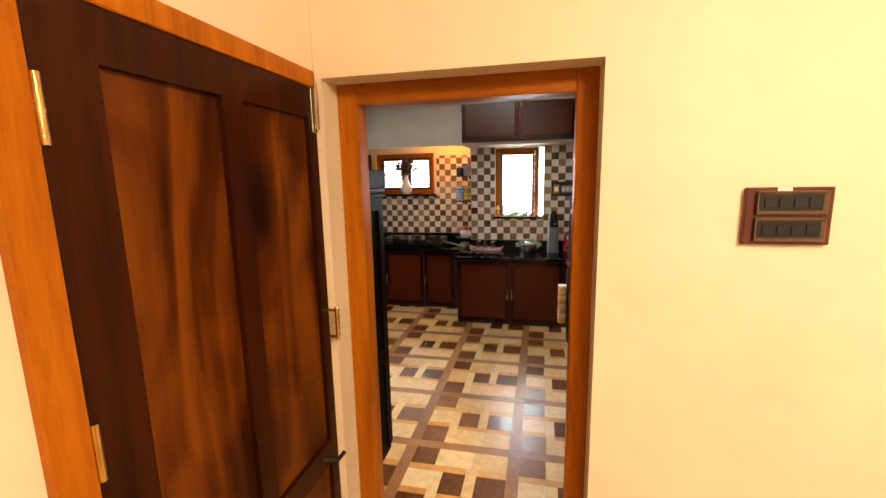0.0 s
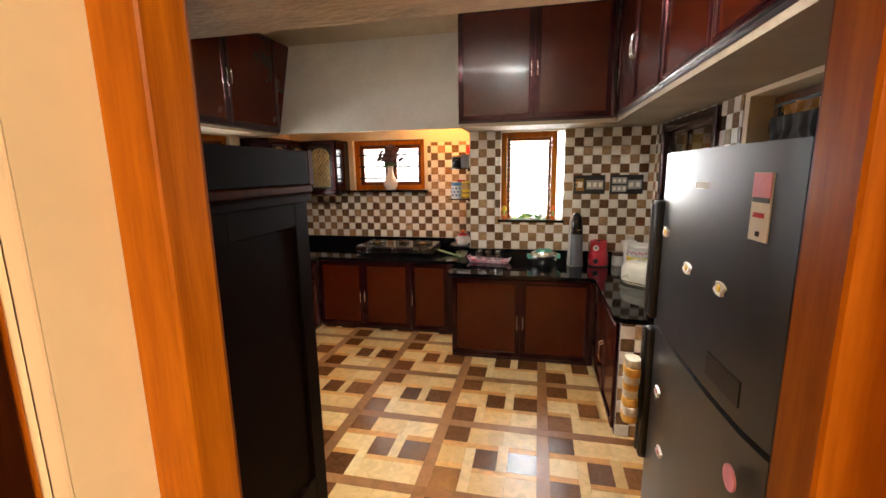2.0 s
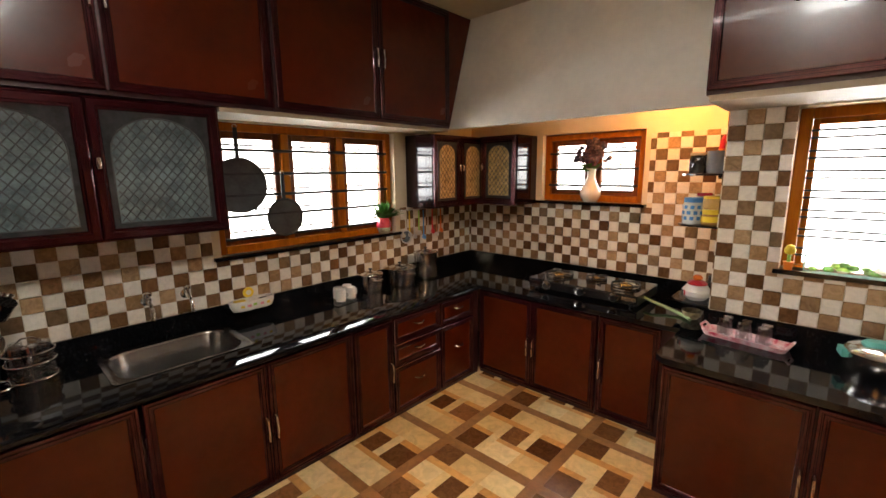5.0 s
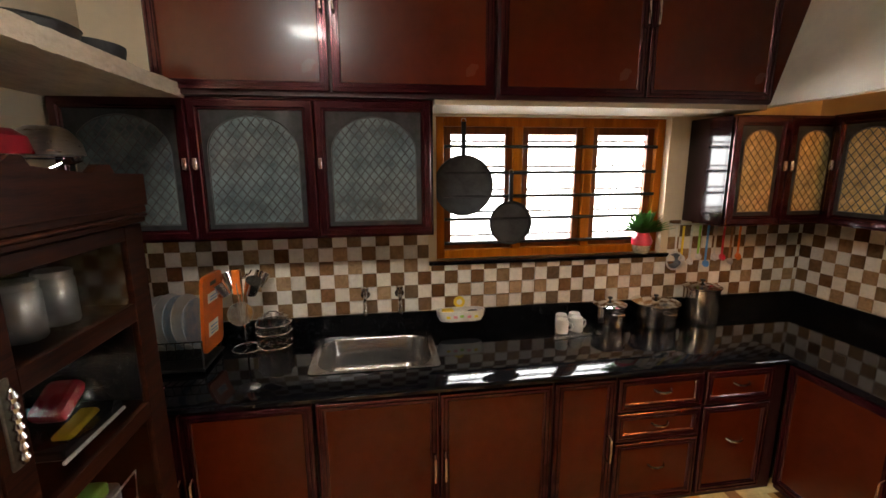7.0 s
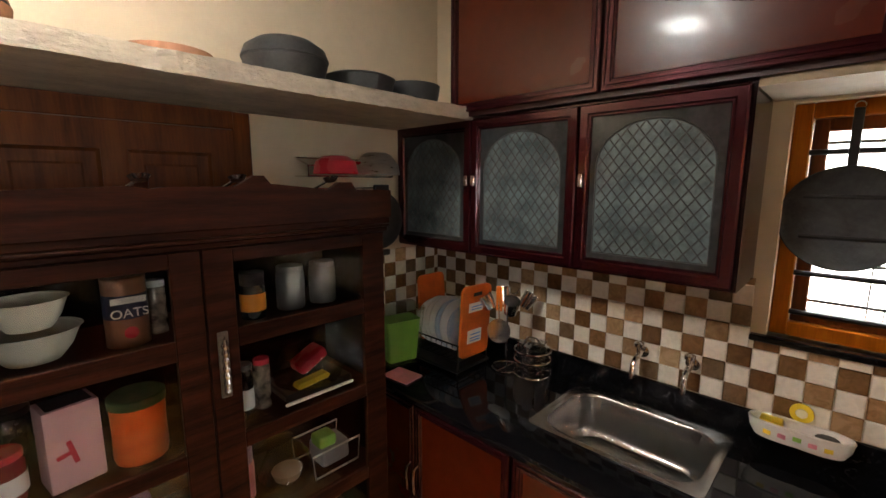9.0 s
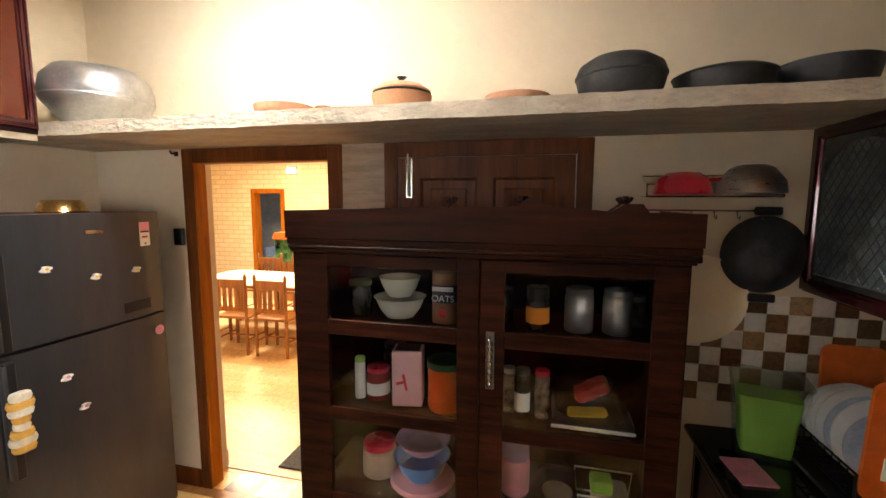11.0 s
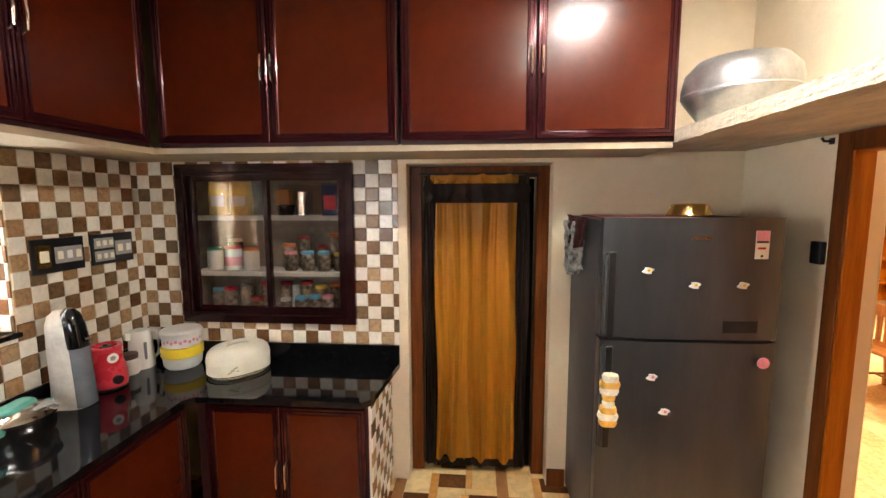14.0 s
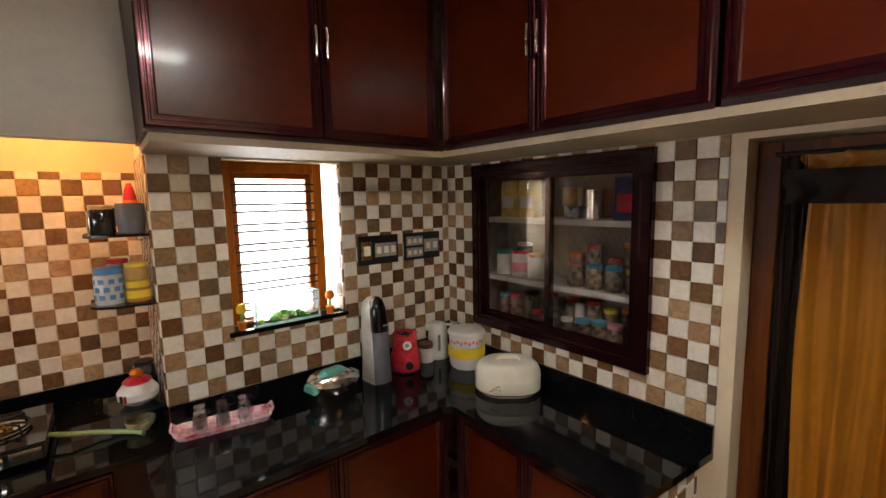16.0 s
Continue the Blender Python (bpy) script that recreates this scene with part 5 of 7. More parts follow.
DARKGLASS = mat("dark_jar", (0.03, 0.025, 0.02), 0.12, 0, 0.2, 10, coat=0.5)
jar("jar", -1.02, 5.66, 1.736, 0.05, 0.13, DARKGLASS, mat("tan_lid", (0.6, 0.42, 0.22), 0.4), "dark glass jar with a tan lid on the shelf")
t = thing("grey_mug", (-0.915, 5.64, 1.736), "grey insulated mug on the shelf", "mug")
part("cup", lathe([(0, 0), (0.05, 0), (0.056, 0.05), (0.056, 0.135), (0.052, 0.135), (0.045, 0.01), (0, 0.01)], 22), mat("grey_plastic", (0.16, 0.165, 0.18), 0.4), t, "", True)
part("handle", pipe([(-0.055, 0, 0.11), (-0.085, 0, 0.10), (-0.085, 0, 0.05), (-0.054, 0, 0.035)], 0.007), BLACK, t, "", True)
t = thing("sauce_bottle", (-0.905, 5.745, 1.736), "red squeeze bottle with an orange cap", "bottle")
part("body", lathe([(0, 0), (0.032, 0), (0.034, 0.11), (0.028, 0.15)], 16), ORANGE, t, "", True)
part("nozzle", lathe([(0.028, 0.15), (0.022, 0.19), (0.010, 0.23), (0, 0.232)], 16), RED, t, "", True)
CANI = mat("white_canister", (0.72, 0.74, 0.74), 0.3, 0, 0.05, 10)
t = jar("canister", -1.02, 5.63, 1.421, 0.055, 0.165, CANI, BLUE, "white canister with blue printed squares and a blue lid", lidh=0.03)
for row in range(3):
    for k in range(9):
        a = radians(40 * k + 20 * row)
        part("printed_square", box(-0.0005, 0.001, -0.011, 0.011, -0.011, 0.011), BLUE, t, "", False, pose(0.0555 * math.cos(a), 0.0555 * math.sin(a), 0.035 + 0.035 * row, 0, 0, 40 * k + 20 * row))
jar("jar", -0.915, 5.62, 1.421, 0.052, 0.095, mat("snack_jar", (0.45, 0.22, 0.05), 0.3), YELLOW, "clear jar of snacks with a yellow lid and base", lidh=0.03, band=YELLOW)
jar("jar", -0.915, 5.62, 1.518, 0.050, 0.08, mat("snack_jar_pale", (0.55, 0.33, 0.10), 0.3), YELLOW, "yellow lidded jar stacked on another", lidh=0.016)
jar("jar", -0.98, 5.73, 1.421, 0.045, 0.19, mat("rice_jar", (0.5, 0.42, 0.33), 0.3), RED, "tall jar with a red lid behind the canister")
t = thing("cookie_jar", (-0.955, 5.64, 0.926), "white painted ceramic jar with a red and orange lid", "jar")
part("body", lathe([(0, 0), (0.05, 0), (0.082, 0.03), (0.085, 0.06), (0.06, 0.095), (0.05, 0.10)], 26), WHITE, t, "", True)
part("lid", lathe([(0.056, 0.10), (0.06, 0.108), (0.045, 0.12), (0.02, 0.128), (0, 0.13)], 24), RED, t, "red lid", True)
part("lid_knob", lathe([(0, 0.128), (0.022, 0.13), (0.03, 0.145), (0.018, 0.16), (0, 0.162)], 14), ORANGE, t, "orange knob", True)
part("painted_band", box(-0.0005, 0.002, -0.018, -0.004, 0.03, 0.065), BLACK, t, "", False, pose(-0.06, -0.062, 0, 0, 0, 225))
part("painted_band", box(-0.0005, 0.002, 0.004, 0.016, 0.03, 0.065), RED, t, "", False, pose(-0.06, -0.062, 0, 0, 0, 225))
solo("small_bowl", lathe([(0, 0), (0.03, 0), (0.055, 0.03), (0.062, 0.055), (0.058, 0.055), (0.05, 0.03), (0.02, 0.008), (0, 0.008)], 24), mat("striped_bowl", (0.45, 0.38, 0.22), 0.3, 0, 0.3, 40), "small patterned bowl on the worktop", "bowl", smooth=True, m=pose(-0.96, 5.60, ZT + 0.001))
# lower canisters behind the jar
jar("canister", -0.91, 5.98, ZT + 0.001, 0.05, 0.22, DARKGLASS, BLACK, "dark canister in the corner of the worktop")

# vase with dried flowers on the cooker window sill
t = thing("flower_vase", (-1.93, YA + 0.005, 1.491), "white china vase with dark dried flowers on the sill", "vase")
part("vase", lathe([(0, 0), (0.050, 0), (0.062, 0.01), (0.088, 0.06), (0.084, 0.10), (0.050, 0.165), (0.033, 0.21), (0.034, 0.26), (0.05, 0.285), (0.046, 0.285), (0.028, 0.255), (0, 0.25)], 28), mat("white_china", (0.74, 0.71, 0.66), 0.25, 0, 0.05, 10, coat=0.3), t, "", True)
rng = random.Random(9)
fl = mat("dried_flowers", (0.20, 0.12, 0.15), 0.8, 0, 0.45, 40, color2=(0.045, 0.035, 0.045))
bm = bmesh.new()
for i in range(90):
    a, e = rng.uniform(0, 6.28), rng.uniform(0.05, 1.5)
    rr = rng.uniform(0.07, 0.165)
    c = Vector((math.cos(a) * math.cos(e) * rr, 0.55 * math.sin(a) * math.cos(e) * rr, 0.34 + math.sin(e) * rr * 1.15))
    pipe([(0, 0, 0.25), tuple(c)], 0.0018, 4, bm)
    for k in range(9):
        d = Vector((rng.gauss(0, 1), rng.gauss(0, 1), rng.gauss(0, 1))).normalized()
        s = d.orthogonal().normalized() * 0.017
        u = d.cross(s).normalized() * 0.017
        p = c + d * 0.012
        bm.faces.new([bm.verts.new(q) for q in (p - s, p + u + d * 0.012, p + s, p - u - d * 0.004)])
tagged(part("bouquet", bm, fl, t, "dark purple dried flowers"), kind="stuff")
bm = bmesh.new()
for i in range(34):
    a, ln = rng.uniform(0, 6.28), rng.uniform(0.07, 0.14)
    b0, tip = Vector((0, 0, 0.275)), Vector((math.cos(a) * ln, 0.6 * math.sin(a) * ln, 0.275 + rng.uniform(-0.02, 0.06)))
    sd = Vector((-math.sin(a), math.cos(a), 0.2)) * 0.016
    md = b0.lerp(tip, 0.6) + Vector((0, 0, 0.014))
    bm.faces.new([bm.verts.new(q) for q in (b0, md + sd, tip, md - sd)])
bmesh.ops.solidify(bm, geom=bm.faces[:], thickness=0.0008)
tagged(part("foliage", bm, LEAF, t, "green leaves under the dried flowers"), kind="stuff")

# back worktop -------------------------------------------------------------
t = thing("serving_tray", (-0.645, 5.375, ZT + 0.001), "pink flowered melamine tray with upturned glasses", "tray", rz=-9)
TRAY = mat("pink_flowered_melamine", (0.86, 0.72, 0.72), 0.3, 0, 0.3, 22, color2=(0.66, 0.06, 0.13))
part("tray", loft([[(a * (0.42 + g) / 0.42, b * (0.15 + g) / 0.15, z) for a, b in rrect(0.42, 0.15, 0.04)] for g, z in ((-0.03, 0), (0.0, 0.03), (-0.008, 0.03), (-0.036, 0.006))]), TRAY, t, "", True)
for s in (-1, 1):
    part("handle", pipe([(s * 0.195, -0.045, 0.028), (s * 0.215, -0.035, 0.05), (s * 0.215, 0.035, 0.05), (s * 0.195, 0.045, 0.028)], 0.007), TRAY, t, "", True)
for k in range(6):
    u, v = -0.10 + 0.095 * (k % 3), -0.032 + 0.064 * (k // 3)
    c, s = math.cos(radians(-9)), math.sin(radians(-9))
    tumbler(-0.645 + u * c - v * s, 5.375 + u * s + v * c, ZT + 0.008, "clear glass tumbler upside down on a pink tray", "tumblers on the tray", 0.031, 0.105)
t = thing("casserole", (-0.11, 5.33, ZT + 0.001), "steel insulated casserole with teal handles and lid band", "casserole", rz=12)
part("body", lathe([(0, 0), (0.11, 0), (0.125, 0.02), (0.13, 0.085), (0.135, 0.09)], 32), CHROME, t, "", True)
part("lid", lathe([(0.137, 0.092), (0.138, 0.100), (0.118, 0.120), (0.065, 0.134), (0, 0.136)], 32), CHROME, t, "", True)
part("lid_grip", loft([[(a, b, z) for a, b in rrect(0.15 * s, 0.075 * s, 0.03 * s)] for s, z in ((1.0, 0.128), (1.0, 0.142), (0.8, 0.153))]), TEAL, t, "teal lid grip", True)
for s in (-1, 1):
    part("handle", loft([[(s * (0.125 + q), b, z) for b, z in ((-0.045, 0.068), (0.045, 0.068), (0.035, 0.104), (-0.035, 0.104))] for q in (0, 0.026)]), TEAL, t, "teal side handle", True)
t = thing("water_dispenser", (0.185, 5.345, ZT + 0.001), "tall white and smoky grey soda bottle machine", "dispenser", rz=8)
prof = [(0.0, 0.075), (0.10, 0.07), (0.30, 0.066), (0.42, 0.058), (0.47, 0.045), (0.495, 0.02)]
part("body", loft([[(a * s / 0.075, 0.02 + b * s / 0.075 + 0.05 * (z / 0.5) ** 2 * 0.5, z) for a, b in rrect(0.135, 0.17, 0.05)] for z, s in prof]), mat("pale_grey_plastic", (0.66, 0.64, 0.60), 0.35), t, "", True)
part("front_shell", loft([[(a * s / 0.075 * 0.92, -0.022 + b * s / 0.075 + 0.05 * (z / 0.5) ** 2 * 0.5, z + 0.004) for a, b in rrect(0.133, 0.12, 0.05)] for z, s in prof]), mat("smoky_plastic", (0.16, 0.175, 0.20), 0.2, 0, 0.1, 8, coat=0.3), t, "smoky grey front", True)
cap = [(0.30, 0.0665), (0.36, 0.0635), (0.42, 0.0590), (0.47, 0.046), (0.497, 0.021)]
part("cap", loft([[(a * q / 0.075 * 0.94, -0.025 + b * q / 0.075 + 0.05 * (z / 0.5) ** 2 * 0.5, z + 0.006) for a, b in rrect(0.133, 0.12, 0.05)] for z, q in cap]), mat("glossy_black_plastic", (0.008, 0.008, 0.009), 0.08, 0, 0.1, 8, coat=0.4), t, "glossy black top", True)
part("logo_plate", box(-0.02, 0.02, -0.072, -0.068, 0.345, 0.355), CHROME, t, "plain silver badge", False, (0, -0.012, 0.0))
t = thing("mixer_grinder", (0.395, 5.37, ZT + 0.001), "glossy red mixer grinder base with a black knob", "mixer", rz=-34)
part("body", lathe([(0, 0.012), (0.088, 0.012), (0.094, 0.03), (0.093, 0.085), (0.084, 0.125), (0.076, 0.15), (0.074, 0.205), (0.080, 0.232), (0.074, 0.24), (0.055, 0.238), (0.05, 0.222), (0, 0.222)], 36), RED, t, "", True)
part("foot_plate", lathe([(0.084, 0), (0.090, 0.003), (0.090, 0.013), (0, 0.0115)], 32), BLACK, t, "", True)
part("knob", lathe([(0.026, 0), (0.024, 0.016), (0, 0.018)], 16), BLACK, t, "black knob", True, pose(0.022, -0.088, 0.058, 90, 0, 12))
part("badge", lathe([(0.027, 0), (0.027, 0.004), (0, 0.004)], 22), WHITE, t, "round white printed badge", True, pose(0.012, -0.072, 0.178, 90, 0, 9))
part("badge_mark", lathe([(0.015, 0), (0.013, 0.001), (0, 0.001)], 5), mat("grey_print", (0.3, 0.3, 0.31), 0.4), t, "", False, pose(0.0125, -0.0763, 0.178, 90, 0, 9))
part("coupler", lathe([(0.03, 0.222), (0.028, 0.234), (0.012, 0.236), (0.01, 0.246), (0, 0.246)], 16), BLACK, t, "", True)
jar("sugar_jar", 0.575, 5.40, ZT + 0.001, 0.052, 0.125, WHITE, mat("brown_lid", (0.12, 0.07, 0.05), 0.4), "white jar with a brown lid", lidh=0.03)
t = thing("kettle", (0.685, 5.41, ZT + 0.001), "white plastic electric kettle in the corner", "kettle", rz=-30)
part("body", lathe([(0, 0), (0.07, 0), (0.072, 0.02), (0.062, 0.2), (0.052, 0.235), (0.02, 0.245), (0, 0.245)], 26), WHITE, t, "", True)
part("spout", loft([[(-0.055 - q, b, z) for b, z in ((-0.02, 0.19), (0.02, 0.19), (0.012, 0.232), (-0.012, 0.232))] for q in (0, 0.028)]), WHITE, t)
part("handle", pipe([(0.052, 0, 0.22), (0.09, 0, 0.215), (0.10, 0, 0.15), (0.095, 0, 0.06), (0.068, 0, 0.04)], 0.010), WHITE, t, "", True)
part("water_window", box(-0.008, 0.008, -0.071, -0.062, 0.06, 0.17, 0.003), mat("grey_window", (0.2, 0.22, 0.24), 0.2), t, "grey water gauge")
t = thing("food_container", (0.725, 5.165, ZT + 0.001), "yellow and white stacked food container with a white lid", "container")
part("base", lathe([(0, 0), (0.09, 0), (0.105, 0.02), (0.112, 0.075)], 30), WHITE, t, "", True)
part("middle", lathe([(0.113, 0.075), (0.118, 0.08), (0.118, 0.135), (0.108, 0.14)], 30), YELLOW, t, "yellow middle tier", True)
part("top_tier", lathe([(0.105, 0.14), (0.108, 0.15), (0.112, 0.215)], 30), WHITE, t, "white tier with pink flowers", True)
part("lid", lathe([(0.118, 0.215), (0.12, 0.23), (0.11, 0.242), (0.07, 0.25), (0, 0.252)], 30), WHITE, t, "", True)
for k in range(14):
    a = radians(160 + 13 * k)
    part("printed_flower", lathe([(0.011, 0), (0.006, 0.001), (0, 0.001)], 7), PINK, t, "", False, pose(0.1105 * math.cos(a), 0.1105 * math.sin(a), 0.175 + 0.008 * (k % 2), 0, 90, math.degrees(a)))
t = thing("hot_case", (0.674, 4.765, ZT + 0.001), "cream oval insulated hot case with gold trim", "casserole", rz=-39)
part("body", loft([[(a * s, b * s, z) for a, b in rrect(0.36, 0.285, 0.142, 12)] for s, z in ((0.9, 0.0), (1.0, 0.02), (1.0, 0.085), (1.0, 0.088))]), CREAM, t, "", True)
part("lid", loft([[(a * s, b * s, z) for a, b in rrect(0.365, 0.29, 0.1445, 12)] for s, z in ((1.0, 0.09), (0.985, 0.112), (0.94, 0.136), (0.86, 0.154), (0.74, 0.165), (0.60, 0.168), (0.42, 0.166))]), CREAM, t, "", True)
part("gold_line", loft([[(a * s, b * s, z) for a, b in rrect(0.362, 0.287, 0.143, 12)] for s, z in ((1.004, 0.016), (1.004, 0.021))]), BRASS, t, "thin gold line", True)
part("handle", pipe([(-0.07, 0, 0.155), (-0.05, 0, 0.18), (0.05, 0, 0.18), (0.07, 0, 0.155)], 0.011), CREAM, t, "", True)
for k in range(5):
    part("printed_spray", box(-0.012, 0.012, -0.001, 0.001, -0.003, 0.003), mat("olive_print", (0.42, 0.34, 0.16), 0.5), t, "", False, pose(-0.105 + 0.016 * k, -0.1405, 0.050 + 0.010 * (k % 3), 0, 35 * (k % 2) - 15, 0))

# window sill of the narrow window
t = thing("fish_tank", (-0.27, YB + 0.03, 1.216), "small glass tank with pebbles and green plants on the sill", "tank")
ed = mat("tank_edge", (0.45, 0.75, 0.68), 0.15)
tk = part("glass", boxes((-0.165, 0.165, -0.048, -0.045, 0, 0.15), (-0.165, 0.165, 0.045, 0.048, 0, 0.15), (-0.168, -0.165, -0.048, 0.048, 0, 0.15), (0.165, 0.168, -0.048, 0.048, 0, 0.15)), GLASS, t)
tk.visible_shadow = False
part("edges", boxes((-0.172, 0.172, -0.051, -0.045, 0.0, 0.013), (-0.172, 0.172, -0.051, -0.045, 0.145, 0.152), (-0.172, -0.166, -0.051, -0.045, 0.008, 0.145), (0.166, 0.172, -0.051, -0.045, 0.008, 0.145), (-0.172, 0.172, 0.045, 0.051, 0.145, 0.152), (-0.172, -0.166, -0.045, 0.045, 0.145, 0.152), (0.166, 0.172, -0.045, 0.045, 0.145, 0.152)), ed, t, "bluish green glass edges")
# translucent pane added inside the tank to give the window's white glare
GLAREGLASS = bpy.data.materials.new("glare_glass")
GLAREGLASS.use_nodes = True
mn = GLAREGLASS.node_tree
mn.nodes.remove(mn.nodes["Principled BSDF"])
tl, tp, mk = mn.nodes.new("ShaderNodeBsdfTranslucent"), mn.nodes.new("ShaderNodeBsdfTransparent"), mn.nodes.new("ShaderNodeMixShader")
tl.inputs[0].default_value, mk.inputs[0].default_value = (0.86, 0.92, 0.90, 1), 0.6
mn.links.new(tp.outputs[0], mk.inputs[1])
mn.links.new(tl.outputs[0], mk.inputs[2])
mn.links.new(mk.outputs[0], mn.nodes["Material Output"].inputs[0])
bk = part("back_pane", box(-0.164, 0.164, 0.036, 0.040, 0.01, 0.145), GLAREGLASS, t, "added translucent pane for the white window glare in the tank")
bk.visible_shadow = False
rng = random.Random(2)
for k in range(16):
    m_ = (WHITE, GREEN, mat("pebble_tan", (0.4, 0.32, 0.22), 0.6), LEAF)[k % 4] if k < 4 else rng.choice((WHITE, GREEN, CREAM, LEAF))
    r = rng.uniform(0.016, 0.03)
    part("pebble", lathe([(0, -r * 0.7), (r * 0.8, -r * 0.4), (r, 0), (r * 0.7, r * 0.5), (0, r * 0.7)], 9), m_, t, "", True, (rng.uniform(-0.14, 0.14), rng.uniform(-0.02, 0.03), r * 0.7 + 0.002 + 0.02 * (k % 3 == 0)))
for x in (-0.505, -0.03):
    t = thing("toy_flower_pot", (x, YB + 0.0, 1.216), "small orange toy flower pot with a yellow bloom", "ornament", "toy flower pots on the sill")
    part("pot", lathe([(0, 0), (0.018, 0), (0.024, 0.04), (0.026, 0.045), (0.0, 0.045)], 14), ORANGE, t, "", True)
    part("stem", pipe([(0, 0, 0.045), (0, 0, 0.085)], 0.009), GREEN, t, "", True)
    part("bloom", lathe([(0, 0.08), (0.022, 0.09), (0.027, 0.11), (0.016, 0.135), (0, 0.14)], 14), YELLOW if x < -0.3 else ORANGE, t, "", True)

# switch boards
def switchboard(loc, rz, w, h, plates, label, back):
    t = thing("switchboard", loc, label, "switchboard", "switchboards", rz=rz)
    part("back_plate", box(0, w, -0.012, 0, 0, h, 0.003), back, t)
    for x0, x1, z0, z1, m_, n in plates:
        p = part("switch_plate", box(x0, x1, -0.018, -0.0125, z0, z1, 0.002), m_, t)
        for k in range(n):
            q = (x1 - x0) / n
            part("switch", box(x0 + k * q + q * 0.2, x0 + k * q + q * 0.8, -0.023, -0.0185, z0 + (z1 - z0) * 0.25, z0 + (z1 - z0) * 0.75, 0.002), WHITE if k % 2 else CREAM, p)
    return t


SWITCHGREY = mat("grey_switch_surround", (0.34, 0.33, 0.31), 0.4, 0, 0.05, 10)
switchboard((0.155, YB - 0.004, 1.47), 0, 0.285, 0.178, [(0.02, 0.095, 0.03, 0.145, BRASS, 1), (0.115, 0.268, 0.045, 0.13, SWITCHGREY, 3)], "black switchboard with white switches and a gold dimmer on the tiles", BLACK)
switchboard((0.485, YB - 0.004, 1.47), 0, 0.29, 0.178, [(0.015, 0.145, 0.095, 0.155, SWITCHGREY, 3), (0.015, 0.145, 0.02, 0.08, SWITCHGREY, 3), (0.155, 0.275, 0.045, 0.13, SWITCHGREY, 2)], "black switchboard with three white switch plates on the tiles", BLACK)
hs = thing("switchboard", (0.655, YH - 0.008, 1.50), "dark red wooden switchboard with two steel-rimmed black plates", "switchboard", "switchboards")
part("back_plate", box(0, 0.24, -0.02, 0, 0, 0.18, 0.003), mat("dark_red_wood", (0.10, 0.022, 0.012), 0.35, 0, 0.15, 6), hs)
for z in (0.012, 0.097):
    p = part("switch_plate", rings_rect(0.19, 0.072, [(0, 0), (0, -0.014), (0.003, -0.016), (0.010, -0.010), (0.012, -0.008)]), mat("dull_bronze_rim", (0.20, 0.15, 0.11), 0.3, 0.8, 0.1, 10), hs, "dull bronze rim", False, (0.028, -0.0205, z))
    part("black_face", box(0.010, 0.18, -0.009, -0.002, 0.010, 0.062), BLACK, p, "black switch face")
    for k in range(4):
        part("switch", box(0.02 + 0.04 * k, 0.05 + 0.04 * k, -0.013, -0.0095, 0.02, 0.052, 0.002), BLACK, p)
# small highlight at the board's upper edge, built as a white strip
solo("paper_tag", box(0.74, 0.78, YH - 0.030, YH - 0.0285, 1.668, 1.680), WHITE, "thin white strip in place of a glare on the switchboard", "paper")

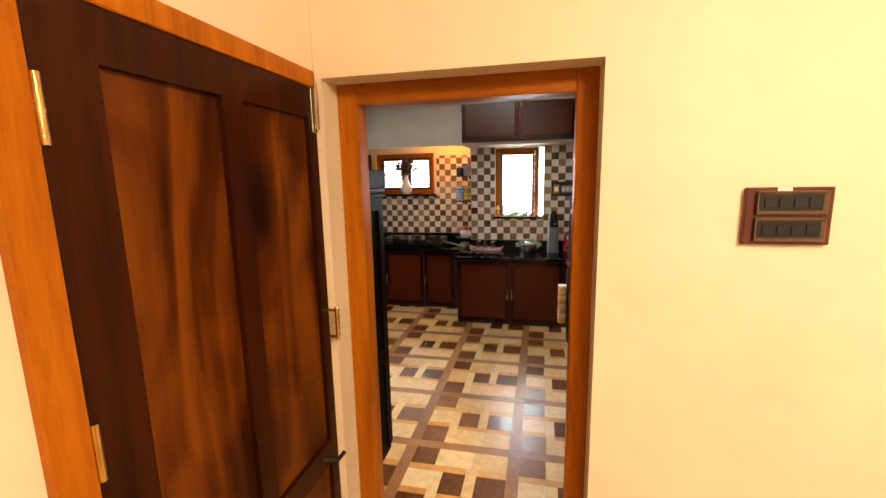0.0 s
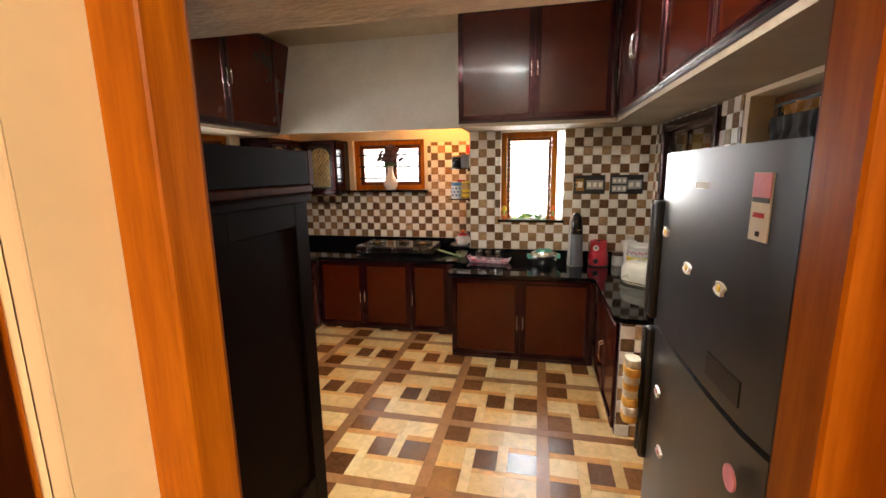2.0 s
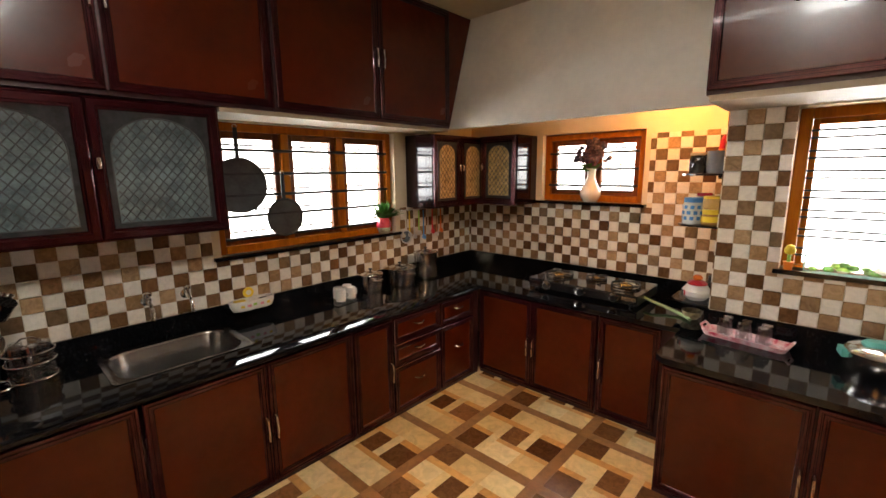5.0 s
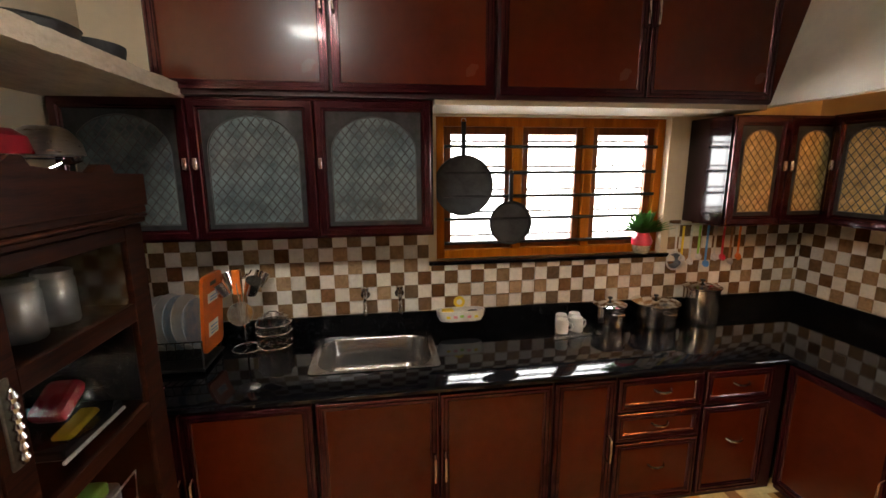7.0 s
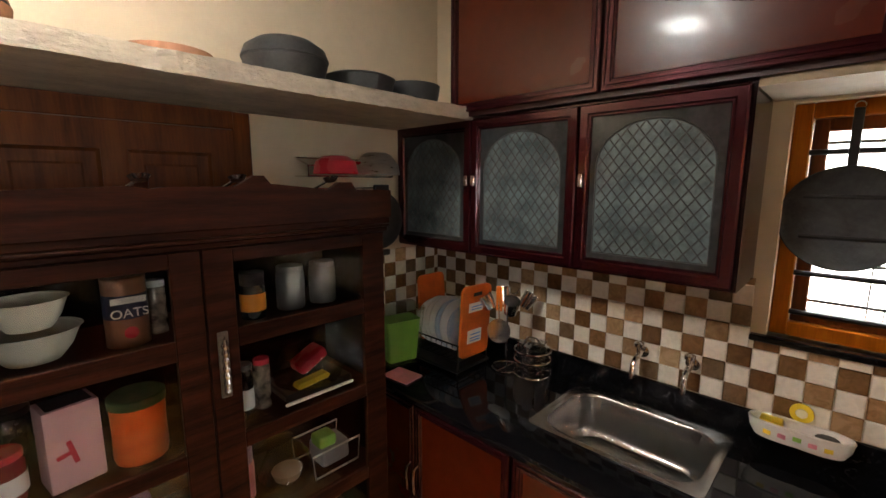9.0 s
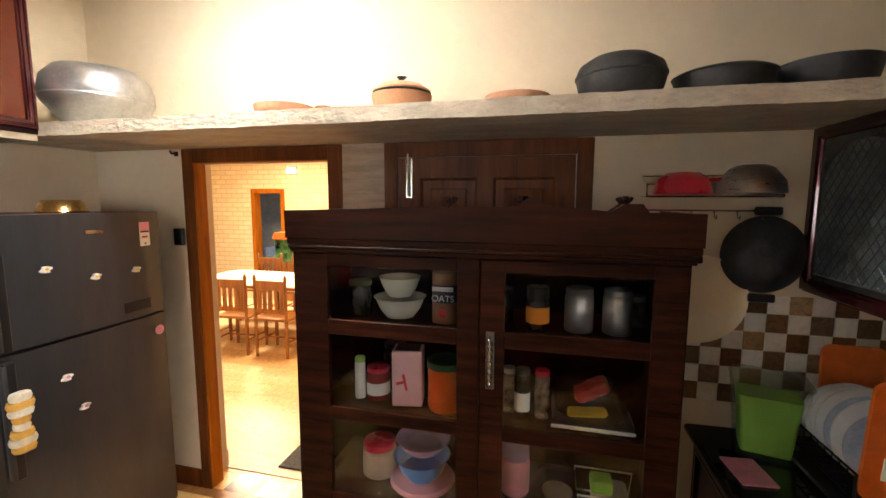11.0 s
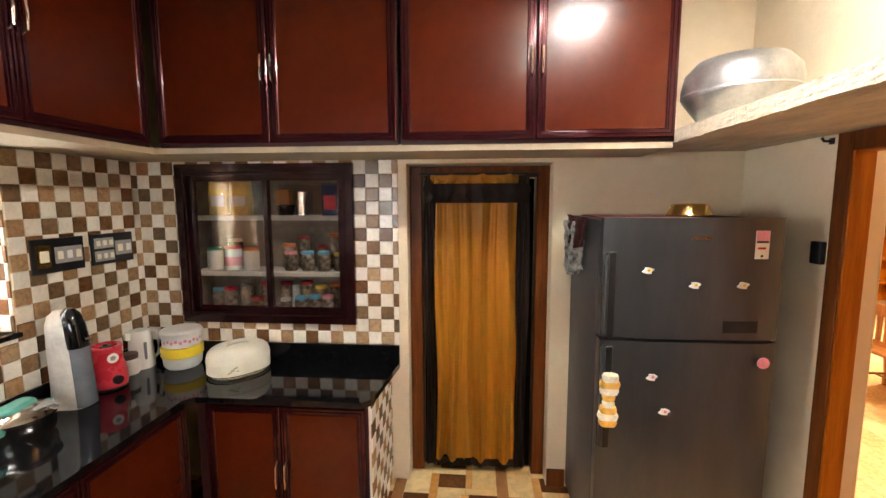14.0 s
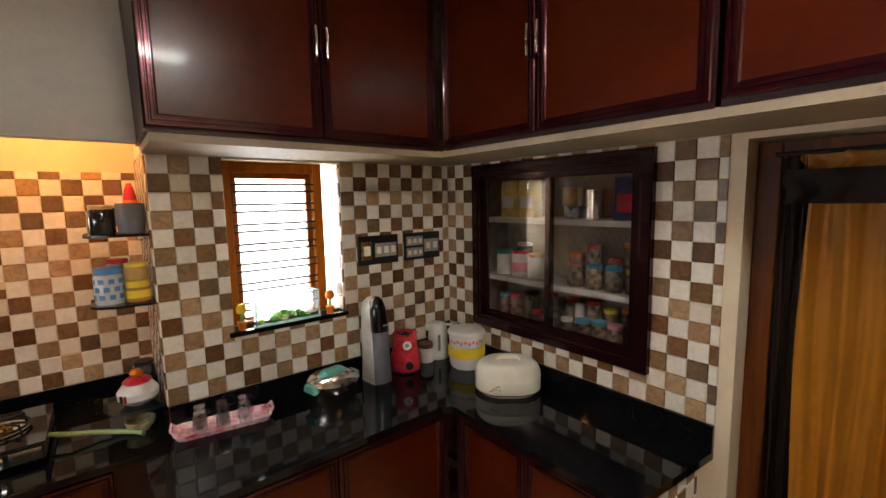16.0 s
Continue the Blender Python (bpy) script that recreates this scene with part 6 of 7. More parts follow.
# jars in the niche ----------------------------------------------------------
NIY = lambda u: 5.225 - u
CLEARJ = mat("spice_jar_glass", (0.30, 0.24, 0.18), 0.12, 0, 0.5, 30, coat=0.4, rnd=0.35)
SPICE = "jars in the wall niche"
rng = random.Random(12)
LIDS = {"p": PINK, "b": mat("sky_blue_lid", (0.10, 0.42, 0.70), 0.35), "r": RED, "o": ORANGE, "g": mat("green_lid", (0.05, 0.35, 0.22), 0.4), "k": BLACK, "y": YELLOW, "w": WHITE}
NAMES = {"p": "pink", "b": "sky blue", "r": "red", "o": "orange", "g": "green", "k": "black", "y": "yellow", "w": "white"}
for u, dx, z, r, h, lid, body in (
        (0.145, 0.12, 1.377, 0.05, 0.15, "g", WHITE), (0.27, 0.13, 1.377, 0.055, 0.16, "r", WHITE), (0.245, 0.2, 1.377, 0.05, 0.2, "w", DARKGLASS), (0.40, 0.12, 1.377, 0.05, 0.15, "o", WHITE),
        (0.63, 0.2, 1.377, 0.045, 0.17, "o", CLEARJ), (0.685, 0.10, 1.377, 0.042, 0.13, "p", CLEARJ), (0.735, 0.2, 1.377, 0.04, 0.22, "r", CLEARJ), (0.80, 0.10, 1.377, 0.042, 0.13, "b", CLEARJ), (0.865, 0.2, 1.377, 0.04, 0.16, "r", CLEARJ), (0.91, 0.10, 1.377, 0.043, 0.13, "b", CLEARJ), (0.95, 0.2, 1.377, 0.04, 0.24, "o", CLEARJ), (0.995, 0.10, 1.377, 0.02, 0.12, "y", CLEARJ),
        (0.15, 0.12, 1.089, 0.035, 0.16, "b", CLEARJ), (0.235, 0.13, 1.089, 0.042, 0.165, "r", CLEARJ), (0.34, 0.15, 1.089, 0.05, 0.19, "k", CLEARJ), (0.43, 0.11, 1.089, 0.042, 0.10, "r", CLEARJ), (0.46, 0.2, 1.089, 0.04, 0.19, "r", CLEARJ),
        (0.60, 0.2, 1.089, 0.045, 0.19, "r", CLEARJ), (0.635, 0.1, 1.089, 0.035, 0.10, "w", CLEARJ), (0.69, 0.14, 1.089, 0.025, 0.18, "w", WHITE), (0.745, 0.09, 1.089, 0.042, 0.115, "b", CLEARJ), (0.75, 0.19, 1.089, 0.045, 0.2, "r", CLEARJ), (0.84, 0.09, 1.089, 0.04, 0.125, "b", CLEARJ), (0.85, 0.19, 1.089, 0.04, 0.17, "y", CLEARJ), (0.93, 0.09, 1.089, 0.04, 0.125, "p", CLEARJ), (0.955, 0.19, 1.089, 0.042, 0.19, "o", CLEARJ)):
    jar("spice_jar" if body is CLEARJ else "canister", XR + dx, NIY(u), z, r, h, body, LIDS[lid], ("glass spice jar with a %s lid in the niche" if body is CLEARJ else "printed canister with a %s lid in the niche") % NAMES[lid], SPICE, band=PINK if body is WHITE and r > 0.052 else None)
FLOUR = mat("yellow_food_pack", (0.72, 0.52, 0.08), 0.45, 0, 0.4, 14, color2=(0.5, 0.35, 0.2))
for u, w, m_, lab in ((0.20, 0.14, FLOUR, "yellow printed food packet in the niche"), (0.345, 0.14, FLOUR, "yellow printed food packet in the niche")):
    t = thing("food_packet", (XR + 0.13, NIY(u), 1.741), lab, "packet", "packets in the niche")
    part("pack", loft([[(a * s, b * s, z) for a, b in rrect(0.07, w, 0.02)] for s, z in ((1.0, 0.0), (1.04, 0.1), (0.98, 0.19), (0.9, 0.22))]), m_, t, "", True)
    part("printed_panel", box(-0.040, -0.0385, -0.045, 0.045, 0.06, 0.13), WHITE, t)
t = thing("steel_canister", (XR + 0.13, NIY(0.775), 1.741), "polished steel canister in the niche", "canister")
part("body", lathe([(0, 0), (0.05, 0), (0.05, 0.15), (0.046, 0.155), (0, 0.155)], 24), CHROME, t, "", True)
t = thing("food_box", (XR + 0.12, NIY(0.965), 1.741), "blue food box with a red printed panel", "box")
part("carton", box(-0.035, 0.035, -0.055, 0.055, 0, 0.21, 0.002), mat("dark_blue_card", (0.03, 0.05, 0.18), 0.4), t)
part("printed_panel", box(-0.0365, -0.0355, -0.04, 0.04, 0.04, 0.13), RED, t, "red printed panel")
t = thing("basket", (XR + 0.14, NIY(0.645), 1.741), "dark basket with an orange packet in the niche", "basket")
part("bowl", lathe([(0, 0), (0.05, 0), (0.06, 0.07), (0.055, 0.07), (0, 0.01)], 16), DARKGLASS, t, "", True)
part("packet", box(-0.03, 0.03, -0.04, 0.06, 0.07, 0.17, 0.006), mat("orange_packet", (0.6, 0.25, 0.06), 0.4), t)

# fridge bits -------------------------------------------------------------
for k, (y, z) in enumerate(((2.551, 1.522), (2.348, 1.458), (2.145, 1.460), (2.511, 1.029), (2.448, 0.865))):
    t = thing("fridge_magnet", (0.2, y, z), "small white and yellow novelty fridge magnet", "magnet", "fridge magnets", rz=-90)
    part("shape", loft([[(a + 0.006 * math.sin(3 * b * 90), d, b) for a, b in rrect(0.040, 0.028, 0.012)] for d in (-0.006, 0.001)]), WHITE, t, "", True)
    part("spot", lathe([(0.008, 0), (0.0065, 0.002), (0, 0.002)], 10), YELLOW if k < 3 else PINK, t, "", True, pose(0.004, -0.006, 0.002, 90, 0, 0))
solo("round_magnet", lathe([(0.026, 0), (0.026, 0.004), (0.0, 0.005)], 20), PINK, "round pink fridge magnet", "magnet", "fridge magnets", smooth=True, m=pose(0.207, 2.03, 1.106, 0, -90, 0))
t = thing("gold_bowl", (0.54, 2.23, 1.753), "gold-coloured bowl on top of the fridge", "bowl")
part("bowl", lathe([(0.105, 0), (0.107, 0.006), (0.085, 0.055), (0.075, 0.062), (0, 0.064)], 28), BRASS, t, "", True)
solo("fridge_cover", box(0.30, 0.83, 2.02, 2.70, 1.746, 1.752, 0.002), mat("dark_red_cloth", (0.10, 0.02, 0.018), 0.8, 0, 0.3, 20), "dark red cloth lying on top of the fridge", "cloth")


def cloth_drape(w, h, folds, amp, seed):
    rng = random.Random(seed)
    bm = bmesh.new()
    nx, nz = 26, 18
    g = []
    for j in range(nz + 1):
        row = []
        for i in range(nx + 1):
            u, v = i / nx, j / nz
            p = Vector((w * (u - 0.5) * (1 - 0.25 * v), 0, -h * v * (1 - 0.35 * abs(u - 0.5))))
            p.y = amp * math.sin(folds * u + 2 * v) + 0.6 * amp * noise.noise(Vector((u * 5, v * 5, seed)))
            row.append(bm.verts.new(p))
        g.append(row)
    for j in range(nz):
        for i in range(nx):
            bm.faces.new([g[j][i], g[j][i + 1], g[j + 1][i + 1], g[j + 1][i]])
    bmesh.ops.solidify(bm, geom=bm.faces[:], thickness=0.004)
    return bm


t = thing("draped_cloth", (0.52, 2.80, 1.755), "crumpled dark red and grey patterned cloth hanging off the fridge", "cloth", rz=180)
part("red_part", cloth_drape(0.46, 0.17, 16, 0.016, 3), mat("dark_red_print", (0.09, 0.02, 0.02), 0.8, 0, 0.4, 25), t, "", True)
part("grey_part", cloth_drape(0.28, 0.30, 20, 0.034, 5), mat("grey_print", (0.36, 0.37, 0.36), 0.8, 0, 0.5, 30, color2=(0.06, 0.065, 0.06)), t, "grey patterned part", True, (-0.11, 0.012, -0.03))
t = thing("towel", (0.165, 2.705, 1.05), "white and yellow striped towel tied to the fridge handle", "towel", rz=-90)
TOW = mat("towel_white", (0.72, 0.66, 0.52), 0.9, 0, 0.12, 40, bump=0.3, bscale=200)
TOWY = mat("towel_yellow", (0.75, 0.42, 0.08), 0.9, 0, 0.12, 40, bump=0.3, bscale=200)
for k in range(8):
    z0, z1 = -0.03 * k, -0.03 * (k + 1)
    wv = 0.034 + 0.010 * math.sin(k * 1.3)
    part("stripe", loft([[(a + 0.006 * math.sin(9 * z), b, z) for a, b in rrect(2 * (wv + d), 0.05, 0.022)] for z, d in ((z0, -0.002), ((z0 + z1) / 2, 0.003), (z1, -0.002))]), TOWY if k % 2 else TOW, t, "", True)

# open shelf over the doors: pots
SZ = 2.176
t = thing("aluminium_vessel", (0.385, 2.115, SZ), "large dull aluminium rice vessel upside down on the loft shelf", "vessel")
part("body", lathe([(0, 0), (0.13, 0.0), (0.15, 0.01), (0.232, 0.12), (0.238, 0.135), (0.238, 0.17), (0.225, 0.235), (0.18, 0.285), (0.12, 0.30), (0.11, 0.295), (0, 0.29)], 44), ALU, t, "", True)
part("seam", lathe([(0.2385, 0.13), (0.241, 0.137), (0.2385, 0.144)], 44, cap=False), ALU, t, "", True)


def clay(name, x, r, h, label, lid=False, material=None):
    h *= 1.2
    t = thing(name, (x, 1.98, SZ), label, "clay pot", "clay ware on the loft shelf")
    part("body", lathe([(0, 0), (r * 0.55, 0), (r * 0.9, h * 0.45), (r, h * 0.8), (r * 1.02, h), (r * 0.95, h), (r * 0.85, h * 0.6), (0, 0.015)], 32), material or TERRACOTTA, t, "", True)
    if lid:
        part("lid", lathe([(r * 0.97, h + 0.012), (r * 0.98, h + 0.02), (r * 0.7, h + 0.045), (0.03, h + 0.06), (0, h + 0.06)], 32), TERRACOTTA, t, "", True)
        part("lid_rim", lathe([(r * 0.9, h + 0.001), (r * 0.99, h + 0.011), (r * 0.9, h + 0.012)], 32), CASTIRON, t, "blackened rim", True)
        part("knob", lathe([(0.012, h + 0.058), (0.014, h + 0.075), (0.024, h + 0.083), (0, h + 0.09)], 14), CASTIRON, t, "black knob", True)
    return t


clay("clay_dish", -0.595, 0.14, 0.078, "flat terracotta dish on the loft shelf")
solo("clay_lamp", lathe([(0, 0), (0.022, 0), (0.032, 0.03), (0.040, 0.058), (0.035, 0.064), (0, 0.05)], 18), TERRACOTTA, "small terracotta lamp cup on the loft shelf", "clay lamp", smooth=True, m=pose(-0.862, 2.08, SZ))
clay("clay_pot", -1.20, 0.135, 0.095, "terracotta cooking pot with a lid on the loft shelf", True)
clay("clay_dish", -1.72, 0.135, 0.068, "shallow terracotta dish on the loft shelf")
t = thing("iron_pot", (-2.12, 2.04, SZ), "black clay pot covered by an upturned bowl", "pot", "black pots on the loft shelf")
part("body", lathe([(0, 0), (0.09, 0), (0.15, 0.05), (0.163, 0.10), (0.165, 0.115)], 36), CASTIRON, t, "", True)
part("cover", lathe([(0.168, 0.116), (0.17, 0.122), (0.155, 0.16), (0.11, 0.19), (0.06, 0.198), (0, 0.199)], 36), CASTIRON, t, "", True)
t = thing("iron_pan", (-2.475, 2.04, SZ), "wide black iron pan on the loft shelf", "pan", "black pots on the loft shelf")
part("body", lathe([(0, 0), (0.12, 0), (0.155, 0.05), (0.165, 0.10), (0.17, 0.104), (0.16, 0.104), (0.11, 0.012), (0, 0.01)], 36), CASTIRON, t, "", True)
part("lid", lathe([(0.168, 0.105), (0.15, 0.114), (0.08, 0.12), (0, 0.122)], 36), CASTIRON, t, "", True)
t = thing("iron_pan", (-2.80, 2.04, SZ), "old brown-black iron pan on the loft shelf", "pan", "black pots on the loft shelf")
part("body", lathe([(0, 0), (0.10, 0), (0.14, 0.06), (0.15, 0.12), (0.15, 0.124), (0.142, 0.124), (0.1, 0.012), (0, 0.01)], 36), CASTIRON, t, "", True)

# cupboard contents (world places behind its panes) -------------------------------
INC = "things in the glazed cupboard"
CY = 2.22


def bowl(name, x, y, z, r, h, material, label, group=INC):
    return solo(name, lathe([(0, 0), (r * 0.55, 0), (r * 0.8, h * 0.4), (r, h), (r * 1.05, h), (r * 0.95, h * 0.95), (r * 0.72, h * 0.4), (0, 0.008)], 28), material, label, "bowl", group, smooth=True, m=pose(x, y, z))


bowl("serving_bowl", -1.27, CY, 1.336, 0.105, 0.085, CREAM, "large cream bowl in the cupboard")
bowl("serving_bowl", -1.27, CY, 1.424, 0.085, 0.08, CREAM, "smaller cream bowl stacked on a larger one")
t = thing("oat_tin", (-1.475, 2.25, 1.336), "brown oats tin with white lettering and red badge", "tin", INC)
part("body", lathe([(0, 0), (0.055, 0), (0.055, 0.2), (0.05, 0.205), (0, 0.205)], 26), mat("brown_card", (0.28, 0.12, 0.06), 0.45, 0, 0.2, 14), t, "", True)
part("band", lathe([(0.0555, 0.085), (0.0555, 0.155)], 26, cap=False), mat("navy_card", (0.02, 0.025, 0.06), 0.45), t, "dark printed band", True)
for s, z in (("OATS", 0.092),):
    cu_ = bpy.data.curves.new("lettering", "FONT")
    cu_.body, cu_.size, cu_.extrude, cu_.align_x = s, 0.036, 0.0008, "CENTER"
    tx = new("lettering", cu_)
    dg = bpy.context.evaluated_depsgraph_get()
    me = bpy.data.meshes.new_from_object(tx.evaluated_get(dg))
    bpy.data.objects.remove(tx)
    me.materials.append(WHITE)
    ob = new("lettering", me)
    ob.parent = t
    ob.matrix_basis = pose(0, 0.0575, z, 90, 0, 180)
    ob["label"] = "white capital lettering"
part("letter_bar", box(-0.042, 0.042, 0.0562, 0.058, 0.132, 0.150), WHITE, t, "white bar where a name stands")
part("badge", lathe([(0.018, 0), (0.0, 0.002)], 14), RED, t, "round red badge", False, pose(0, 0.056, 0.045, -90, 0, 0))
jar("glass_jar", -1.10, 2.24, 1.336, 0.05, 0.15, DARKGLASS, mat("olive_lid", (0.2, 0.2, 0.08), 0.5), "dark glass jar in the cupboard", INC)
jar("glass_jar", -1.56, 2.2, 1.336, 0.03, 0.17, CLEARJ, WHITE, "narrow clear jar in the cupboard", INC)
jar("sauce_jar", -1.835, 2.27, 1.336, 0.043, 0.165, DARKGLASS, mat("dark_lid", (0.04, 0.03, 0.03), 0.3), "jar with an orange label in the cupboard", INC, 0.045, mat("orange_label", (0.80, 0.26, 0.02), 0.4))
for x in (-1.985, -2.12):
    jar("steel_tin", x, 2.25, 1.336, 0.052, 0.165, ALU, ALU, "grey metal storage tin in the cupboard", INC)
jar("glass_jar", -1.70, 2.2, 1.336, 0.04, 0.14, DARKGLASS, BLACK, "dark jar in the cupboard", INC)
jar("glass_jar", -2.20, 2.13, 1.336, 0.04, 0.12, CLEARJ, STEEL, "clear jar in the cupboard", INC)
t = thing("cereal_tin", (-1.315, 2.25, 0.976), "pink square tin with a red printed letter shape", "tin", INC, rz=10)
part("body", box(-0.062, 0.062, -0.05, 0.05, 0, 0.235, 0.006, 2), mat("pale_pink_tin", (0.78, 0.45, 0.45), 0.35, 0, 0.06, 8), t, "", True)
part("printed_mark", boxes((-0.02, -0.008, 0.0505, 0.052, 0.07, 0.14), (-0.008, 0.022, 0.0505, 0.052, 0.10, 0.112)), RED, t, "red printed mark", False, pose(0, 0, 0, 0, 12, 0))
part("top_label", box(-0.05, 0.05, -0.04, 0.04, 0.2355, 0.237), CASTIRON, t, "dark lid inset")
t = thing("coffee_tub", (-1.475, 2.255, 0.976), "bright orange plastic tub with a green lid", "tub", INC)
part("body", lathe([(0, 0), (0.068, 0), (0.072, 0.02), (0.07, 0.10), (0.072, 0.175)], 28), mat("bright_orange_tub", (0.85, 0.12, 0.015), 0.32), t, "", True)
part("lid", lathe([(0.075, 0.175), (0.075, 0.2), (0.07, 0.204), (0, 0.204)], 28), mat("dark_green_lid", (0.02, 0.08, 0.03), 0.4), t, "dark green lid", True)
jar("bottle", -1.10, 2.26, 0.976, 0.022, 0.18, WHITE, GREEN, "slim white bottle with a green cap", INC)
jar("glass_jar", -1.175, 2.24, 0.976, 0.05, 0.14, mat("red_syrup", (0.22, 0.02, 0.02), 0.15), RED, "jar of red preserve in the cupboard", INC, band=WHITE)
jar("glass_jar", -1.20, 2.1, 0.976, 0.05, 0.2, DARKGLASS, BLACK, "dark jar in the cupboard", INC)
jar("spice_bottle", -1.785, 2.27, 0.976, 0.03, 0.2, DARKGLASS, BLACK, "dark spice bottle with a white label", INC, band=WHITE)
jar("spice_bottle", -1.86, 2.24, 0.976, 0.03, 0.19, CLEARJ, RED, "clear bottle with a red cap in the cupboard", INC)
jar("spice_bottle", -1.73, 2.22, 0.976, 0.028, 0.18, CLEARJ, STEEL, "clear bottle with a steel cap in the cupboard", INC)
t = thing("packed_tray", (-2.04, 2.25, 0.976), "black tray of plastic-wrapped packets with a white rim", "tray", INC)
part("tray", box(-0.14, 0.14, -0.1, 0.1, 0.03, 0.06, 0.006), BLACK, t)
part("rim", box(-0.145, 0.145, 0.095, 0.105, 0.02, 0.032, 0.003), WHITE, t, "white edge")
part("yellow_packet", box(-0.06, 0.08, 0.03, 0.09, 0.062, 0.085, 0.01), YELLOW, t, "yellow packet", False, pose(0, 0, 0, 0, 6, 0))
part("red_packet", box(-0.13, 0.0, -0.04, 0.06, 0.10, 0.15, 0.02, 2), RED, t, "red packet", False, pose(0, 0, 0, 0, 28, 0))
part("wrap", lathe([(0.13, 0.062), (0.135, 0.09), (0.10, 0.17), (0.04, 0.2), (0, 0.2)], 18), clear_glass("plastic_film", (0.8, 0.8, 0.8), 0.12), t, "clear plastic wrap", True)
bowl("mixing_bowl", -1.37, 2.24, 0.645, 0.115, 0.10, BLUE, "blue plastic bowl in the cupboard")
bowl("mixing_bowl", -1.37, 2.22, 0.748, 0.112, 0.06, mat("mauve_plastic", (0.35, 0.20, 0.42), 0.3), "mauve plastic bowl on a blue one")
solo("pink_lid", lathe([(0.135, 0), (0.14, 0.006), (0.13, 0.02), (0, 0.022)], 28), PINK, "pink plastic lid under a bowl", "lid", INC, smooth=True, m=pose(-1.37, 2.23, 0.6215))
jar("lunch_box", -1.17, 2.22, 0.621, 0.075, 0.15, mat("tan_box", (0.45, 0.34, 0.25), 0.5), RED, "tan box with a red lid in the cupboard", INC, 0.03)
jar("lunch_box", -1.76, 2.2, 0.621, 0.06, 0.2, PINK, mat("mauve_lid", (0.45, 0.3, 0.5), 0.4), "pink tub in the cupboard", INC, 0.05)
t = thing("bread_bag", (-1.93, 2.25, 0.621), "crumpled clear bag of rolls in the cupboard", "bag", INC)
part("bag", lathe([(0, 0), (0.09, 0.01), (0.11, 0.06), (0.08, 0.13), (0.04, 0.17), (0, 0.18)], 14), clear_glass("bag_film", (0.75, 0.72, 0.7), 0.1), t, "", True)
part("roll", lathe([(0, 0), (0.05, 0.02), (0.06, 0.05), (0, 0.09)], 14), mat("bread_crust", (0.5, 0.33, 0.2), 0.8), t, "", True, (0.0, 0.0, 0.01))
t = thing("wire_basket", (-2.11, 2.24, 0.621), "white wire basket with packets in the cupboard", "basket", INC)
part("rim", pipe([(-0.11, 0.09, 0.11), (0.11, 0.09, 0.11), (0.10, 0.09, 0.01), (-0.10, 0.09, 0.01)], 0.004, 6, closed=True), WHITE, t, "", True)
part("side", pipe([(-0.11, -0.09, 0.11), (0.11, -0.09, 0.11), (0.10, -0.09, 0.01), (-0.10, -0.09, 0.01)], 0.004, 6, closed=True), WHITE, t, "", True)
part("packet", box(-0.08, 0.05, -0.06, 0.06, 0.012, 0.10, 0.015, 2), mat("grey_packet", (0.4, 0.4, 0.42), 0.3), t)
part("green_packet", box(-0.02, 0.06, -0.02, 0.06, 0.10, 0.15, 0.012, 2), GREEN, t)

# small fixtures --------------------------------------------------------------
t = thing("tube_light", (-0.98, 2.9, ZC - 0.05), "ceiling batten with a lit white tube", "lamp")
part("batten", box(-0.66, 0.66, -0.025, 0.025, 0.02, 0.05, 0.004), WHITE, t)
part("tube", pipe([(-0.62, 0, 0), (0.62, 0, 0)], 0.014, 12), glow("lit_tube", (1.0, 0.955, 0.89), 46.0), t, "lit tube", True)
t = thing("panel_light", (-0.55, 2.62, ZC - 0.02), "square white ceiling panel lamp", "lamp")
part("rim", box(-0.2, 0.2, -0.15, 0.15, 0.0, 0.02, 0.004), WHITE, t)
part("diffuser", box(-0.185, 0.185, -0.135, 0.135, -0.004, -0.0005), glow("lit_panel", (1.0, 0.955, 0.89), 126.0), t, "lit diffuser")
t = thing("ceiling_fan", (-1.271, 3.626, 2.80), "dark brown ceiling fan at rest with three blades", "fan", rz=92.7)
FANM = mat("dark_brown_fan_enamel", (0.045, 0.028, 0.018), 0.35, 0.2, 0.1, 8)
part("rod", pipe([(0, 0, 0.06), (0, 0, ZC - 2.80)], 0.012), FANM, t, "", True)
part("canopy", lathe([(0.05, ZC - 2.80 - 0.001), (0.055, ZC - 2.80 - 0.03), (0.02, ZC - 2.80 - 0.07), (0.0, ZC - 2.80 - 0.07)], 20), FANM, t, "", True)
part("motor", lathe([(0, -0.05), (0.07, -0.045), (0.115, -0.01), (0.115, 0.03), (0.06, 0.06), (0, 0.062)], 28), FANM, t, "rounded motor housing", True)
for k in range(3):
    m_ = pose(0, 0, 0, 0, 0, 120 * k)
    part("blade", loft([[(x, y * wd, z + 0.12 * y * wd) for y, z in ((-0.5, 0), (0.5, 0), (0.5, 0.005), (-0.5, 0.005))] for x, wd in ((0.16, 0.085), (0.25, 0.115), (0.55, 0.135), (0.615, 0.115))]), FANM, t, "", False, m_)
    part("blade_arm", box(0.10, 0.20, -0.02, 0.02, -0.006, -0.001, 0.002), FANM, t, "", False, m_)
solo("wall_socket", box(0.235, 0.295, YN + 0.002, YN + 0.03, 1.55, 1.65, 0.004), BLACK, "small black socket on the wall beside the fridge", "socket")
for x0, x1, nm in ((0.225, XR, "skirting"),):
    solo("baseboard", box(x0, XR - 0.002, YN + 0.001, YN + 0.014, 0, 0.12, 0.002), BROWNWOOD, "brown skirting tile", "baseboard", kind="structure")
